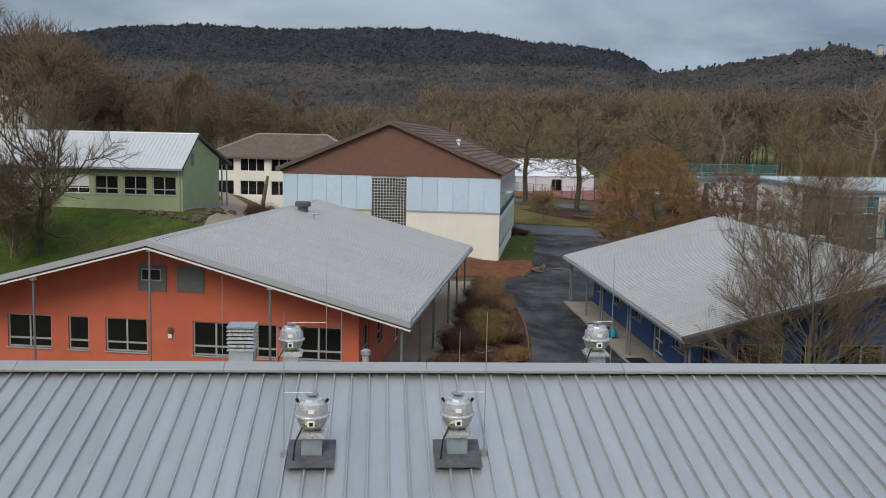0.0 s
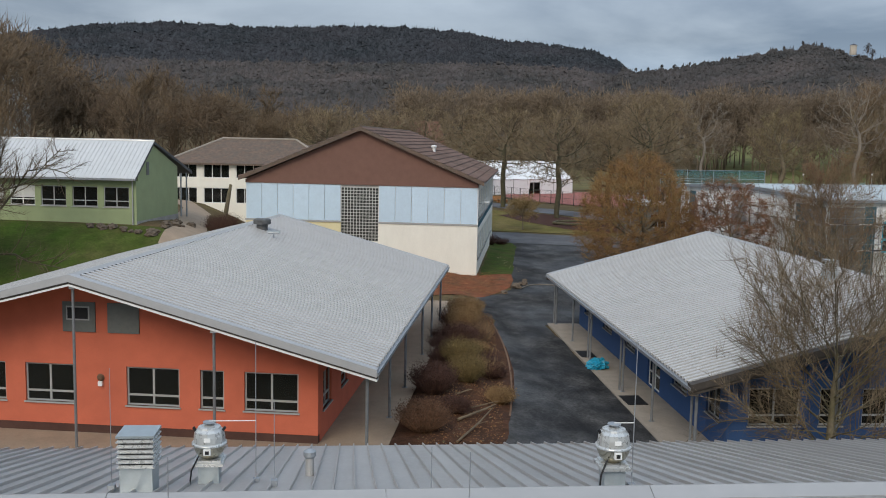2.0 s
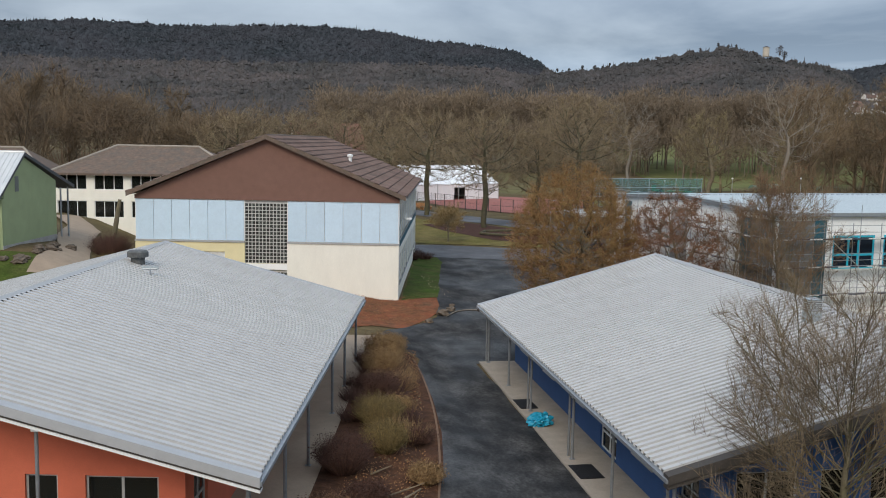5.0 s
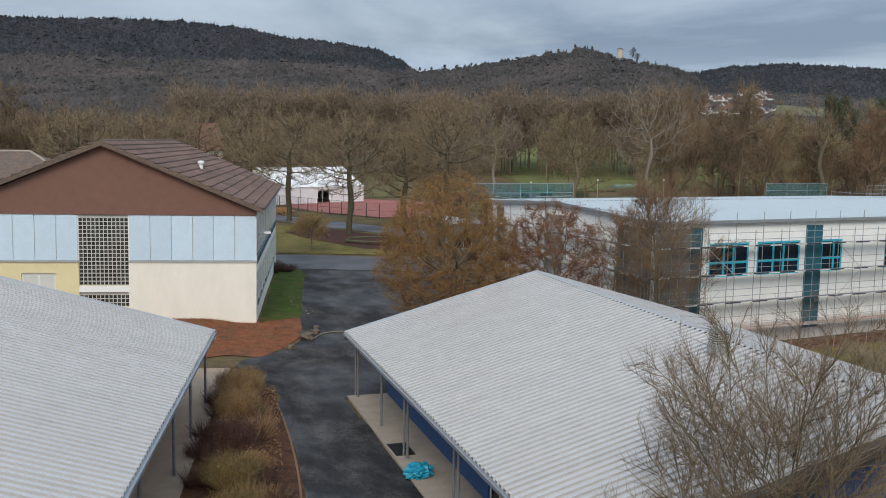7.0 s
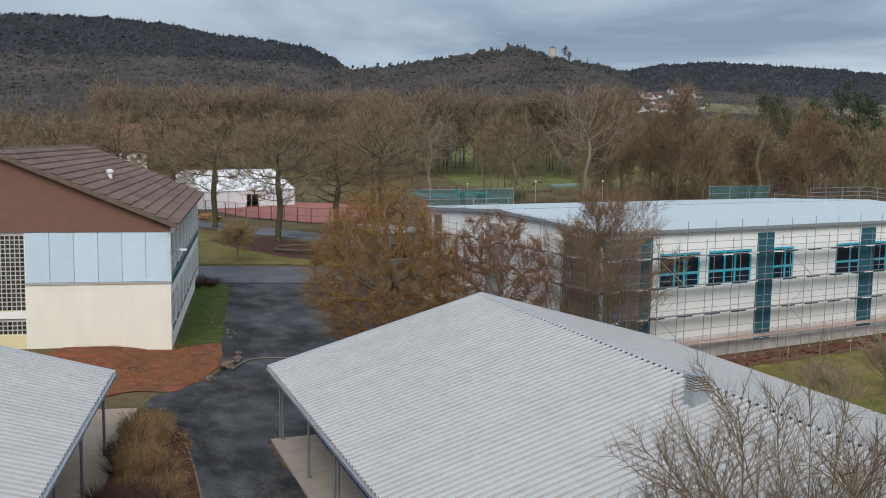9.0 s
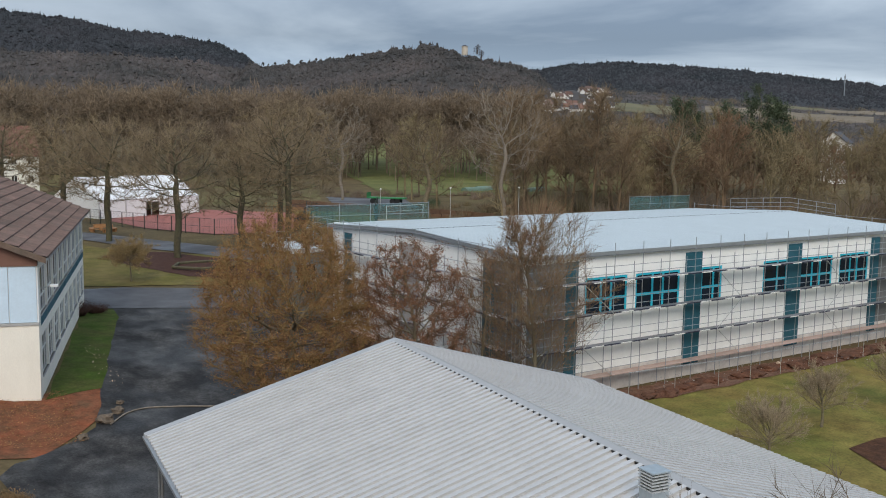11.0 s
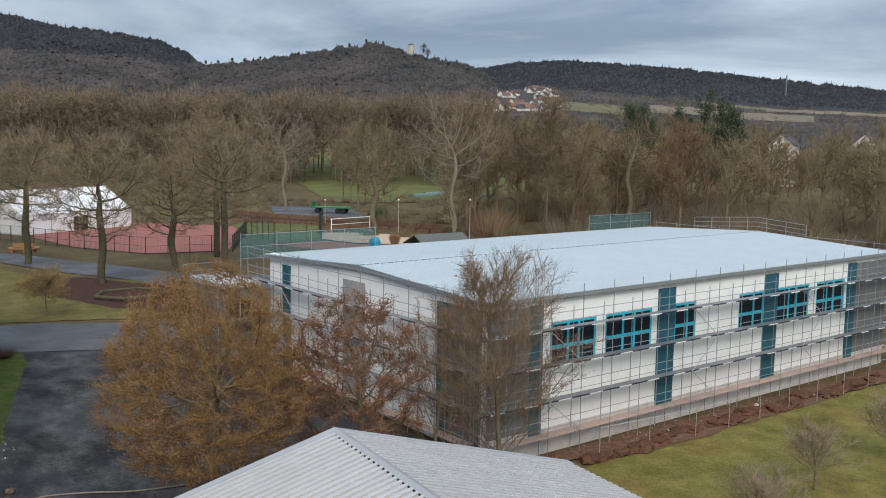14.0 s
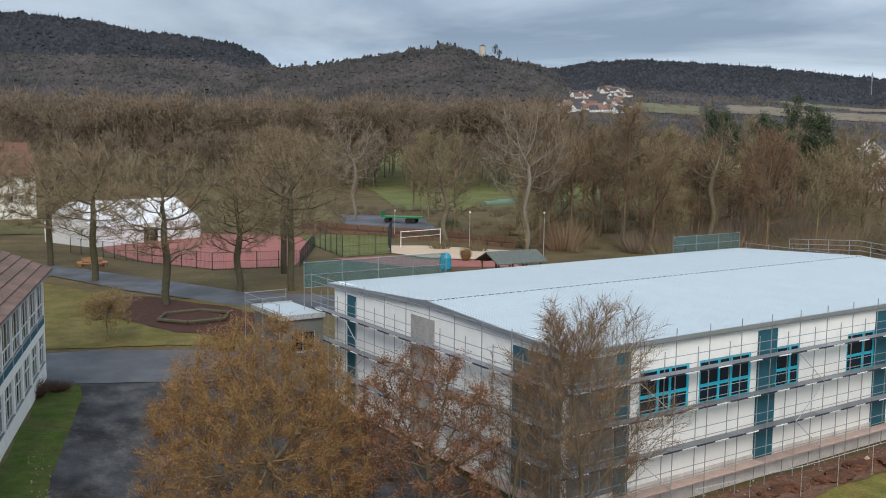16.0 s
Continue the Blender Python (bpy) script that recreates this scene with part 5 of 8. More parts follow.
def canopy(name, spots, material, label, seed, n=300, thick=0.10, slim=0.32, puffs=10):
    """A wood of bare trees: a stem, limbs and round clumps of fine twigs each. Spots: x, y, z, height."""
    rng = np.random.default_rng(seed)
    rows = []
    for x, y, z, h in spots:
        r = h * slim * rng.uniform(0.85, 1.25)
        k = np.arange(puffs)
        az, t = k * 2.4 + rng.random() * 6.283, np.sqrt((k + 0.3) / puffs)
        mid = np.stack([x + np.cos(az) * t * r * 0.72, y + np.sin(az) * t * r * 0.72, z + h * (0.34 + 0.50 * np.sqrt(1 - 0.95 * t * t)) + rng.normal(0, 0.035, puffs) * h], 1)
        low = np.array([[x, y, z + h * 0.2]]) + (mid - np.array([x, y, z + h * 0.2])) * np.array([[0.1, 0.1, 0.35]])
        rows.append(np.concatenate([low, mid, np.full((puffs, 1), thick * 1.5), np.full((puffs, 1), 0.02)], 1))
        rows.append(np.array([[x, y, z - 0.3, x + 0.3, y, z + h * 0.8, h * 0.011, 0.05]]))
        who = rng.integers(0, puffs, n)
        d = rng.normal(0, 1, (n, 3)) + np.array([0, 0, 0.45])
        d /= np.linalg.norm(d, axis=1)[:, None]
        R = (r * 0.52 * rng.uniform(0.8, 1.15, puffs))[who][:, None]
        b = mid[who] + d * R * np.sqrt(rng.uniform(0.02, 0.75, (n, 1)))
        e = b + (d * 0.5 + rng.normal(0, 0.32, (n, 3)) + np.array([0, 0, 0.22])) * R * rng.uniform(0.35, 0.75, (n, 1))
        rows.append(np.concatenate([b, e, np.full((n, 1), thick), np.full((n, 1), 0.015)], 1))
    v, f = spikes(np.concatenate(rows))
    return tagged(new(name, array_mesh(name, v, [f], material)), label, "woods", kind="stuff")


def stand(seed, count, az0, az1, d0, d1, h0, h1, ground=None):
    return belt(np.random.default_rng(seed), count, az0, az1, d0, d1, h0, h1, ground)


canopy("woods", stand(401, 160, 2, 33, 320, 420, 27.2, 29.8, 3.0), M["wood_even"], "even-topped wood of grey-brown trees", 74, n=470, thick=0.15)
canopy("woods", stand(414, 64, 0, 33, 300, 335, 13, 20), M["wood_even"], "low bare trees along the even-topped wood", 748, n=420, thick=0.13)
canopy("woods", stand(415, 9, -32, -21.5, 112, 150, 18, 22), M["wood_dark"], "tall dark bare trees on the slope", 749, n=800, thick=0.06)
canopy("woods", stand(416, 24, -21, -5, 132, 172, 12, 15.5), M["wood_dark"], "dense brown winter trees behind the school wing", 750, n=800, thick=0.06)
canopy("woods", stand(402, 120, -36, 3, 150, 260, 14, 19), M["wood_dark"], "dense brown winter wood on the slope", 741, n=420, thick=0.09)
canopy("woods", stand(417, 34, 48, 68, 195, 285, 12, 16.5), M["wood_tall"], "low brown winter wood before the white houses", 751, n=460, thick=0.09)
canopy("woods", stand(403, 46, 33, 49, 200, 290, 16, 20), M["wood_tall"], "dense brown winter wood beyond the sports hall", 742, n=460, thick=0.09)
canopy("woods", stand(404, 24, 33, 49, 205, 280, 15, 19), M["wood_red"], "reddish winter wood beyond the sports hall", 743, n=460, thick=0.09)
canopy("woods", stand(405, 7, 0, 18, 240, 310, 9, 13), M["wood_tall"], "brown winter trees behind the sports ground", 744, n=420, thick=0.09)
canopy("woods", stand(412, 26, 34, 66, 160, 225, 12, 18), M["wood_far"], "bare olive-brown crowns beyond the sports hall", 746, n=800, thick=0.065)
canopy("woods", stand(413, 6, 40, 60, 160, 200, 11, 16), M["wood_rust"], "rust-tinted bare crowns beyond the sports hall", 747, n=800, thick=0.065)


woods("woods", belt(np.random.default_rng(29), 12, 45, 56, 225, 300, 0.85, 1.1), M["wood_far"], "bare brown trees before the white houses", 80)
woods("woods", belt(np.random.default_rng(31), 11, 31.5, 38.5, 152, 190, 0.98, 1.14) + belt(np.random.default_rng(33), 4, 51.5, 54.8, 215, 270, 0.75, 0.9), M["wood_tall"], "tall bare brown trees before the village", 82)
woods("woods", belt(np.random.default_rng(35), 5, 38.5, 44, 150, 175, 0.85, 0.97), M["wood_rust"], "tall rust-tinted bare trees", 83)


def undergrowth(name, spots, material, label, seed, n=70, thick=0.11):
    """Low thickets: each a bundle of upright twigs."""
    rng = np.random.default_rng(seed)
    rows = []
    for x, y, z, s in spots:
        az, t = rng.random(n) * 6.283, np.sqrt(rng.random(n))
        r, h = 2.6 * s, 3.0 * s
        b = np.stack([x + np.cos(az) * t * r * 0.45, y + np.sin(az) * t * r * 0.45, np.full(n, z)], 1)
        e = np.stack([x + np.cos(az) * t * r * 1.2, y + np.sin(az) * t * r * 1.2, z + h * (0.5 + 0.5 * np.sqrt(1 - t * t)) * rng.uniform(0.7, 1.15, n)], 1)
        rows.append(np.concatenate([b, e, np.full((n, 1), thick), np.full((n, 1), 0.01)], 1))
    v, f = spikes(np.concatenate(rows))
    return tagged(new(name, array_mesh(name, v, [f], material)), label, "undergrowth", kind="stuff")


M["thicket_olive"] = surf("olive_thicket", (0.185, 0.15, 0.078), 1.0, 0.0, 0.3, 0.05, 0.5, 0.0, tint=(0.15, 0.115, 0.068), island=0.35)
M["thicket_grey"] = surf("grey_thicket", (0.15, 0.118, 0.085), 1.0, 0.0, 0.3, 0.05, 0.5, 0.0, tint=(0.175, 0.125, 0.085), island=0.35)
bush_rng = np.random.default_rng(17)
for material, seed in ((M["thicket_olive"], 171), (M["thicket_grey"], 172), (M["wood_rust"], 173)):
    n = 16 if seed == 173 else 52
    undergrowth("thicket", belt(bush_rng, n, 33, 67, 145, 220, 1.2, 2.3) + belt(bush_rng, n // 8, 0, 19, 188, 290, 0.9, 1.6) + belt(bush_rng, n // 3, -34, 0, 100, 175, 1.2, 2.4), material, "tall bare bushes at the wood's edge", seed, n=120, thick=0.075)
undergrowth("undergrowth", belt(rng, 240, -34, 2, 96, 180, 0.7, 1.5), M["brush"], "brown bare undergrowth at the wood's edge", 75)
undergrowth("undergrowth", belt(rng, 110, 35, 68, 142, 225, 0.6, 1.2) + belt(rng, 40, 24, 35, 150, 205, 0.35, 0.8), M["brush"], "brown bare undergrowth beyond the sports hall", 76, n=110, thick=0.06)
undergrowth("undergrowth", belt(rng, 45, 0, 19, 188, 300, 0.4, 0.8), M["brush"], "brown bare undergrowth behind the sports ground", 77)
for k, (az, d, h, mt, lb) in enumerate(((31.0, 149, 22.5, "pale_bark", "tall pale-barked bare tree in the wood's edge"), (21.35, 205, 22, "pale_bark", "pale grey bare tree behind the court"), (26.5, 160, 17, "bark", "bare reddish birch behind the court"), (36.5, 165, 24, "bark", "tall bare tree with olive twigs"), (41, 160, 22, "bark", "tall bare tree with olive twigs"))):
    x, y = 6 + d * math.sin(radians(az)), 25 + d * math.cos(radians(az))
    pale = mt == "pale_bark"
    stem = [(0.3 * math.sin(j * 0.8 + k), 0.2 * math.cos(j + k), -0.3 + h * 0.05 * j) for j in range(12)]
    crown_tree("bare_tree", (x, y, height(x, y)), lb, 90 + k, M[mt], M["pale_bark"] if pale else M["twig"], stem, egg(0.0, 0.0, h * 0.28, h, 7.2 if pale else 6.0, 0.5, 0.2), 560 if pale else 800, 0.32 if pale else 0.42, taper=0.6,
               twigs=3, twig_len=1.3, twig_r=0.022 if pale else 0.026, tip=0.019, up=0.2, group="trees at the wood's edge", step=0.5, reach=5.0, kill=0.95 if pale else 0.8, pull=0.25)
M["needles"] = surf("dark_green_needles", (0.070, 0.094, 0.050), 0.9, 0.0, 0.3, 0.3, 2.0, 0.0, island=0.4)
for k, (x, y, h, sp) in enumerate(((142.0, 175.5, 26.5, 3.8), (148.5, 172.5, 26, 3.2), (154.2, 170.2, 30.5, 3.6), (158.2, 166.5, 27, 2.8), (145.0, 178.0, 27.5, 3.0))):
    tree("pine", (x, y, height(x, y)), "dark green pine above the bare trees", 120 + k, M["bark"], M["needles"], leaf=(5200, 0.17, 0.42, M["needles"]), group="pines", height=h * 1.0, fork=5, spread=sp * 1.12, limbs=15, subs=8, twigs=6, r=0.26, rise=0.15, curl=0.7, start=0.62, twig_len=0.9)


# ---------------------------------------------------------------- hills
def profile(points, az):
    for (a0, e0), (a1, e1) in zip(points, points[1:]):
        if a0 <= az <= a1:
            f = (az - a0) / (a1 - a0)
            return e0 + (e1 - e0) * (3 * f * f - 2 * f ** 3) * 0.5 + (e1 - e0) * f * 0.5
    return points[0][1] if az < points[0][0] else points[-1][1]


def hill(name, points, near, crest, foot, material, crowns, count, label, seed, size=(7, 12), clear=(), rough=1.0, seen=0.0):
    """A wooded hill: its skyline as bearing and elevation seen from the yard, near and crest its distances, foot its height at the near edge."""
    rng = np.random.default_rng(seed)
    a0, a1 = points[0][0], points[-1][0]
    cols, rows = int((a1 - a0) / 0.14) + 1, 46

    def place(az, f):
        top = 12 + crest * math.tan(radians(profile(points, az)))
        d = near + (crest - near) * f
        bulge = 0.06 * math.sin(f * 3.14) * noise.noise((az * 0.25, f * 2.0, seed))
        z = foot + (top - foot) * max(0.0, min(1.0, f ** 1.15 + bulge * (1 - f)))
        if f > 1:
            z = top - (f - 1) * 0.8 * (crest - near)
        z += 4.0 * (0.2 + 0.8 * rough) * noise.noise((az * 1.7, f * 6, seed + 5)) * (0.3 + f) + 5.0 * rough * noise.noise((az * 9.0, f * 60, seed + 9)) * (0.4 + f)
        return (8 + d * math.sin(radians(az)), 25 + d * math.cos(radians(az)), z)

    v = [place(a0 + (a1 - a0) * i / (cols - 1), j / (rows - 3)) for j in range(rows) for i in range(cols)]
    f = np.array([(j * cols + i, j * cols + i + 1, (j + 1) * cols + i + 1, (j + 1) * cols + i) for j in range(rows - 1) for i in range(cols - 1)])
    tagged(new(name, array_mesh(name, v, [f], material, True)), label, "hill", kind="structure")
    if not count:
        return place
    # round bare crowns, far too many to count, and some slim conifers, most along the crest
    def spots(number, crest_share):
        az = rng.uniform(max(a0, -26), min(a1, 62), number)
        fr = seen + (1 - seen) * rng.uniform(0, 1.0, number) ** 0.75
        m = int(number * crest_share)
        fr[:m] = rng.uniform(0.96, 1.0, m)
        return np.array([place(a, b) for a, b in zip(az, fr) if not any(q[0] < a < q[1] and q[2] < b < q[3] for q in clear)])

    c = spots(count, 0.06)
    n = len(c)
    r = rng.uniform(0.20, 0.46, n) * size[1]
    ang = rng.random(n)[:, None] * 6.283 + np.arange(4) * 1.5708
    q = r[:, None] * rng.uniform(0.75, 1.25, (n, 4))
    ring = np.stack([c[:, 0:1] + q * np.cos(ang), c[:, 1:2] + q * np.sin(ang), c[:, 2:3] - r[:, None] * rng.uniform(0.2, 0.5, (n, 4))], 2)
    apex = c + np.stack([rng.normal(0, 0.2, n) * r, rng.normal(0, 0.2, n) * r, r * rng.uniform(0.4, 0.9, n)], 1)
    v = np.concatenate([ring, apex[:, None]], 1).reshape(-1, 3)
    k = np.arange(4)
    tris = ((np.arange(n) * 5)[:, None, None] + np.stack([k, (k + 1) % 4, np.full(4, 4)], 1)).reshape(-1, 3)
    tagged(new("far_woods", array_mesh("far_woods", v, [tris], crowns, True)), "distant wooded hillside of round bare crowns in winter", "woods", kind="stuff")
    base = spots(int(count * 0.10), 0.12) + np.array([[0, 0, -0.6]])
    n = len(base)
    h = rng.uniform(0.5, 1.1, (n, 1)) * size[1]
    top = base + np.concatenate([rng.normal(0, 0.10, (n, 2)) * h, h], 1)
    v, f = spikes(np.concatenate([base, top, h * rng.uniform(0.06, 0.16, (n, 1)), h * 0.0], 1))
    tagged(new("far_woods", array_mesh("far_woods", v, [f], crowns, True)), "slim treetops on the distant hillside", "woods", kind="stuff")
    return place


# far hills and their crowns: the bluish cast of distance haze is in the colour
M["hill"] = surf("hazy_dark_wooded_hill", (0.034, 0.033, 0.037), 1.0, 0.0, 0.32, 0.006, 0.10, 0.8, tint=(0.024, 0.027, 0.031), stretch=(1, 1, 0.35), bump_size=1.5)
M["hill_brown"] = surf("brown_wooded_hill", (0.085, 0.069, 0.061), 1.0, 0.0, 0.35, 0.011, 0.12, 0.8, tint=(0.044, 0.042, 0.040), stretch=(1, 1, 0.35), bump_size=1.5)
M["hill_crown"] = surf("hazy_winter_hill_crowns", (0.040, 0.038, 0.043), 1.0, 0.0, 0.25, 0.006, 0.05, 0.0, tint=(0.016, 0.021, 0.024), island=0.22, stretch=(1, 1, 0.3))
M["hill_near"] = surf("near_hill_crowns", (0.092, 0.076, 0.070), 1.0, 0.0, 0.25, 0.011, 0.06, 0.0, tint=(0.040, 0.039, 0.036), island=0.22, stretch=(1, 1, 0.3))
M["field"] = surf("pale_far_fields", (0.21, 0.165, 0.115), 1.0, 0.0, 0.25, 0.01, 0.1, 0.0, tint=(0.17, 0.14, 0.09))
M["field_green"] = surf("far_green_fields", (0.13, 0.125, 0.06), 1.0, 0.0, 0.25, 0.01, 0.1, 0.0, tint=(0.15, 0.13, 0.07))
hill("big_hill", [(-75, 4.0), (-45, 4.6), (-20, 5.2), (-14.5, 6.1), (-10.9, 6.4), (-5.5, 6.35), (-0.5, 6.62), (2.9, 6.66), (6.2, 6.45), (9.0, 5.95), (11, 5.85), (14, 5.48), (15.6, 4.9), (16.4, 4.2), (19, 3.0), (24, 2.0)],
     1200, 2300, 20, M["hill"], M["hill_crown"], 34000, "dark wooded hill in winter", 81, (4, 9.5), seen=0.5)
hill("low_ridge", [(-30, 4.0), (-10, 4.25), (-2.7, 4.4), (3.1, 4.5), (9.4, 4.55), (12.5, 4.4), (15.5, 4.0), (19.3, 3.6), (24, 2.6), (30, 1.6)], 700, 1500, 4, M["hill_brown"], M["hill_near"], 34000, "lower wooded ridge", 82, (3.5, 8), seen=0.2)
castle_at = hill("castle_hill", [(14.6, 3.4), (15.9, 4.25), (17.3, 4.25), (19.3, 4.5), (21.3, 4.8), (23.7, 5.25), (25.4, 5.5), (26.6, 5.72), (28.1, 5.25), (29.4, 4.95), (31.4, 4.7), (33, 4.1), (34.2, 3.0), (36, 1.8), (39, 1.0)],
     600, 1390, 2, M["hill_brown"], M["hill_near"], 34000, "wooded castle hill", 83, (2.5, 6.5))
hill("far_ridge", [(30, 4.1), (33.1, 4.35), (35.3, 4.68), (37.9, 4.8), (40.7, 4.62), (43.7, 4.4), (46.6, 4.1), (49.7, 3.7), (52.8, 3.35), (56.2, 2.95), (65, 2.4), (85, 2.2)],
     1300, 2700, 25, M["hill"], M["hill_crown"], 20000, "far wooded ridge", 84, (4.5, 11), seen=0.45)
CLEAR = [(37.2, 41.5, 0.55, 0.72), (42.6, 52, 0.62, 0.80), (45.5, 49.5, 0.88, 0.97), (49.0, 62, 0.84, 0.95), (32.3, 37.0, 0.45, 1.0)]
slope_at = hill("village_slope", [(28, 2.6), (33, 3.15), (38, 3.2), (44, 2.7), (50, 2.2), (58, 1.8), (85, 1.7)], 420, 1350, 0, M["hill_brown"], M["hill_near"], 12000, "wooded far slope with fields", 85, (3, 7), clear=CLEAR, rough=0.1)


canopy("woods", [(*castle_at(a, 1.0)[:2], castle_at(a, 1.0)[2] - 1.5, h) for a, h in ((26.0, 9), (27.0, 8), (29.4, 20), (29.65, 18), (25.0, 8), (22.6, 8), (19.8, 9), (18.2, 10), (17.4, 8), (16.7, 9))], M["hill_near"], "lone bare trees on the castle hill's crest", 86, n=160, thick=0.4, slim=0.26)


def far_field(a0, a1, f0, f1, material, label):
    """A field lying on the far slope."""
    sh = Shape()
    n, m = 24, 6
    for j in range(m + 1):
        for i in range(n + 1):
            x, y, z = slope_at(a0 + (a1 - a0) * i / n, f0 + (f1 - f0) * j / m)
            sh.v.append((x, y, z + 0.5))
    sh.f = [(j * (n + 1) + i, j * (n + 1) + i + 1, (j + 1) * (n + 1) + i + 1, (j + 1) * (n + 1) + i) for j in range(m) for i in range(n)]
    solid("field", sh, material, label, "field", kind="structure", smooth=True)


far_field(37.4, 41.3, 0.56, 0.71, M["field_green"], "dull green field on the far slope")
far_field(42.8, 51.8, 0.63, 0.79, M["field"], "pale stubble field on the far slope")
far_field(45.7, 49.3, 0.89, 0.96, M["field_green"], "dull green field on the far slope")
far_field(49.3, 61, 0.85, 0.94, M["field"], "pale stubble field on the far slope")


# ---------------------------------------------------------------- front roof: panels, ridge, fans
PW = 0.3307
roof_z = lambda y: RIDGE_Z - PITCH * abs(y - RIDGE_Y)
count = int((FX1 - FX0) / PW)
SEAM0 = 0.5315 - 69 * PW
for side, sg in (("near", -1), ("far", 1)):
    ya, yb = RIDGE_Y + sg * 0.12, RIDGE_Y + sg * (HALF + 0.05)
    za, zb = roof_z(ya) - 0.02, roof_z(yb) - 0.02
    pr = [(0.0, 0.0), (0.02, 0.0), (0.021, 0.05), (0.026, 0.055), (0.044, 0.055), (0.049, 0.05), (0.05, 0.0), (PW - 0.004, 0.0)]
    sh = Shape()
    sh.v = [(x, ya, za + h) for x, h in pr] + [(x, yb, zb + h) for x, h in pr] + [(PW - 0.004, ya, za - 0.02), (PW - 0.004, yb, zb - 0.02)]
    n = len(pr)
    f = [(a, a + 1, n + a + 1, n + a) for a in range(n - 1)]
    sh.f = [q[::-1] for q in f] if sg < 0 else f
    sh.f = [q[::-1] for q in sh.f]
    me = sh.mesh("roof_panel", M["zinc_old"])
    for k in range(count):
        part("roof_panel", me, None, front, at=Matrix.Translation((SEAM0 + k * PW, 0, 0)))
cap = Shape()
for k in range(12):
    x0, x1 = FX0 + k * (FX1 - FX0) / 12, FX0 + (k + 1) * (FX1 - FX0) / 12 - 0.01
    c = Shape().prism([(x0, RIDGE_Y - 0.27, roof_z(RIDGE_Y - 0.27) + 0.06), (x0, RIDGE_Y - 0.27, roof_z(RIDGE_Y - 0.27) + 0.11), (x0, RIDGE_Y, RIDGE_Z + 0.14), (x0, RIDGE_Y + 0.27, roof_z(RIDGE_Y + 0.27) + 0.11),
                       (x0, RIDGE_Y + 0.27, roof_z(RIDGE_Y + 0.27) + 0.06), (x0, RIDGE_Y, RIDGE_Z + 0.10)][::-1], (x1 - x0, 0, 0))
    part("ridge_cap", c, M["zinc_roof"], front)
part("ridge_wire", Shape().tube((FX0 + 1, RIDGE_Y - 0.36, roof_z(RIDGE_Y - 0.36) + 0.15), (FX1 - 1, RIDGE_Y - 0.36, roof_z(RIDGE_Y - 0.36) + 0.15), 0.006, sides=5), M["steel"], front, "thin lightning wire along the ridge")
for x in (-1.0, 1.36):
    part("flashing", Shape().prism([(x - 0.38, 14.42, roof_z(14.42) + 0.052), (x + 0.38, 14.42, roof_z(14.42) + 0.052), (x + 0.38, 15.22, roof_z(15.22) + 0.052), (x - 0.38, 15.22, roof_z(15.22) + 0.052)], (0, 0, 0.012)), M["dark_steel"], front, "stained dark flashing plate")


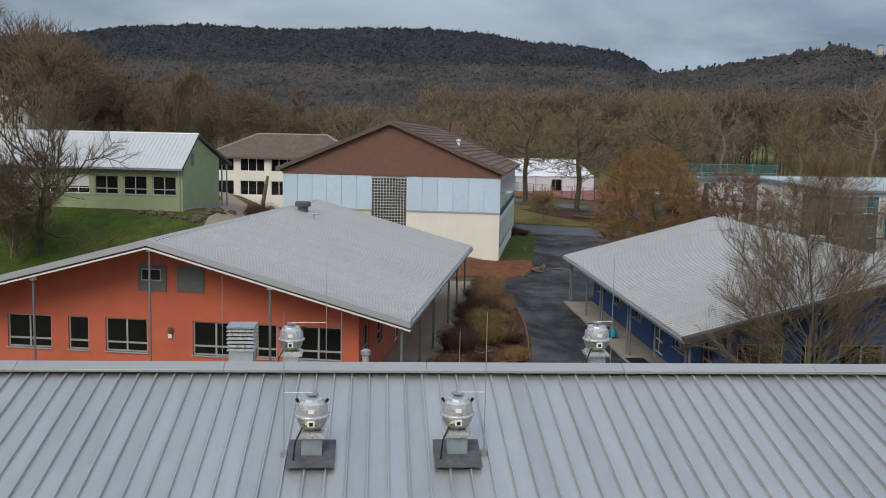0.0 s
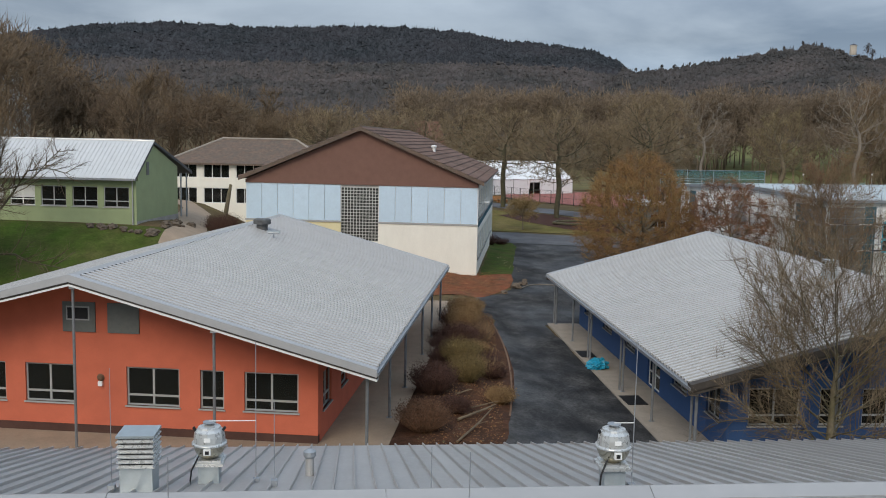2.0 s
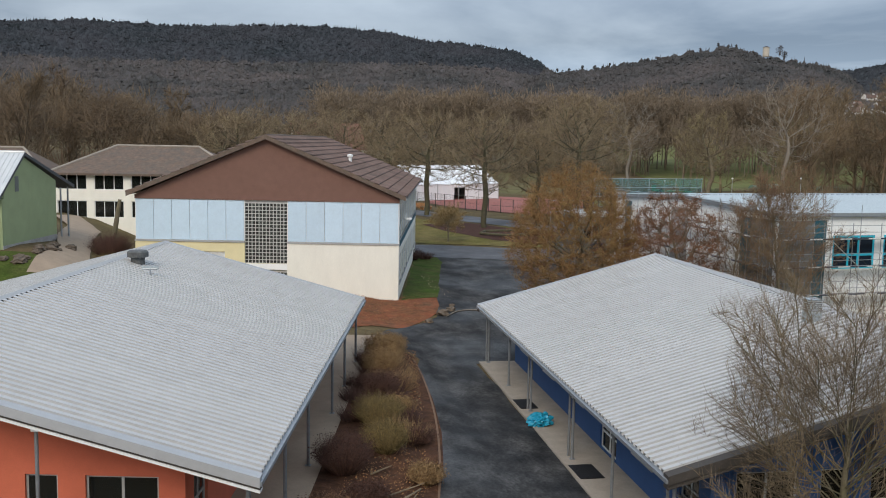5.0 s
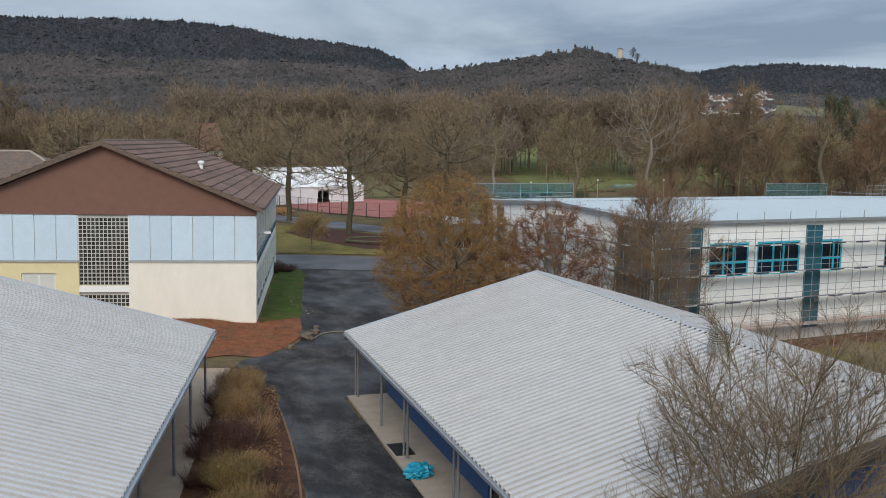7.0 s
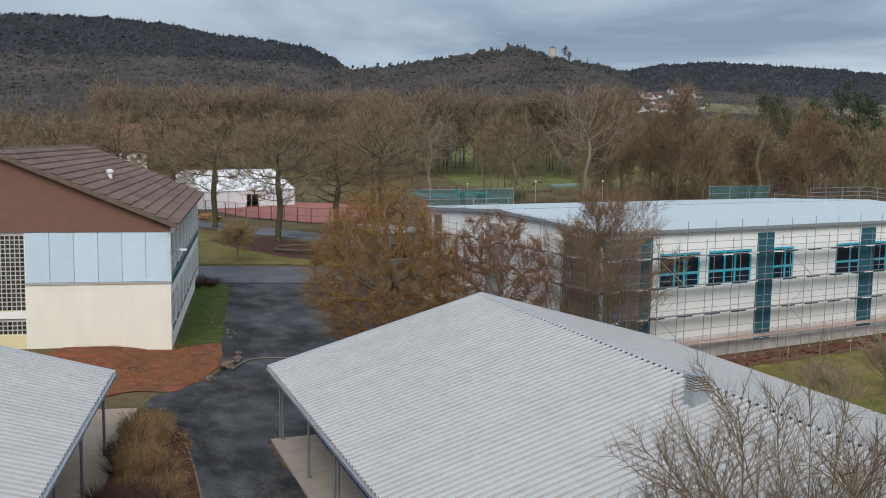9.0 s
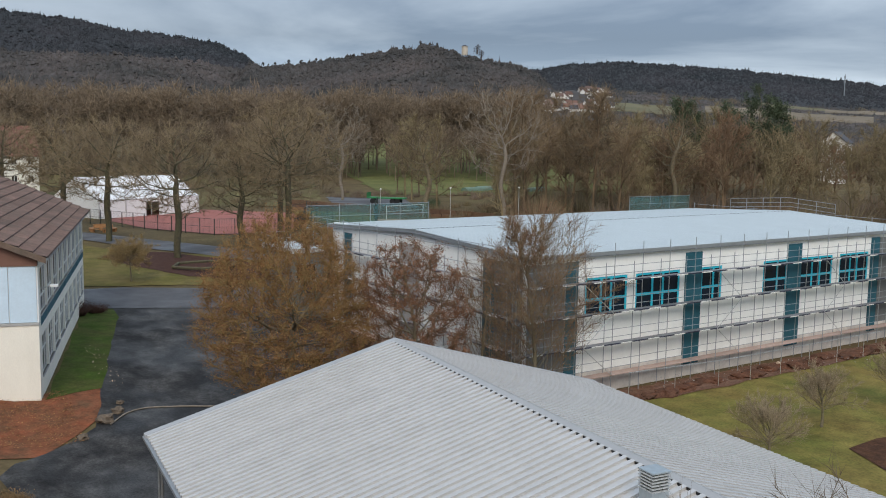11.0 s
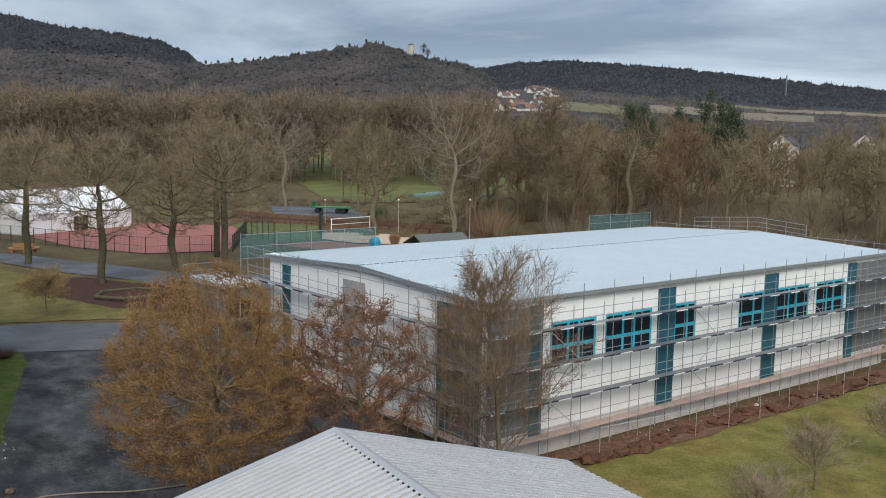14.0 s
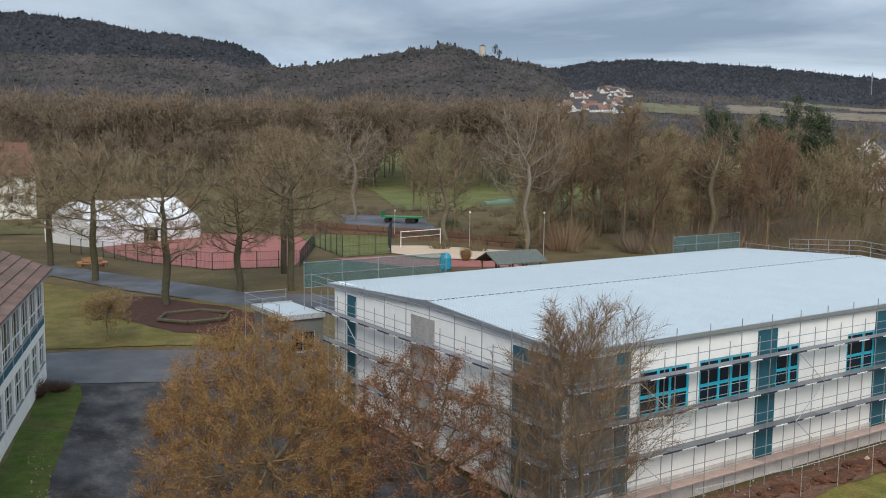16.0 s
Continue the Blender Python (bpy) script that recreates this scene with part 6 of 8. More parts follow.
def roof_fan(x, y, z, rod, label):
    """Roof fan: a curb, a base plate, a polished bowl, a casing with lifting ears, and its lightning rod beside it."""
    ob = thing("roof_fan", pose(x, y, z), label, "roof fan", "roof fans")
    part("curb", Shape().prism([(-0.165, -0.165, -0.12), (0.165, -0.165, -0.12), (0.165, 0.165, -0.12), (-0.165, 0.165, -0.12)], (0, 0, 0.44)), M["duct"], ob)
    part("base_plate", Shape().prism([(-0.24, -0.24, 0.32), (0.24, -0.24, 0.32), (0.24, 0.24, 0.32), (-0.24, 0.24, 0.32)], (0, 0, 0.05)).prism([(-0.2, -0.2, 0.37), (0.2, -0.2, 0.37), (0.2, 0.2, 0.37), (-0.2, 0.2, 0.37)], (0, 0, 0.04)), M["fan_grey"], ob)
    bowl = part("bowl", Shape().lathe([(0.001, 0.40), (0.13, 0.41), (0.20, 0.47), (0.245, 0.56), (0.26, 0.64)], sides=24), M["fan_chrome"], ob, "polished metal bowl", smooth=True)
    part("ring", Shape().lathe([(0.255, 0.63), (0.285, 0.64), (0.285, 0.67), (0.25, 0.68)], sides=24), M["fan_grey"], ob, smooth=True)
    part("casing", Shape().lathe([(0.258, 0.67), (0.25, 0.78), (0.235, 0.86), (0.19, 0.90), (0.18, 0.93), (0.07, 0.96), (0.001, 0.96)], sides=12), M["fan_grey"], ob, "faceted pale grey casing")
    part("cap", Shape().lathe([(0.001, 0.955), (0.04, 0.96), (0.04, 0.985), (0.105, 0.99), (0.105, 1.005), (0.001, 1.012)], sides=16), M["steel"], ob)
    for sx in (-1, 1):
        part("lifting_ear", Shape().tube((sx * 0.2, -0.02, 0.84), (sx * 0.255, -0.02, 0.92), 0.022, 0.026, 8), M["black"], ob)
    box = part("terminal_box", Shape().box(-0.055, 0.055, -0.30, -0.20, 0.53, 0.63), M["white"], ob)
    part("socket", Shape().box(-0.03, 0.03, -0.306, -0.30, 0.545, 0.605), M["black"], box)
    part("nameplate", Shape().box(-0.05, 0.05, -0.262, -0.248, 0.735, 0.80), M["white"], ob)
    part("cable", Shape().tube((-0.14, -0.2, 0.5), (-0.25, -0.27, 0.28), 0.014, sides=6).tube((-0.25, -0.27, 0.28), (-0.28, -0.3, -0.02), 0.014, sides=6), M["black"], ob)
    if rod:
        r = part("lightning_rod", Shape().tube((rod, -0.05, -0.1), (rod, -0.05, 2.35), 0.009, 0.006, 6), M["steel"], ob)
        part("stay", Shape().tube((0, 0, 1.015), (rod, -0.05, 1.03), 0.008, sides=6), M["white_frame"], r)
        part("foot", Shape().box(rod - 0.05, rod + 0.05, -0.1, 0.0, -0.06, 0.06), M["steel"], r)
    return ob


roof_fan(-1.0, 14.92, roof_z(14.92), -0.45, "pale grey roof fan on a stained flashing plate")
roof_fan(1.36, 14.95, roof_z(14.95), 0.45, "pale grey roof fan on a stained flashing plate")
roof_fan(-1.80, 20.1, roof_z(20.1), 0.75, "pale grey roof fan behind the ridge")
roof_fan(4.55, 18.75, roof_z(18.75), 0.30, "pale grey roof fan behind the ridge")

vent = thing("louvred_vent", pose(-2.72, 19.2, roof_z(19.2) - 0.1) @ Matrix.Diagonal((0.78, 0.78, 0.9, 1.0)), "galvanised louvred roof vent", "roof vent")
part("body", Shape().prism([(-0.31, -0.31, 0), (0.31, -0.31, 0), (0.31, 0.31, 0), (-0.31, 0.31, 0)], (0, 0, 0.58)), M["duct"], vent)
for k in range(6):
    z = 0.58 + k * 0.088
    part("slat", Shape().prism([(-0.36, -0.36, z), (0.36, -0.36, z), (0.36, 0.36, z), (-0.36, 0.36, z)], (0, 0, 0.018)).prism([(-0.33, -0.33, z + 0.018), (0.33, -0.33, z + 0.018), (0.33, 0.33, z + 0.018), (-0.33, 0.33, z + 0.018)], (0, 0, 0.035)), M["fan_grey"], vent)
part("core", Shape().box(-0.28, 0.28, -0.28, 0.28, 0.58, 1.1), M["black"], vent)
part("lid", Shape().prism([(-0.36, -0.36, 1.1), (0.36, -0.36, 1.1), (0.36, 0.36, 1.1), (-0.36, 0.36, 1.1)], (0, 0, 0.04)), M["duct"], vent)
pipe = thing("vent_pipe", pose(-0.21, 20.85, roof_z(20.85)), "short grey vent pipe on the roof", "vent pipe")
part("pipe", Shape().tube((0, 0, -0.1), (0, 0, 0.34), 0.075, sides=14), M["zinc_roof"], pipe)
part("hood", Shape().lathe([(0.08, 0.30), (0.11, 0.34), (0.11, 0.42), (0.04, 0.46), (0.001, 0.46)], sides=14), M["steel"], pipe)
for x, y, h in ((-3.1, 19.05, 1.9), (1.65, 17.9, 0.75), (8.6, 17.9, 0.65), (-0.7, 19.4, 1.4), (-10.2, 18.3, 1.5)):
    rod = thing("lightning_rod", pose(x, y, roof_z(y)), "thin steel lightning rod on the roof", "lightning rod", "lightning rods")
    part("rod", Shape().tube((0, 0, -0.05), (0, 0, h), 0.008, 0.005, 6), M["steel"], rod)
    part("foot", Shape().box(-0.05, 0.05, -0.05, 0.05, 0.0, 0.1), M["steel"], rod)

# ---------------------------------------------------------------- things on and round the pavilions
for a, b in ((9.95, 11.15), (8.35, 9.5)):
    x0, x1 = WO - b - 0.4, WO - a - 0.4
    lv = part("louvre_panel", Shape().box(x0, x1, GO - 0.05, GO - 0.003, 3.68, 4.75), M["louvre"], orange, "grey ventilation panel in the gable")
    if a > 9:
        part("grille", Shape().box(x0 + 0.15, x1 - 0.2, GO - 0.075, GO - 0.05, 4.1, 4.6), M["frame"], lv)
        part("grille_mesh", Shape().box(x0 + 0.2, x1 - 0.25, GO - 0.082, GO - 0.075, 4.15, 4.55), M["black"], lv)
bell = part("bell", Shape().lathe([(0.001, 0.1), (0.1, 0.08), (0.14, 0.0)], sides=14), M["wood"], orange, "brass bell", at=Matrix.Translation((WO - 10.2, GO - 0.02, 2.05)) @ pose(0, 0, 0, 90, 0, 0))
part("lamp_box", Shape().box(WO - 10.28, WO - 10.12, GO - 0.1, GO - 0.003, 1.75, 1.92), M["white"], orange)
for m, W, L, x, y, big in ((ORANGE, WO, LO, WO / 2 + 0.9, 19.5, True),):
    k = (RO - EO) / (W / 2)
    z = EO + k * min(x, W - x) + 0.05
    ob = thing("mushroom_vent", m @ Matrix.Translation((x, y, z)), "dark grey mushroom vent on the pale roof", "roof vent")
    part("pipe", Shape().tube((0, 0, -0.15), (0, 0, 0.3), 0.3, sides=18), M["dark_steel"], ob)
    part("hood", Shape().lathe([(0.3, 0.26), (0.46, 0.30), (0.46, 0.52), (0.38, 0.58), (0.001, 0.58)], sides=20), M["dark_steel"], ob)
    part("flashing", Shape().box(-0.6, 1.6, -0.5, 0.5, -0.35, -0.02), M["steel"], ob, at=pose(0.1, 0, -0.02, 0, math.degrees(math.atan(k)), 0))
    ob = thing("satellite_bracket", m @ Matrix.Translation((x + 1.1, y - 1.7, z - 1.1 * k)), "small grey bracket on the roof", "bracket")
    part("arm", Shape().tube((0, 0, -0.1), (0, 0, 0.35), 0.04, sides=8).tube((-0.3, 0, 0.3), (0.3, 0, 0.3), 0.04, sides=8), M["steel"], ob)
    part("plate", Shape().box(-0.35, 0.35, -0.03, 0.03, 0.28, 0.42), M["duct"], ob)
for x, y in ((9.05, 8.7),):
    k = (RB - EB) / (WB / 2)
    z = EB + k * min(x, WB - x) - 0.05
    ob = thing("louvred_vent", BLUE @ Matrix.Translation((x, y, z)) @ Matrix.Diagonal((0.6, 0.6, 0.78, 1.0)), "galvanised louvred vent near the ridge of the blue pavilion", "roof vent")
    part("body", Shape().box(-0.42, 0.42, -0.42, 0.42, -0.15, 0.62), M["duct"], ob)
    for j in range(6):
        zz = 0.62 + j * 0.1
        part("slat", Shape().box(-0.46, 0.46, -0.46, 0.46, zz, zz + 0.05), M["fan_grey"], ob)
    part("core", Shape().box(-0.38, 0.38, -0.38, 0.38, 0.62, 1.2), M["black"], ob)
    part("lid", Shape().box(-0.47, 0.47, -0.47, 0.47, 1.21, 1.25), M["duct"], ob)
for x0, x1, y0, y1 in ((12.55, 13.35, 52.4, 53.9), (12.4, 13.3, 43.5, 44.95)):
    solid("door_mat", Shape().box(x0, x1, y0, y1, -0.098, -0.075), M["black"], "dark rubber door mat on the paved walk", "door mat", "door mats")
rng = np.random.default_rng(5)
bm = bmesh.new()
bmesh.ops.create_icosphere(bm, subdivisions=4, radius=1.0)
for v in bm.verts:
    n = v.co.normalized()
    d = 0.62 + 0.35 * noise.noise(n * 2.3) + 0.22 * noise.noise(n * 6.0 + Vector((3, 1, 7)))
    v.co = Vector((n.x * d * 0.75, n.y * d * 0.6, max(-0.02, n.z * d * 0.5 + 0.16)))
me = bpy.data.meshes.new("plastic_sheet")
bm.to_mesh(me)
bm.free()
me.materials.append(M["tarp"])
ob = new("plastic_sheet", me)
ob.matrix_basis = pose(12.75, 50.0, -0.08)
tagged(ob, "crumpled bright blue plastic sheet on the walk", "plastic sheet")


def boulder(x, y, z, r, seed):
    bm = bmesh.new()
    bmesh.ops.create_icosphere(bm, subdivisions=3, radius=r)
    for v in bm.verts:
        n = v.co.normalized()
        v.co = n * r * (0.85 + 0.4 * noise.noise(n * 1.6 + Vector((seed, 0, 0))) + 0.12 * noise.noise(n * 5 + Vector((0, seed, 0))))
        v.co.z *= 0.65
    me = bpy.data.meshes.new("boulder")
    bm.to_mesh(me)
    bm.free()
    me.materials.append(M["stone"])
    ob = new("boulder", me)
    ob.matrix_basis = pose(x, y, z)
    return tagged(ob, "grey-brown boulder at the edge of the asphalt", "boulder", "boulders")


for k, (x, y, r) in enumerate(((12.9, 74.2, 0.52), (13.6, 75.3, 0.36), (11.6, 72.2, 0.3), (13.9, 76.6, 0.22))):
    boulder(x, y, height(x, y) + 0.12, r, k * 3.3)
rock_rng = np.random.default_rng(77)
for k in range(22):
    f = k / 21
    x, y = (-18.6 + 5.2 * f / 0.6, 75.3 - 1.3 * f / 0.6) if f < 0.6 else (-13.4 + 0.4 * math.sin(f * 9), 74.0 + 7.0 * (f - 0.6) / 0.4)
    x, y = x + rock_rng.normal(0, 0.25), y + rock_rng.normal(0, 0.3)
    boulder(x, y, height(x, y) + 0.08, rock_rng.uniform(0.22, 0.5), 20 + k * 1.7)


def shrub(x, y, r, h, material, seed, label, n=1500):
    """A rounded winter shrub of many upright twigs from one base, with dry leaf specks."""
    rng = np.random.default_rng(seed)
    az, t = rng.random(n) * 6.283, np.sqrt(rng.random(n))
    base = np.stack([np.cos(az) * t * r * 0.35, np.sin(az) * t * r * 0.35, np.zeros(n)], 1)
    top = np.stack([np.cos(az) * t * r, np.sin(az) * t * r, h * (0.55 + 0.45 * np.sqrt(1 - t * t)) * rng.uniform(0.75, 1.08, n)], 1) + rng.normal(0, 0.07, (n, 3))
    segs = np.concatenate([base, top, np.full((n, 1), 0.012), np.full((n, 1), 0.003)], 1)
    v, f = spikes(segs)
    half = segs.copy()
    half[:, 0:3] = base + (top - base) * 0.45
    v2, f2 = leaves(rng, half, n * 2, 0.032, 0.08)
    ob = thing("shrub", pose(x, y, height(x, y) + 0.03), label, "shrub", "shrubs in the bed")
    part("crown", array_mesh("crown", v, [f], material), None, ob)
    part("foliage", array_mesh("foliage", v2, [f2], material), None, ob)
    return ob


M["shrub_olive"] = surf("olive_brown_shrub", (0.17, 0.122, 0.048), 0.95, 0.0, 0.3, 1.0, 6.0, 0.0, island=0.4)
M["shrub_red"] = surf("dark_red_brown_shrub", (0.085, 0.042, 0.03), 0.95, 0.0, 0.3, 1.0, 6.0, 0.0, island=0.4)
M["shrub_straw"] = surf("straw_brown_grasses", (0.25, 0.155, 0.072), 0.95, 0.0, 0.3, 1.0, 6.0, 0.0, island=0.4)
M["shrub_rust"] = surf("rust_brown_shrub", (0.15, 0.078, 0.043), 0.95, 0.0, 0.3, 1.0, 6.0, 0.0, island=0.4)
for x, y, r, h, mt, seed, lb in ((5.7, 46.2, 1.0, 1.25, "shrub_olive", 1, "rounded olive-brown winter shrub"), (4.0, 44.0, 1.2, 1.4, "shrub_red", 2, "rounded dark reddish shrub"), (3.2, 38.8, 1.2, 1.2, "shrub_rust", 3, "rounded rust-brown winter shrub"),
                                 (5.8, 49.4, 1.2, 1.3, "shrub_olive", 4, "loose olive-brown shrub in the bed"), (6.2, 53.6, 1.2, 1.2, "shrub_red", 5, "dark leafless shrub in the bed"), (6.9, 57.6, 1.2, 1.4, "shrub_straw", 6, "tuft of straw-brown dry grasses"),
                                 (7.3, 60.6, 1.3, 1.5, "shrub_straw", 7, "tuft of straw-brown dry grasses"), (6.8, 43.4, 0.7, 0.7, "shrub_straw", 8, "low pale dry shrub in the bed"), (4.6, 41.3, 0.8, 0.55, "shrub_red", 9, "low dark shrub on bare soil"),
                                 (6.8, 51.0, 0.8, 0.8, "shrub_straw", 10, "low tuft of dry grasses"), (7.1, 47.6, 0.7, 0.6, "shrub_red", 12, "low dark shrub on bare soil"), (8.0, 63.2, 0.9, 0.9, "shrub_straw", 13, "low tuft of dry grasses")):
    shrub(x, y, r, h, M[mt], seed, lb)
for k, (x, y, r, h) in enumerate(((14.9, 103.2, 1.4, 1.3), (16.4, 104.6, 1.2, 0.8))):
    tagged(shrub(x, y, r * 0.9, h, M["shrub_red"], 30 + k, "red-brown dry shrub at the hall's corner", 420), group="shrubs by the hall")
kb = Shape()
for k in range(24):
    x0, y0 = 6.9 + 0.175 * k - 0.0036 * k * k, 41.5 + 0.85 * k
    kb.prism([(x0 - 0.04, y0, -0.2), (x0 + 0.04, y0, -0.2), (x0 + 0.04, y0, height(x0, y0) + 0.07), (x0 - 0.04, y0, height(x0, y0) + 0.07)], (0.175 - 0.0072 * k, 0.85, height(x0 + 0.15, y0 + 0.85) - height(x0, y0)))
solid("edging", kb, M["wood"], "low dark edging of the bed", "edging", kind="structure")


# ---------------------------------------------------------------- scaffolding round the sports hall
def scaffold(m, length, name, label, first=0.0, rails_top=True, step=2.57):
    """Scaffold along x before a wall at y = 0: two rows of standards, decks with toe boards, rails and braces."""
    ob = thing(name, m, label, "scaffold")
    n = int(length / step) + 1
    decks = (-0.85, 1.15, 3.2, 5.25)
    top = 7.75
    low = -2.7
    tall_me = Shape().tube((0, 0, low), (0, 0, top), 0.028, sides=6).mesh("standard", M["steel"])
    inner_me = Shape().tube((0, 0, low), (0, 0, 6.35), 0.028, sides=6).mesh("standard", M["steel"])
    foot_me = Shape().box(-0.08, 0.08, -0.08, 0.08, low - 0.02, low + 0.02).mesh("base_plate", M["steel"])
    rail_me = Shape().tube((0, 0, 0), (step, 0, 0), 0.022, sides=6).mesh("rail", M["steel"])
    tie_me = Shape().tube((0, -0.75, 0), (0, 0, 0), 0.024, sides=6).mesh("transom", M["steel"])
    deck_me = Shape().box(0.02, step - 0.02, -0.72, -0.03, -0.03, 0.0).mesh("deck", M["deck"])
    plank_me = Shape().box(0.02, step - 0.02, -0.78, -0.03, -0.05, 0.0).mesh("plank_deck", M["plank"])
    toe_me = Shape().box(0.0, step, -0.80, -0.77, -0.02, 0.065).mesh("toe_board", M["deck_navy"])
    tag_me = Shape().box(step * 0.28, step * 0.70, -0.812, -0.80, -0.01, 0.055).mesh("toe_label", M["white"])
    for k in range(n):
        x = first + k * step
        s = part("standard", tall_me, None, ob, at=Matrix.Translation((x, -0.75, 0)))
        part("base_plate", foot_me, None, s)
        part("standard", inner_me, None, ob, at=Matrix.Translation((x, 0, 0)))
        for z in decks:
            part("transom", tie_me, None, ob, at=Matrix.Translation((x, 0, z - 0.07)))
        if k == n - 1:
            continue
        for j, z in enumerate(decks):
            d = part("deck", plank_me if j == 0 else deck_me, None, ob, at=Matrix.Translation((x, 0, z)))
            if j:
                t = part("toe_board", toe_me, None, d)
                tg = new("toe_label", tag_me)
                tg.parent = d
                part("rail", rail_me, None, ob, at=Matrix.Translation((x, 0, z - 0.12)))
            for dz in (0.5, 1.0):
                part("rail", rail_me, None, ob, at=Matrix.Translation((x, -0.75, z + dz)))
        if rails_top:
            for z in (7.15, 7.6):
                part("rail", rail_me, None, ob, at=Matrix.Translation((x, -0.75, z)))
        if k % 5 == 2:
            for j, z in enumerate(decks[:-1]):
                a, b = ((x, -0.8, z), (x + step, -0.8, z + 2.0)) if j % 2 else ((x + step, -0.8, z), (x, -0.8, z + 2.0))
                part("brace", Shape().tube(a, b, 0.025, sides=6), M["fan_grey"], ob)
    return ob


M["deck_navy"] = surf("dark_navy_toe_board", (0.03, 0.035, 0.06), 0.6, 0.0, 0.2, 1.0, 12.0, 0.05)
scaffold(SPORTS @ Matrix.Translation((-1.1, -0.05, 0)), 46.4, "scaffold", "galvanised scaffold before the long white wall", rails_top=False)
scaffold(SPORTS @ Matrix.Translation((-0.05, 26.6, 0)) @ pose(0, 0, 0, 0, 0, -90), 26.5, "scaffold", "galvanised scaffold before the short side of the sports hall")


# ---------------------------------------------------------------- houses near and far
def house(name, m, w, d, h, roof_h, wall_mat, roof_mat, label, rows=2, cols=5, over=0.5, hip=0.0, group="", win=(1.1, 1.3), depth=0.0):
    """A house: w along x, d along y, eaves at h, ridge along x at h + roof_h; windows on its front and on both ends."""
    ob = thing(name, m, label, "house", group)
    fl = h / rows
    holes = []
    for r in range(rows):
        for c in range(cols):
            x = (c + 0.5) * w / cols
            holes.append((x - win[0] / 2, x + win[0] / 2, r * fl + fl * 0.33, r * fl + fl * 0.33 + min(win[1], fl * 0.6)))
    part("wall", wall_shape(0, w, -depth, h, holes, 0, 0.3), wall_mat, ob)
    for a, b, lo, hi in holes:
        window(ob, a, b, lo, hi, 0.0, M["white_frame"], bars=(0.5,) if win[0] < 2 else (0.33, 0.67), sill=False)
    part("wall", Shape().box(0, w, d - 0.3, d, -depth, h), wall_mat, ob)
    for x in (0, w - 0.3):
        side = Shape()
        if hip:
            side.box(x, x + 0.3, 0.3, d - 0.3, -depth, h)
        else:
            side.prism([(x, 0.31, -depth), (x, d - 0.31, -depth), (x, d - 0.31, h), (x, d / 2, h + roof_h - 0.25), (x, 0.31, h)], (0.3, 0, 0))
        part("gable_wall", side, wall_mat, ob)
    k = roof_h / (d / 2)
    o = over
    if hip:
        e = [(-o, -o), (w + o, -o), (w + o, d + o), (-o, d + o)]
        z = h - o * k
        sh = Shape()
        n = len(sh.v)
        sh.v += [(x, y, z) for x, y in e] + [(hip, d / 2, h + roof_h), (w - hip, d / 2, h + roof_h)] + [(x, y, z - 0.2) for x, y in e]
        sh.f += [(0, 1, 5, 4), (1, 2, 5), (2, 3, 4, 5), (3, 0, 4), (9, 8, 7, 6), (0, 6, 7, 1), (1, 7, 8, 2), (2, 8, 9, 3), (3, 9, 6, 0)]
        roof = part("roof", sh, roof_mat, ob)
    else:
        z = h - o * k
        roof = part("roof", Shape().prism([(-o, -o, z), (-o, d / 2, h + roof_h), (-o, d + o, z), (-o, d + o, z - 0.22), (-o, d / 2, h + roof_h - 0.22), (-o, -o, z - 0.22)], (w + 2 * o, 0, 0)), roof_mat, ob)
    if hip:
        z = h - o * k
        for a, b in (((-o, -o, z), (hip, d / 2, h + roof_h)), ((w + o, -o, z), (w - hip, d / 2, h + roof_h)), ((hip, d / 2, h + roof_h), (w - hip, d / 2, h + roof_h))):
            part("ridge_cap", Shape().tube(a, b, 0.13, sides=6), M["paving"], roof)
        return ob
    part("chimney", Shape().box(w * 0.4, w * 0.4 + 0.6, d / 2 - 0.3, d / 2 + 0.3, h + roof_h - 0.6, h + roof_h + 0.8), M["brown_roof"], roof)
    return ob


M["red_roof"] = surf("red_brown_roof_tiles", (0.21, 0.10, 0.07), 0.9, 0.0, 0.2, 0.8, 8.0, 0.2, tint=(0.17, 0.08, 0.06))
M["village_wall"] = surf("weathered_house_render", (0.82, 0.80, 0.77), 0.9, 0.0, 0.12, 0.1, 1.0, 0.0)
M["village_roof"] = surf("grey_red_roof_tiles", (0.15, 0.10, 0.085), 0.9, 0.0, 0.2, 0.8, 8.0, 0.2, objvar=0.5)
M["dark_roof"] = surf("dark_slate_roof", (0.07, 0.07, 0.08), 0.8, 0.0, 0.2, 0.8, 8.0, 0.2)
house("cream_school_wing", pose(-18.8, 105.6, 3.2, 0, 0, -6), 17, 11, 5.25, 2.35, M["cream"], M["brown_roof"], "cream school wing with brown hipped roof", rows=2, cols=5, hip=4.5, win=(2.7, 1.7), depth=3)
house("cream_school_wing", pose(-33.0, 110.5, 3.4, 0, 0, -6), 13, 10, 4.0, 3.0, M["cream"], M["brown_roof"], "cream school wing with brown hipped roof", rows=2, cols=4, hip=4.0, win=(2.0, 1.3), depth=3)
house("red_roofed_house", pose(7, 232, 3.2, 0, 0, 14), 16, 11, 7.0, 5.5, M["cream"], M["red_roof"], "cream house with steep red roof", rows=2, cols=5, depth=3)
house("red_roofed_house", pose(-14, 225, 2.5, 0, 0, -20), 12, 9, 5.5, 4.5, M["white"], M["red_roof"], "white house with red roof among trees", rows=2, cols=4)
house("white_villa", pose(-70, 168, 11.0, 0, 0, -25), 13, 10, 8.0, 4.5, M["white"], M["dark_roof"], "white villa with dark roof in the woods", rows=3, cols=4, depth=4)
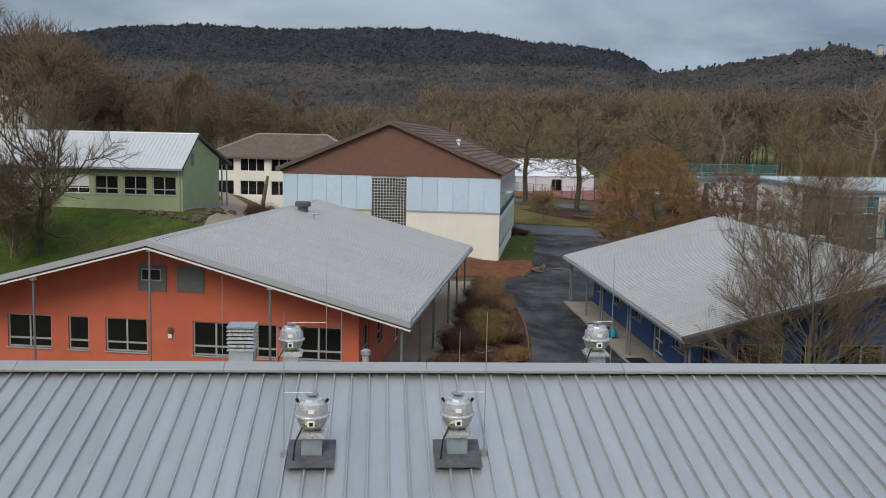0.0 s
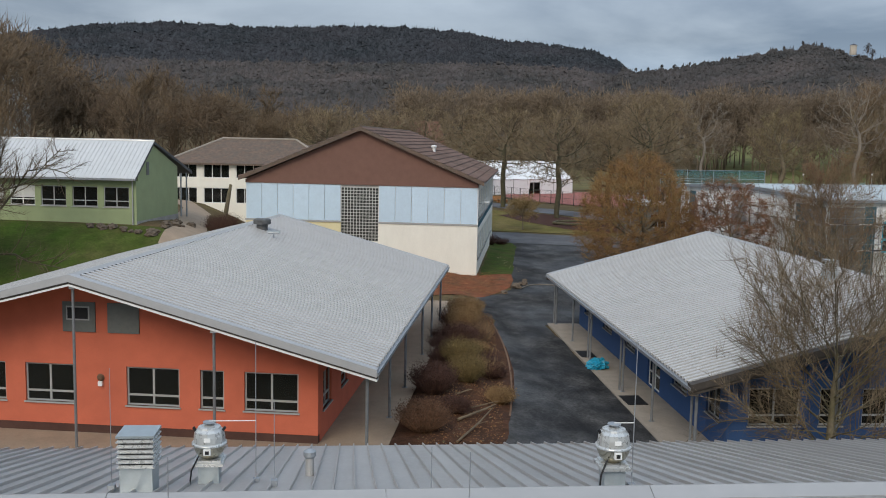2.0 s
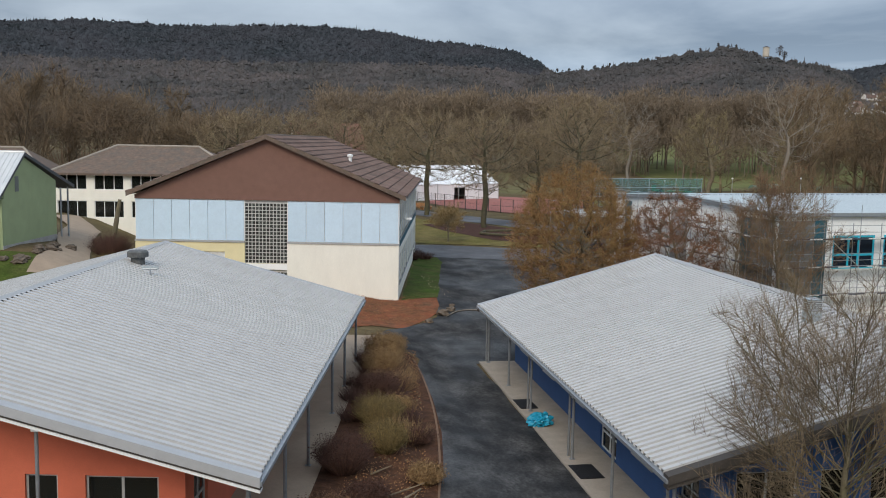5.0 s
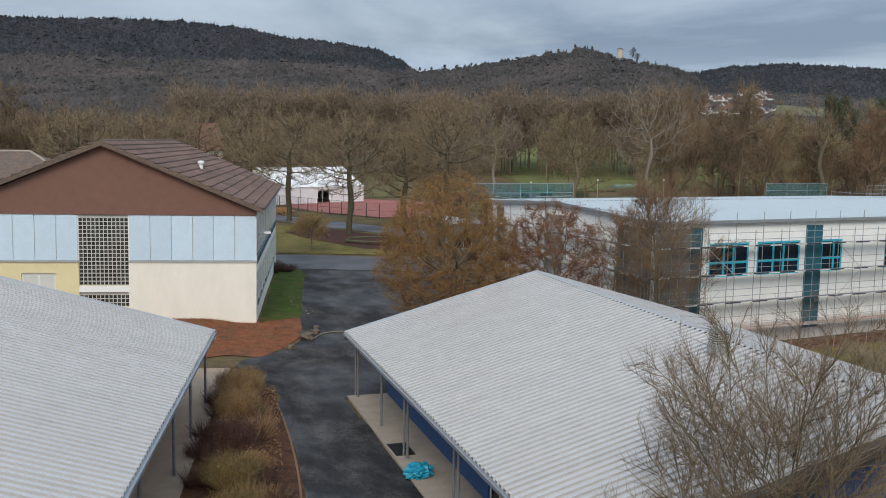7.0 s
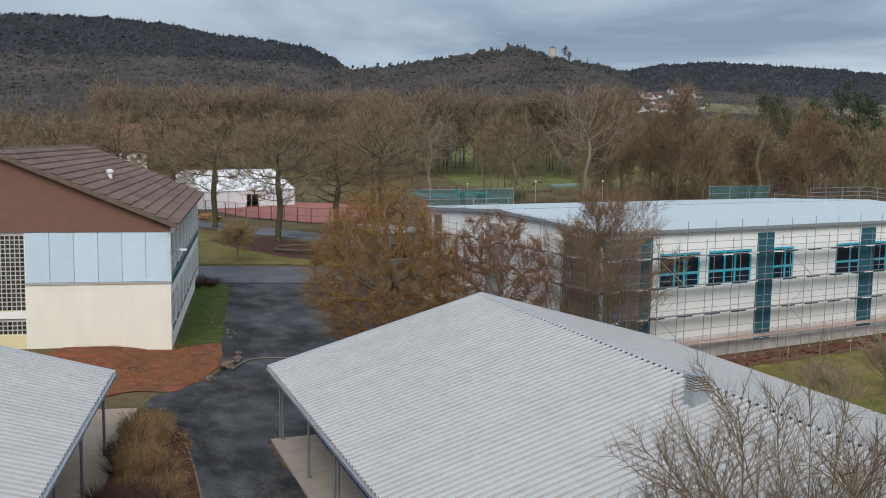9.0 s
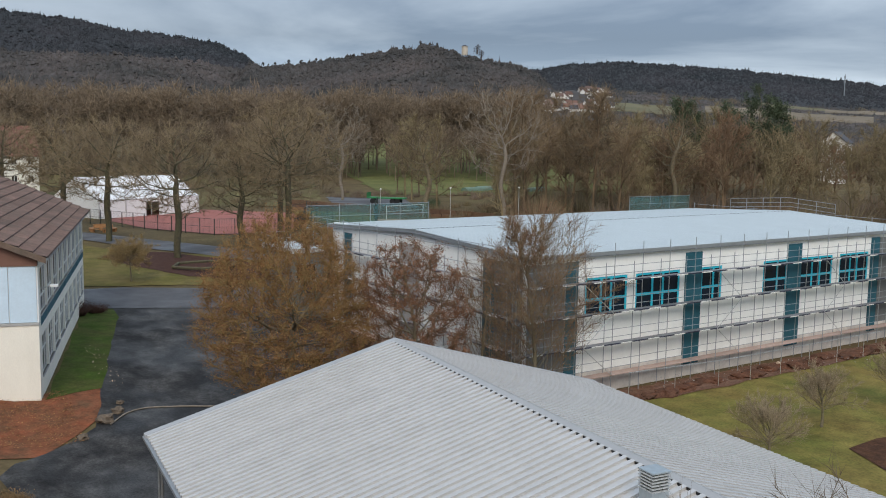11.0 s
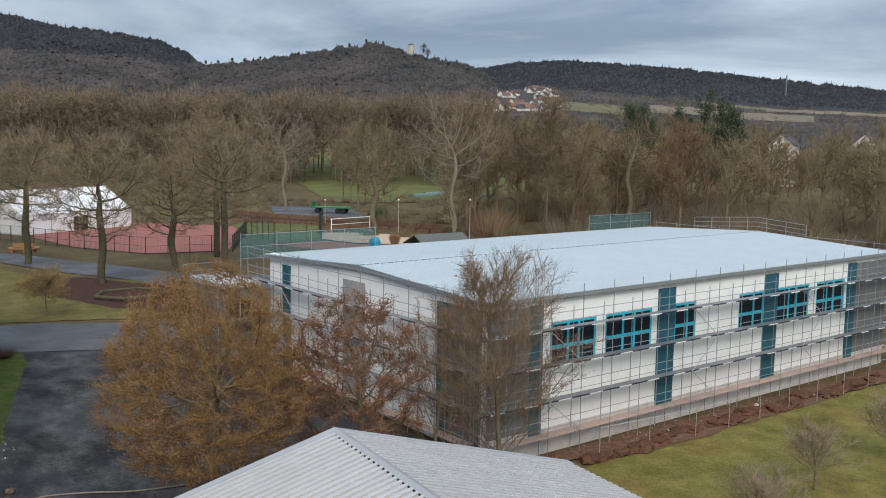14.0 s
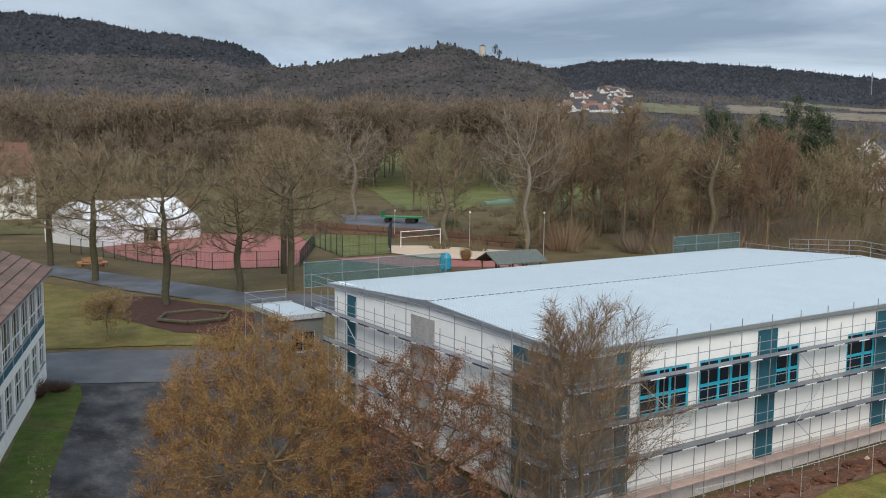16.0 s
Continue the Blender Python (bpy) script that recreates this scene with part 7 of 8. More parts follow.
timbered = house("timbered_house", pose(129, 100, -1.5, 0, 0, 35), 12, 9, 6.5, 5.0, M["white"], M["dark_roof"], "half-timbered house with grey slate gable and dark roof", rows=2, cols=5, depth=2)
M["slate"] = surf("grey_slate_cladding", (0.13, 0.145, 0.16), 0.7, 0.0, 0.2, 0.8, 8.0, 0.2)
clad = part("gable_cladding", Shape().prism([(-0.06, 0.0, 6.3), (-0.06, 9.0, 6.3), (-0.06, 4.5, 11.2)], (0.055, 0, 0)), M["slate"], timbered, "grey slate gable cladding")
part("gable_cladding", Shape().box(-0.06, -0.005, 0.0, 9.0, 3.3, 6.28), M["slate"], timbered, "grey slate gable cladding")
for z0, ys in ((1.0, (1.5, 4.0, 6.5)), (4.0, (1.5, 4.0, 6.5)), (7.0, (3.0, 5.0))):
    for y in ys:
        win = part("window", Shape().box(-0.12, -0.065, y, y + 1.1, z0, z0 + 1.5), M["white_frame"], timbered)
        for dy in (0.1, 0.6):
            part("pane", Shape().box(-0.13, -0.121, y + dy, y + dy + 0.4, z0 + 0.1, z0 + 1.4), M["block"], win)
for y in (0.0, 1.2, 2.8, 3.8, 5.3, 6.3, 7.8, 8.8):
    part("timber_beam", Shape().box(-0.05, -0.004, y, y + 0.2, -1.9, 3.2), M["bark"], timbered)
for z in (0.7, 2.7):
    part("timber_beam", Shape().box(-0.055, -0.004, 0.0, 9.0, z, z + 0.2), M["bark"], timbered)
for x, y, z in ((266, 240, 11.2), (284, 222, 11.4)):
    house("white_house", pose(x, y, z, 0, 0, 30), 12, 8, 4.6, 3.4, M["village_wall"], M["dark_roof"], "white house behind bare trees", rows=2, cols=4, depth=16, group="white houses")
# village on the far slope
M["faded_roof"] = surf("faded_reddish_tiles", (0.19, 0.105, 0.08), 0.9, 0.0, 0.2, 0.8, 8.0, 0.2, objvar=0.4)
rng = np.random.default_rng(44)
firsts = []
for k in range(46):
    az, f = rng.uniform(33.0, 37.2), rng.uniform(0.5, 0.98)
    x, y, z = slope_at(az, f)
    m = pose(x, y, z - 1.5, 0, 0, rng.uniform(-50, 50))
    if k < 3:
        firsts.append(house("village_house", m, 9, 8, 5.0, 3.6, M["village_wall"], M[("village_roof", "dark_roof", "faded_roof")[k]], "small white village house with " + ("brown", "dark slate", "reddish")[k] + " roof", rows=2, cols=3, group="village houses", depth=3))
    else:
        copy_thing(firsts[k % 3], m)
undergrowth("slope_trees", [(*slope_at(a, f)[:2], slope_at(a, f)[2] - 1, rng.uniform(1.2, 3.2)) for a, f in zip(rng.uniform(29, 62, 260), rng.uniform(0.2, 0.98, 260))], M["brush"], "bare trees and hedges on the far slope", 78, n=46)
tx, ty = 8 + 1385 * math.sin(radians(28.65)), 25 + 1385 * math.cos(radians(28.65))
M["tower"] = surf("pale_tower_render", (0.52, 0.46, 0.38), 0.9, 0.0, 0.1, 0.2, 2.0, 0.0)
castle = thing("castle_tower", pose(tx, ty, 142.5) @ Matrix.Diagonal((1.15, 1.15, 0.85, 1.0)), "pale stone castle tower with reddish cap on the hill", "tower")
part("shaft", Shape().lathe([(4.0, -6), (3.8, 7.4), (4.1, 7.7), (4.1, 8.7), (3.5, 8.8)], sides=16), M["tower"], castle)
part("roof", Shape().lathe([(4.3, 8.7), (2.5, 10.2), (0.01, 11.6)], sides=16), M["dark_roof"], castle)
mx, my = 8 + 900 * math.sin(radians(50.2)), 25 + 900 * math.cos(radians(50.2))
mast = thing("radio_mast", pose(mx, my, 58.5), "pale lattice radio mast on the far slope", "mast")
part("mast", Shape().tube((0, 0, 0), (0, 0, 18.5), 0.45, 0.25, 4), M["steel"], mast)
for z in (11, 15):
    part("antenna", Shape().lathe([(0.4, z), (0.65, z), (0.65, z + 2.2), (0.4, z + 2.2)], sides=8), M["steel"], mast)


# ---------------------------------------------------------------- sports ground
def tent(m, L, W, H, top):
    ob = thing("party_tent", m, "large white marquee with gabled roof", "tent")
    part("wall", wall_shape(0, L, 0, H, [(L * 0.45, L * 0.58, 0.0, 2.3)], 0, 0.05), M["tent"], ob)
    part("wall", Shape().box(0, L, W - 0.05, W, 0, H), M["tent"], ob)
    for x in (0, L - 0.05):
        part("end_wall", Shape().prism([(x, 0.06, 0), (x, W - 0.06, 0), (x, W - 0.06, H), (x, W / 2, top - 0.05), (x, 0.06, H)], (0.05, 0, 0)), M["tent"], ob)
    n = 4
    for k in range(n):
        x0, x1 = k * L / n + 0.02, (k + 1) * L / n - 0.02
        for sg in (0, 1):
            y0, y1 = (-0.15, W / 2) if sg == 0 else (W + 0.15, W / 2)
            sh = Shape()
            z = lambda t: H + (top - H) * t - 0.35 * math.sin(3.1416 * t)
            pts = [(y0 + (y1 - y0) * t / 5, z(t / 5)) for t in range(6)]
            sh.v = [(x0, *p) for p in pts] + [((x0 + x1) / 2, p[0], p[1] - 0.12) for p in pts] + [(x1, *p) for p in pts]
            sh.f = [(6 * c + j, 6 * c + j + 1, 6 * c + 7 + j, 6 * c + 6 + j) if sg else (6 * c + 6 + j, 6 * c + 7 + j, 6 * c + j + 1, 6 * c + j) for c in range(2) for j in range(5)]
            part("roof_panel", sh, M["tent"], ob, smooth=True)
    for k in range(n + 1):
        part("post", Shape().box(k * L / n - 0.06, k * L / n + 0.06, -0.08, -0.01, 0, H), M["fan_grey"], ob)
    return ob


tent(pose(26.9, 182.2, 0.95, 0, 0, 27.6), 19.9, 12.3, 3.0, 6.4)


def fence(points, h, spacing, label, wires=True, post_mat="dark_post", rails=(0.08, 0.5, 1.0), thick=0.06):
    """A fence along a line: posts, rails at shares of its height and thin upright wires."""
    ob = thing("fence", pose(points[0][0], points[0][1], height(*points[0])), label, "fence")
    o = Vector((points[0][0], points[0][1], height(*points[0])))
    wire = []
    for (x0, y0), (x1, y1) in zip(points, points[1:]):
        n = max(1, round(math.hypot(x1 - x0, y1 - y0) / spacing))
        P = [Vector((x0 + (x1 - x0) * k / n, y0 + (y1 - y0) * k / n, height(x0 + (x1 - x0) * k / n, y0 + (y1 - y0) * k / n) + 0.02)) - o for k in range(n + 1)]
        for k in range(n):
            part("post", Shape().tube(P[k], P[k] + Vector((0, 0, h)), thick, sides=6), M[post_mat], ob)
            for r in rails:
                part("rail", Shape().tube(P[k] + Vector((0, 0, h * r)), P[k + 1] + Vector((0, 0, h * r)), 0.02, sides=5), M[post_mat], ob)
            if wires:
                m = int((P[k + 1] - P[k]).length / 0.22)
                for j in range(m):
                    q = P[k] + (P[k + 1] - P[k]) * (j / m)
                    wire.append((*q, q.x, q.y, q.z + h, 0.009, 0.009))
    if wire:
        v, f = tubes(wire, 3)
        tagged(part("mesh_panel", array_mesh("mesh_panel", v, [f], M[post_mat]), None, ob), kind="stuff")
    return ob


M["dark_post"] = surf("dark_green_fence_steel", (0.05, 0.06, 0.055), 0.6, 0.3, 0.2, 1.0, 10.0, 0.0)
fence([(23.5, 177), (30.5, 163.6), (37.6, 152.4), (48.4, 151.2), (57.6, 172.4)], 2.2, 2.5, "dark steel fence round the red court")
fence([(57.6, 172.5), (57, 159), (64.9, 160.5), (68.3, 169.4), (74.4, 182)], 3.0, 2.6, "tall green mesh fence beside the second court")
fence([(44.2, 73.2), (52, 73.4), (62, 74.6), (76, 76.4), (84, 77.6)], 1.9, 3.5, "galvanised site fence before the dug soil", wires=False, post_mat="fan_grey", rails=(0.97,), thick=0.02)

sandbox = thing("sand_box", pose(29.6, 124.3, height(29.6, 124.3) + 0.09), "low hexagonal timber frame on dark mulch", "sand box")
for k in range(6):
    a0, a1 = radians(60 * k + 10), radians(60 * k + 70)
    p, q = Vector((3.4 * math.cos(a0), 3.0 * math.sin(a0), 0.2)), Vector((3.4 * math.cos(a1), 3.0 * math.sin(a1), 0.2))
    part("beam", Shape().tube(p, q, 0.17, sides=6), M["dark_bark"], sandbox)

M["hut_roof"] = surf("mossy_grey_roofing", (0.12, 0.135, 0.12), 0.9, 0.0, 0.2, 0.8, 8.0, 0.15)
hut = thing("shelter", pose(66.0, 131.6, height(69, 133), 0, 0, 4) @ Matrix.Diagonal((0.8, 0.8, 0.85, 1.0)), "open timber shelter with green-grey roof", "shelter")
for x in (0.3, 2.8, 5.3, 7.8):
    for y in (0.3, 4.7):
        part("post", Shape().box(x - 0.1, x + 0.1, y - 0.1, y + 0.1, 0, 2.3), M["wood"], hut)
part("beam", Shape().box(0, 8.1, 0.2, 0.4, 2.3, 2.5), M["wood"], hut)
part("beam", Shape().box(0, 8.1, 4.6, 4.8, 2.3, 2.5), M["wood"], hut)
part("roof", Shape().prism([(-0.5, -0.6, 2.35), (-0.5, 2.5, 3.7), (-0.5, 5.6, 2.35), (-0.5, 5.6, 2.5), (-0.5, 2.5, 3.9), (-0.5, -0.6, 2.5)][::-1], (9.1, 0, 0)), M["hut_roof"], hut)
part("bench", Shape().box(1, 7, 3.8, 4.3, 0.35, 0.45), M["wood"], hut)

M["machine_green"] = surf("farm_green_paint", (0.03, 0.20, 0.07), 0.5, 0.0, 0.15, 1.0, 8.0, 0.05)
M["bench_wood"] = surf("tan_bench_timber", (0.42, 0.22, 0.10), 0.8, 0.0, 0.15, 1.5, 12.0, 0.1)
trailer = thing("flatbed_trailer", pose(82.3, 205.9, height(84, 204) + 0.1, 0, 0, -41), "green flatbed farm trailer", "trailer")
part("bed", Shape().box(0, 8, 0, 2.4, 1.0, 1.25), M["machine_green"], trailer)
part("headboard", Shape().box(0, 0.12, 0, 2.4, 1.25, 2.2), M["machine_green"], trailer)
for x in (1.2, 5.4, 6.5):
    for y in (0.15, 2.25):
        part("wheel", Shape().tube((x, y - 0.15, 0.5), (x, y + 0.15, 0.5), 0.5, sides=16), M["black"], trailer)
bench = thing("tree_bench", pose(24.8, 162.6, height(24.8, 162.6)), "hexagonal tan timber bench by the path", "bench")
for k in range(6):
    a = radians(60 * k)
    at = pose(1.5 * math.cos(a), 1.5 * math.sin(a), 0, 0, 0, math.degrees(a) + 90)
    for dy in (-0.2, 0.0, 0.2):
        part("seat_plank", Shape().box(-0.85, 0.85, dy - 0.09, dy + 0.09, 0.42, 0.48), M["bench_wood"], bench, at=at)
    part("backrest", Shape().box(-0.7, 0.7, 0.28, 0.34, 0.62, 0.95), M["bench_wood"], bench, at=at)
    for dx in (-0.7, 0.7):
        part("leg", Shape().box(dx - 0.06, dx + 0.06, -0.2, 0.34, 0.0, 0.42), M["bench_wood"], bench, at=at)
pillar = thing("blue_container", pose(64.5, 142.3, height(64, 142)), "blue glass recycling container", "container")
part("body", Shape().lathe([(0.6, 0), (0.75, 0.2), (0.75, 1.6), (0.5, 2.1), (0.001, 2.2)], sides=14), M["tarp"], pillar)
part("base", Shape().box(-0.5, 0.5, -0.5, 0.5, -0.02, 0.12), M["black"], pillar)
for x, y in ((70.9, 148.9),):
    tagged(shrub(x, y, 0.9, 1.9, M["shrub_straw"], int(x), "clipped round brown shrub beside the court"), group="shrubs by the court")
vol = thing("volleyball_net", pose(68.9, 166, height(70, 166) + 0.05, 0, 0, 16), "pale volleyball net on the sand", "net")
for x in (0, 8):
    part("post", Shape().tube((x, 0, 0), (x, 0, 2.5), 0.06, sides=8), M["white"], vol)
part("band", Shape().box(0, 8, -0.02, 0.02, 2.35, 2.45), M["white"], vol)
part("band", Shape().box(0, 8, -0.02, 0.02, 1.5, 1.56), M["white"], vol)
cords = Shape()
for k in range(40):
    cords.box(0.1 + k * 0.195, 0.112 + k * 0.195, -0.005, 0.005, 1.56, 2.35)
tagged(part("net", cords, M["dark_post"], vol), kind="stuff")

# screens and rails on the roof edge of the sports hall
mesh_mat = bpy.data.materials.new("teal_safety_net")
mesh_mat.use_nodes = True
bs = mesh_mat.node_tree.nodes["Principled BSDF"]
bs.inputs["Base Color"].default_value = (0.05, 0.17, 0.18, 1)
bs.inputs["Roughness"].default_value = 0.9
bs.inputs["Alpha"].default_value = 0.3
for x0, x1, z0, z1, lb in ((-1.4, 10.7, 6.7, 8.5, "teal safety net on poles behind the roof"), (36.2, 45.5, 6.9, 8.45, "teal safety net on poles at the roof edge")):
    ob = thing("safety_screen", SPORTS @ Matrix.Translation((0, 26.55, 0)), lb, "safety net", "safety nets")
    n = max(3, int((x1 - x0) / 2.5))
    for k in range(n + 1):
        x = x0 + (x1 - x0) * k / n
        part("pole", Shape().tube((x, 0, -2.6 if k % 2 == 0 else 3.0), (x, 0, z1 + 0.1), 0.028, sides=6), M["steel"], ob)
    for z in (z0, (z0 + z1) / 2, z1):
        part("rail", Shape().tube((x0, 0, z), (x1, 0, z), 0.022, sides=6), M["steel"], ob)
    part("net", Shape().box(x0, x1, 0.03, 0.045, z0, z1), mesh_mat, ob)
ob = scaffold(SPORTS @ Matrix.Translation((43.95, -0.6, 0)) @ pose(0, 0, 0, 0, 0, 90), 26.5, "scaffold", "galvanised scaffold before the far end of the sports hall")

annex = thing("flat_annex", SPORTS @ pose(-3.8, 24.6, 0), "low flat-roofed annex beside the sports hall", "annex")
AW, AD, AH = 2.9, 5.2, 5.0
part("wall", wall_shape(0, AW, -2.4, AH, [(0.5, 2.3, 2.6, 4.0)], 0, 0.25).box(0, 0.25, 0.26, AD, -2.4, AH).box(AW - 0.25, AW, 0.26, AD, -2.4, AH).box(0.26, AW - 0.26, AD - 0.25, AD, -2.4, AH), M["louvre"], annex, "dark grey wall")
window(annex, 0.5, 2.3, 2.6, 4.0, 0.0, M["frame"], bars=(0.5,), rails=(), sill=True)
part("roof", Shape().box(-0.15, AW + 0.1, -0.15, AD + 0.15, AH, AH + 0.14), M["white_roof"], annex)
for x0, x1, y0, y1 in ((-0.2, AW + 0.1, -0.2, -0.08), (-0.2, AW + 0.1, AD + 0.08, AD + 0.2), (-0.2, -0.08, -0.08, AD + 0.08)):
    part("parapet", Shape().box(x0, x1, y0, y1, AH - 0.1, AH + 0.25), M["fan_grey"], annex)
part("hanging_sheet", Shape().box(1.2, 2.8, -0.06, -0.005, 1.6, 2.3), M["deck_navy"], annex, "dark blue sheet")
for x, y in ((-0.6, -0.5), (-0.6, 2.3), (-0.6, 5.5), (2.6, 5.5)):
    part("guard_post", Shape().tube((x, y, -2.4), (x, y, AH + 1.15), 0.028, sides=6), M["steel"], annex)
for z in (AH + 0.55, AH + 1.1):
    part("guard_rail", Shape().tube((-0.6, -0.5, z), (-0.6, 5.5, z), 0.022, sides=6).tube((-0.6, 5.5, z), (2.6, 5.5, z), 0.022, sides=6), M["steel"], annex)

# greenhouse and dug bed in the orchard
M["poly"] = surf("pale_green_foil", (0.46, 0.56, 0.50), 0.4, 0.0, 0.08, 0.8, 8.0, 0.05)
gh = thing("foil_greenhouse", pose(52.1, 54.3, height(52, 56), 0, 0, 12) @ Matrix.Diagonal((1.05, 1.05, 1.05, 1.0)), "small pale green foil greenhouse", "greenhouse")
part("cover", Shape().prism([(0, 0, 0), (2.6, 0, 0), (2.6, 0, 1.5), (1.3, 0, 2.2), (0, 0, 1.5)], (0, 4.0, 0)), M["poly"], gh)
for y in (0.0, 1.33, 2.66, 3.99):
    for a, b in (((0, 0), (0, 1.5)), ((0, 1.5), (1.3, 2.2)), ((1.3, 2.2), (2.6, 1.5)), ((2.6, 1.5), (2.6, 0))):
        part("hoop", Shape().tube((a[0], y, a[1]), (b[0], y, b[1]), 0.025, sides=6), M["white"], gh)
patch("dug_bed", [(49.1, 60.6), (52.0, 61.1), (54.5, 60.9), (55.1, 60.1), (49.4, 56.3), (47.8, 57.2)], M["bed"], "dug brown garden bed", "garden bed", 0.1, 0.2)
logs = thing("log", SPORTS @ pose(22.6, -1.9, -2.05, 0, 0, 20) @ Matrix.Diagonal((0.5, 0.5, 0.5, 1.0)), "cut pale log on the dug soil", "log")
part("log", Shape().tube((0, 0, 0.3), (0.5, 0.0, 0.3), 0.32, sides=12), M["sand"], logs)

# heaps of dug earth along the sports hall
M["dug_earth"] = surf("dug_red_brown_earth", (0.165, 0.075, 0.046), 1.0, 0.0, 0.4, 0.8, 9.0, 0.7, tint=(0.10, 0.055, 0.038), bump_size=0.05, spec=0.1)
heap_rng = np.random.default_rng(58)
bm = bmesh.new()
for k in range(26):
    cx, cy, r = 3.0 + 1.42 * k + heap_rng.normal(0, 0.4), -2.35 + heap_rng.normal(0, 0.25), heap_rng.uniform(0.6, 1.15)
    lump = bmesh.ops.create_icosphere(bm, subdivisions=3, radius=r)["verts"]
    for v in lump:
        d = v.co.normalized()
        g = 0.8 + 0.45 * noise.noise(d * 1.7 + Vector((k * 2.3, 0, 0))) + 0.16 * noise.noise(d * 6 + Vector((0, k, 0)))
        v.co = Vector((cx + d.x * r * g * 1.25, cy + d.y * r * g * 0.8, -2.12 + d.z * r * g * 0.42))
me = bpy.data.meshes.new("soil_heap")
bm.to_mesh(me)
bm.free()
me.materials.append(M["dug_earth"])
heap = new("soil_heap", me)
heap.matrix_basis = SPORTS
tagged(heap, "heaps of dug red-brown earth along the wall", "soil heap", kind="stuff")

# chimney and lamps on the hall
ch = HALL @ Matrix.Translation((HW - 4.6, 10.2, HR - hk * abs(HW - 4.6 - HW / 2)))
fl = thing("flue", ch, "short white flue on the brown roof", "flue")
part("pipe", Shape().tube((0, 0, -0.2), (0, 0, 0.45), 0.14, sides=12), M["white"], fl)
part("hood", Shape().lathe([(0.15, 0.42), (0.24, 0.46), (0.24, 0.62), (0.001, 0.68)], sides=12), M["white"], fl)
lamp = thing("wall_lamp", HALL @ Matrix.Translation((HW + 0.02, 1.2, 6.1)), "pale wall lamp on an arm", "wall lamp")
part("arm", Shape().tube((0, 0, 0), (0.55, -0.1, 0.15), 0.03, sides=8), M["fan_grey"], lamp)
part("head", Shape().box(0.45, 0.85, -0.2, 0.0, 0.08, 0.2), M["white"], lamp)

# dark filler strips under the ridge caps
for W, L, e, z, lb in ((WO, LO, EO, RO, "orange"), (WB, LB, EB, RB, "blue")):
    k = (z - e) / (W / 2)
    host = orange if lb == "orange" else blue
    for sg in (-1, 1):
        sh = Shape()
        step_y = (L - 0.68) / int((L - 0.68) / 1.0) / 3
        n = int((L - 0.8) / step_y)
        for j in range(n):
            y = 0.34 + j * step_y
            sh.box(W / 2 + sg * 0.205 - 0.012, W / 2 + sg * 0.205 + 0.012, y, y + step_y * 0.42, z - 0.2 * k - 0.005, z - 0.2 * k + 0.066)
        tagged(part("ridge_filler", sh, M["black"], host), kind="stuff")
sh = Shape()
for j in range(int(NL / 0.55)):
    sh.box(0.1 + j * 0.55, 0.42 + j * 0.55, ND / 2 - 0.25, ND / 2 - 0.2, NR - 0.03, NR + 0.035)
tagged(part("ridge_filler", sh, M["black"], sports), kind="stuff")

# hose on the yard, litter of dry leaves
def sweep(points, r, sides=8):
    """One bent tube through the points."""
    sh, P = Shape(), [Vector(p) for p in points]
    for k, p in enumerate(P):
        d = (P[min(k + 1, len(P) - 1)] - P[max(k - 1, 0)]).normalized()
        a = d.cross(Vector((0, 0, 1))).normalized()
        b = d.cross(a)
        sh.v += [tuple(p + r * (math.cos(6.2832 * q / sides) * a + math.sin(6.2832 * q / sides) * b)) for q in range(sides)]
    sh.f = [(k * sides + q, k * sides + (q + 1) % sides, (k + 1) * sides + (q + 1) % sides, (k + 1) * sides + q) for k in range(len(P) - 1) for q in range(sides)]
    return sh


knots = [(12.4, 72.9), (13.0, 73.6), (14.0, 75.0), (15.2, 75.7), (16.8, 75.55), (18.5, 74.8), (20.2, 74.5), (21.8, 74.5), (23.0, 74.9)]
hose_line = []
for p0, p1, p2, p3 in zip(knots, knots[1:], knots[2:], knots[3:]):
    for k in range(8):
        u = k / 8
        hose_line.append(tuple(0.5 * (2 * b + (c - a) * u + (2 * a - 5 * b + 4 * c - d) * u * u + (3 * b - a - 3 * c + d) * u ** 3) for a, b, c, d in zip(p0, p1, p2, p3)))
solid("hose", sweep([(x, y, height(x, y) + 0.09) for x, y in hose_line], 0.04), M["pale_bark"], "grey-brown hose lying on the asphalt", "hose", smooth=True)


def litter(name, n, spot, material, size, seed, label):
    rng = np.random.default_rng(seed)
    c = np.array([spot(rng) for _ in range(n)])
    a = rng.random(n) * 6.283
    s = size * rng.uniform(0.5, 1.5, n)
    u = np.stack([np.cos(a) * s, np.sin(a) * s, rng.normal(0, 0.25, n) * s], 1)
    w = np.stack([-np.sin(a) * s * 0.6, np.cos(a) * s * 0.6, rng.normal(0, 0.25, n) * s], 1)
    v = np.stack([c - u, c + w, c + u, c - w], 1).reshape(-1, 3)
    f = (np.arange(n) * 4)[:, None] + np.arange(4)
    return tagged(new(name, array_mesh(name, v, [f], material)), label, "leaf litter", kind="stuff")


def in_box(x0, x1, y0, y1, lift):
    def spot(rng):
        x, y = rng.uniform(x0, x1), rng.uniform(y0, y1)
        return (x, y, height(x, y) + lift + rng.uniform(0, 0.05))
    return spot


def in_bed(rng):
    y = rng.uniform(37, 64)
    x = rng.uniform(2.6 + (y - 36) * 0.19, 5.9 + (y - 36) * 0.13)
    return (x, y, height(x, y) + 0.09 + rng.uniform(0, 0.05))


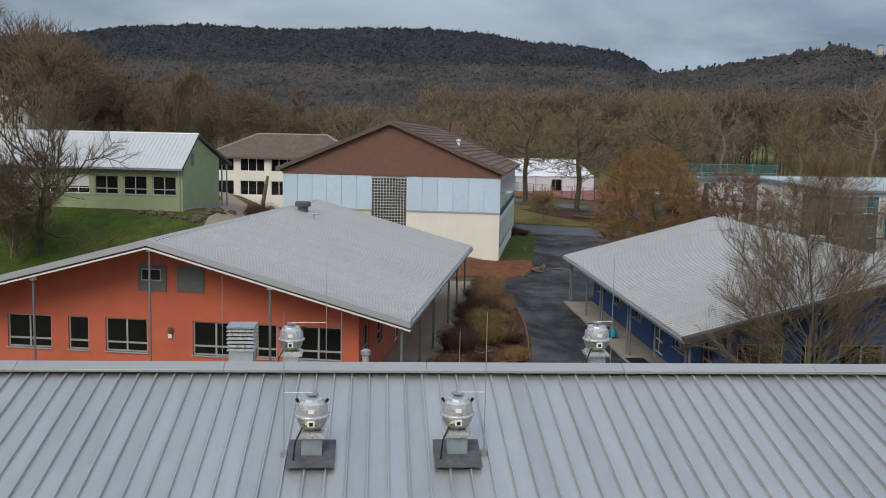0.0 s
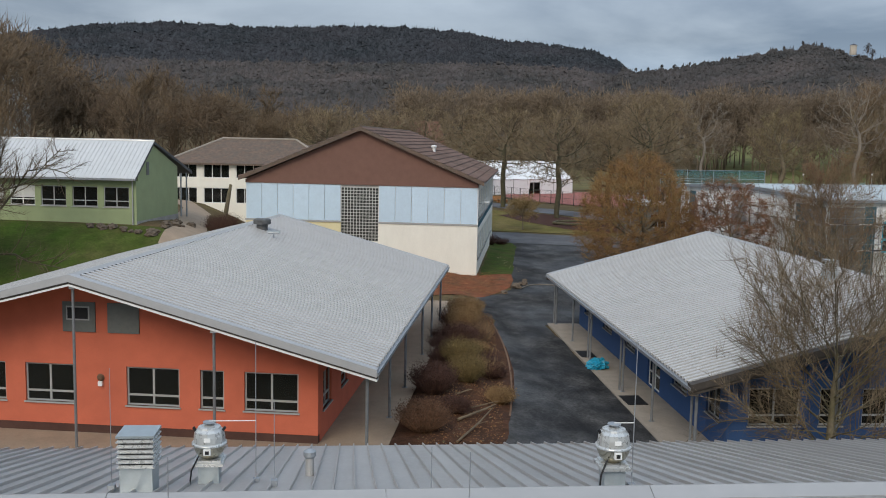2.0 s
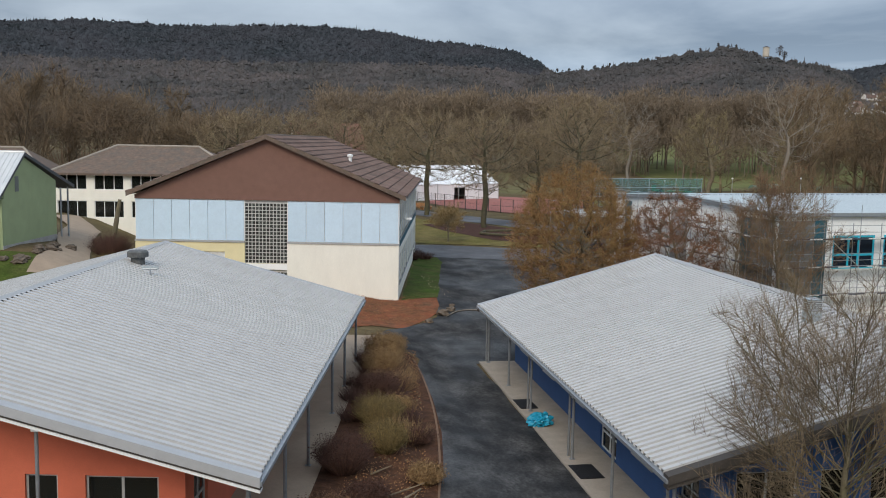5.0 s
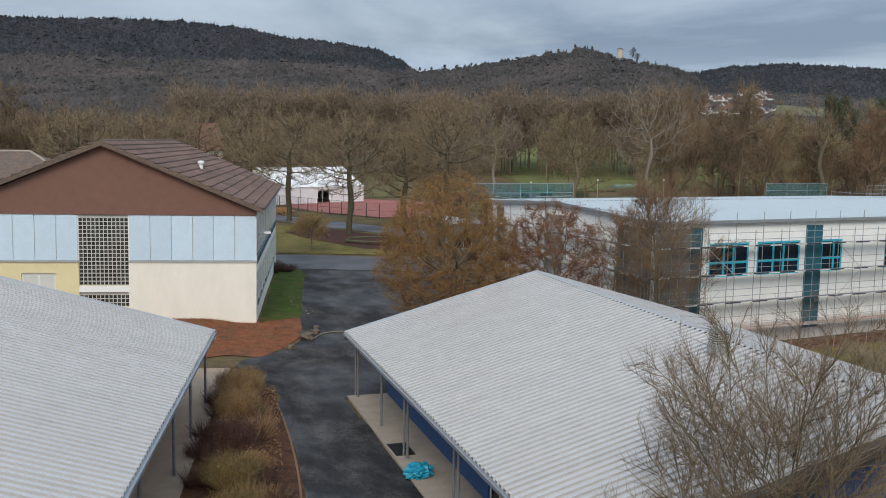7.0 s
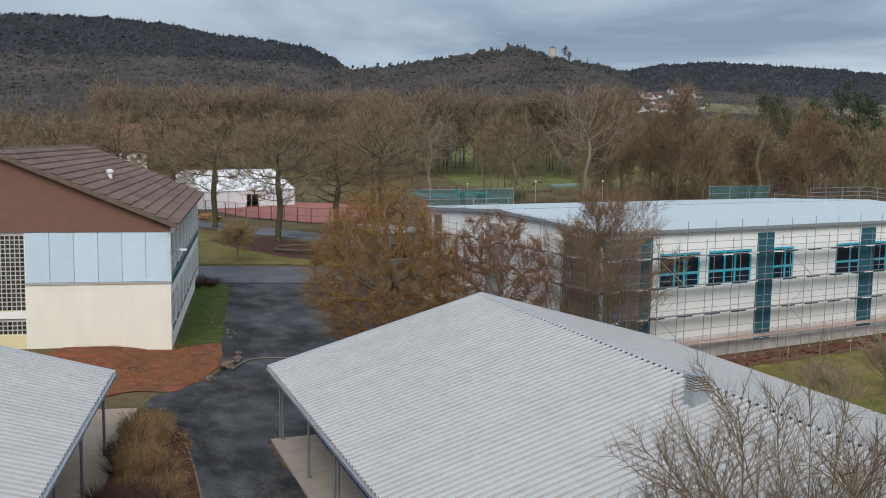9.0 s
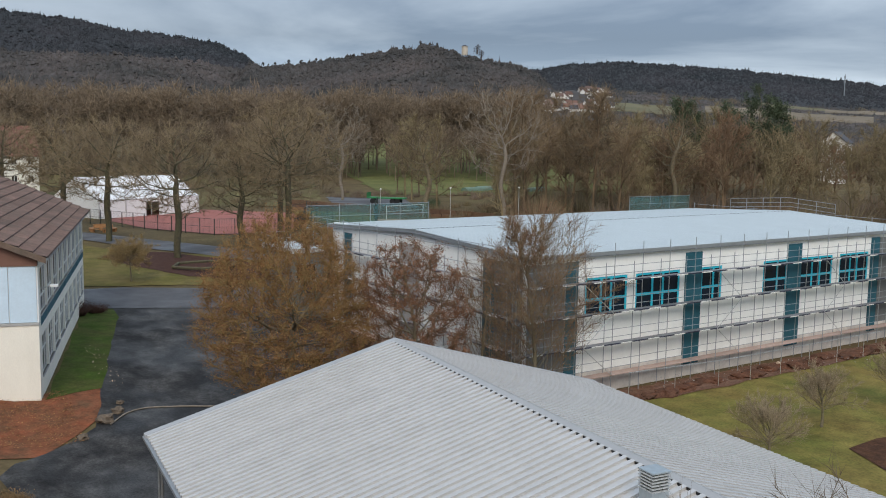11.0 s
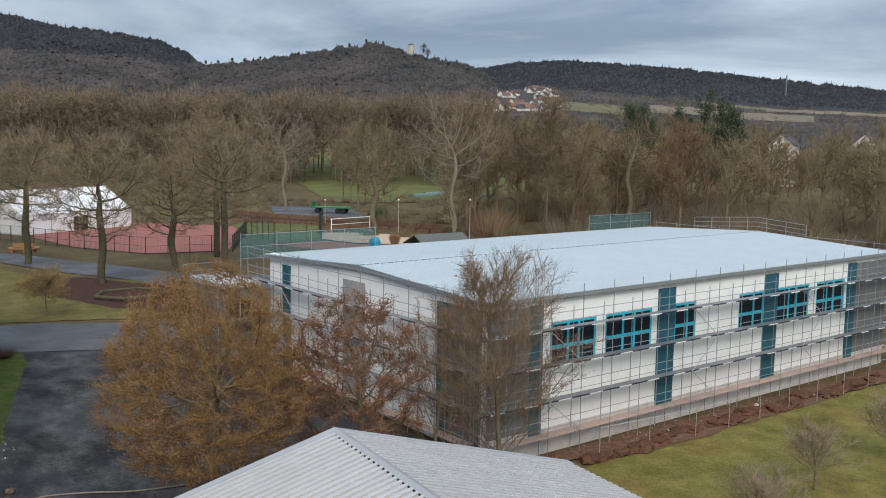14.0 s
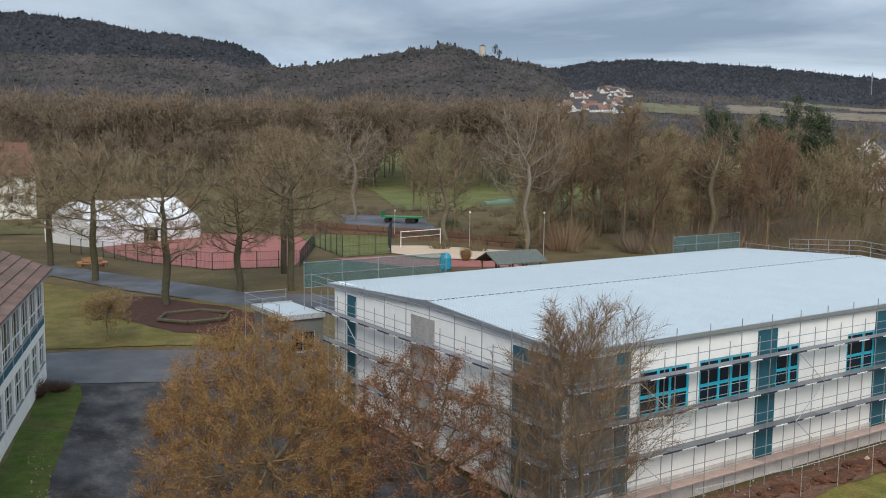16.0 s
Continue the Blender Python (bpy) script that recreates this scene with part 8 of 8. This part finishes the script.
litter("leaf_litter", 3600, in_box(5.0, 11.6, 71.6, 79.6, 0.09), M["rust_leaf"], 0.035, 1, "rusty dry leaves strewn on the soil")
litter("leaf_litter", 500, in_bed, M["brush"], 0.045, 2, "brown dry leaves in the planting bed")
litter("leaf_litter", 6000, in_bed, M["rust_leaf"], 0.03, 6, "rusty dry leaves in the planting bed")
bed_rng = np.random.default_rng(58)
for mt, lb, n, near, side in (("shrub_red", "dry red-brown stems filling the bed", 40, 48.0, (0.0, 0.75)), ("shrub_straw", "dry straw-coloured stalks in the bed", 22, 46.5, (0.3, 0.95))):
    spots = []
    for _ in range(n):
        y = bed_rng.uniform(near, 64.0)
        left = 2.9 + (y - 46) * 0.205
        x = left + 0.4 + (8.3 - left - 0.5) * bed_rng.uniform(*side)
        spots.append((x, y, height(x, y) + 0.03, bed_rng.uniform(0.2, 0.36)))
    undergrowth("dry_stalks", spots, M[mt], lb, int(near), n=130, thick=0.012)
for x0, y0, x1, y1, r in ((4.6, 40.0, 6.4, 42.0, 0.06), (4.3, 37.4, 6.2, 41.6, 0.045), (4.9, 43.6, 5.7, 44.3, 0.04), (4.9, 41.4, 6.6, 42.6, 0.035)):
    stick = thing("branch", pose(x0, y0, height(x0, y0) + 0.05 + r), "thin dead branch lying on the soil", "branch", "branches in the bed")
    wood = Shape().tube((0, 0, 0), ((x1 - x0) * 0.55, (y1 - y0) * 0.5, 0.03), r, r * 0.8, 7).tube(((x1 - x0) * 0.55, (y1 - y0) * 0.5, 0.03), (x1 - x0, y1 - y0, 0.02), r * 0.8, r * 0.4, 7)
    part("stem", wood, M["fg_twig"], stick)
    part("side_twig", Shape().tube(((x1 - x0) * 0.5, (y1 - y0) * 0.46, 0.03), ((x1 - x0) * 0.75, (y1 - y0) * 0.5, 0.12), r * 0.4, r * 0.15, 5), M["fg_twig"], stick)
litter("leaf_litter", 60, in_box(13.6, 14.8, 80, 92, 0.12), M["sand"], 0.04, 3, "pale dry leaves along the grass edge")
tagged(shrub(-10.2, 84.0, 1.8, 2.0, M["shrub_red"], 60, "dark twiggy shrub beside the garden path"), group="shrubs by the path")
tagged(shrub(-9.6, 81.6, 1.6, 0.8, M["shrub_olive"], 61, "low olive shrub beside the garden path"), group="shrubs by the path")
dead = thing("dead_trunk", pose(-10.8, 88.0, height(-10.8, 88) - 0.1), "bare leaning dead tree trunk", "tree trunk")
part("trunk", Shape().tube((0, 0, 0), (0.55, 0, 3.2), 0.22, 0.17, 10).tube((0.55, 0, 3.2), (0.7, 0.05, 4.1), 0.17, 0.12, 10), M["bark"], dead)

# guard rail on the far gable of the sports hall
guard = thing("roof_guard_rail", SPORTS @ Matrix.Translation((NL + 0.1, 0, 0)), "galvanised guard rail at the roof's far edge", "guard rail")
for y in (8, 10, 12, 14, 16, 18, 20):
    part("post", Shape().tube((0, y, -2.6), (0, y, 9.0 - 0.07 * abs(y - 13)), 0.03, sides=6), M["steel"], guard)
for dz in (0.0, -0.45, -0.85):
    part("rail", Shape().tube((0, 8, 8.65 + dz), (0, 13, 9.0 + dz), 0.025, sides=6).tube((0, 13, 9.0 + dz), (0, 20, 8.5 + dz), 0.025, sides=6), M["steel"], guard)

# low retaining walls, poles and an evergreen bush behind the courts
for pts, h in (([(67.2, 208.7), (71.8, 196.6), (81.0, 182.6), (88.5, 164.4)], 0.9), ([(62.1, 193.3), (71.2, 184.3), (80.8, 169.3), (85.0, 158.6)], 0.6)):
    wall = thing("retaining_wall", pose(*pts[0], height(*pts[0])), "low brown timber retaining wall behind the court", "retaining wall", "retaining walls")
    for (x0, y0), (x1, y1) in zip(pts, pts[1:]):
        n = int(math.hypot(x1 - x0, y1 - y0) / 2.4)
        for k in range(n):
            xa, ya = x0 + (x1 - x0) * k / n - pts[0][0], y0 + (y1 - y0) * k / n - pts[0][1]
            part("timber", Shape().box(0.02, 2.36, -0.12, 0.12, -0.3, h + 0.06 * (k % 2)), M["wood"], wall, at=pose(xa, ya, 0, 0, 0, math.degrees(math.atan2(y1 - y0, x1 - x0))))
for x, y, h in ((77.4, 160.0, 5.5), (76.0, 184.6, 4.0), (84.0, 150.0, 6.0)):
    pole = thing("lamp_pole", pose(x, y, height(x, y)), "thin pale lamp pole beside the court", "lamp pole", "lamp poles")
    part("pole", Shape().tube((0, 0, 0), (0, 0, h), 0.06, 0.04, 8), M["fan_grey"], pole)
    part("head", Shape().lathe([(0.05, h), (0.16, h + 0.05), (0.16, h + 0.22), (0.001, h + 0.28)], sides=10), M["white"], pole)
tagged(shrub(87.6, 187.0, 2.4, 2.6, M["needles"], 62, "dense evergreen bush behind the court", 1400), group="")
litter("rubble", 260, in_box(44.0, 80.0, 73.8, 76.6, 0.26), M["concrete"], 0.06, 4, "pale rubble on the dug soil")

# low foil tunnels on the meadow behind the court
M["foil"] = surf("pale_green_crop_foil", (0.13, 0.20, 0.15), 0.45, 0.0, 0.15, 0.6, 5.0, 0.1)
arch = Shape()
arc = [(1.1 * math.cos(math.pi * k / 8), 1.0 * math.sin(math.pi * k / 8)) for k in range(9)]
arch.prism([(a, 0.0, b) for a, b in arc], (0, 11.0, 0))
tunnel_mesh = arch.mesh("cover", M["foil"])
hoop_mesh = Shape().prism([(a * 1.03, 0.0, b * 1.03) for a, b in arc] + [(a * 0.99, 0.0, b * 0.99) for a, b in arc[::-1]], (0, 0.08, 0)).mesh("hoop", M["foil"])
for x, y, turn in ((124.5, 241.0, -68), (131.0, 246.0, -66), (138.0, 236.0, -70)):
    tun = thing("crop_tunnel", pose(x, y, height(x, y) + 0.12, 0, 0, turn), "low pale green foil tunnel on the meadow", "crop tunnel", "crop tunnels")
    part("cover", tunnel_mesh, None, tun)
    for k in range(5):
        part("hoop", hoop_mesh, None, tun, at=Matrix.Translation((0, 0.02 + k * 2.72, 0)))
undergrowth("hedge", stand(612, 46, 20, 34, 214, 236, 0.35, 0.75), M["thicket_grey"], "low bare hedge before the meadow", 613, n=90, thick=0.05)
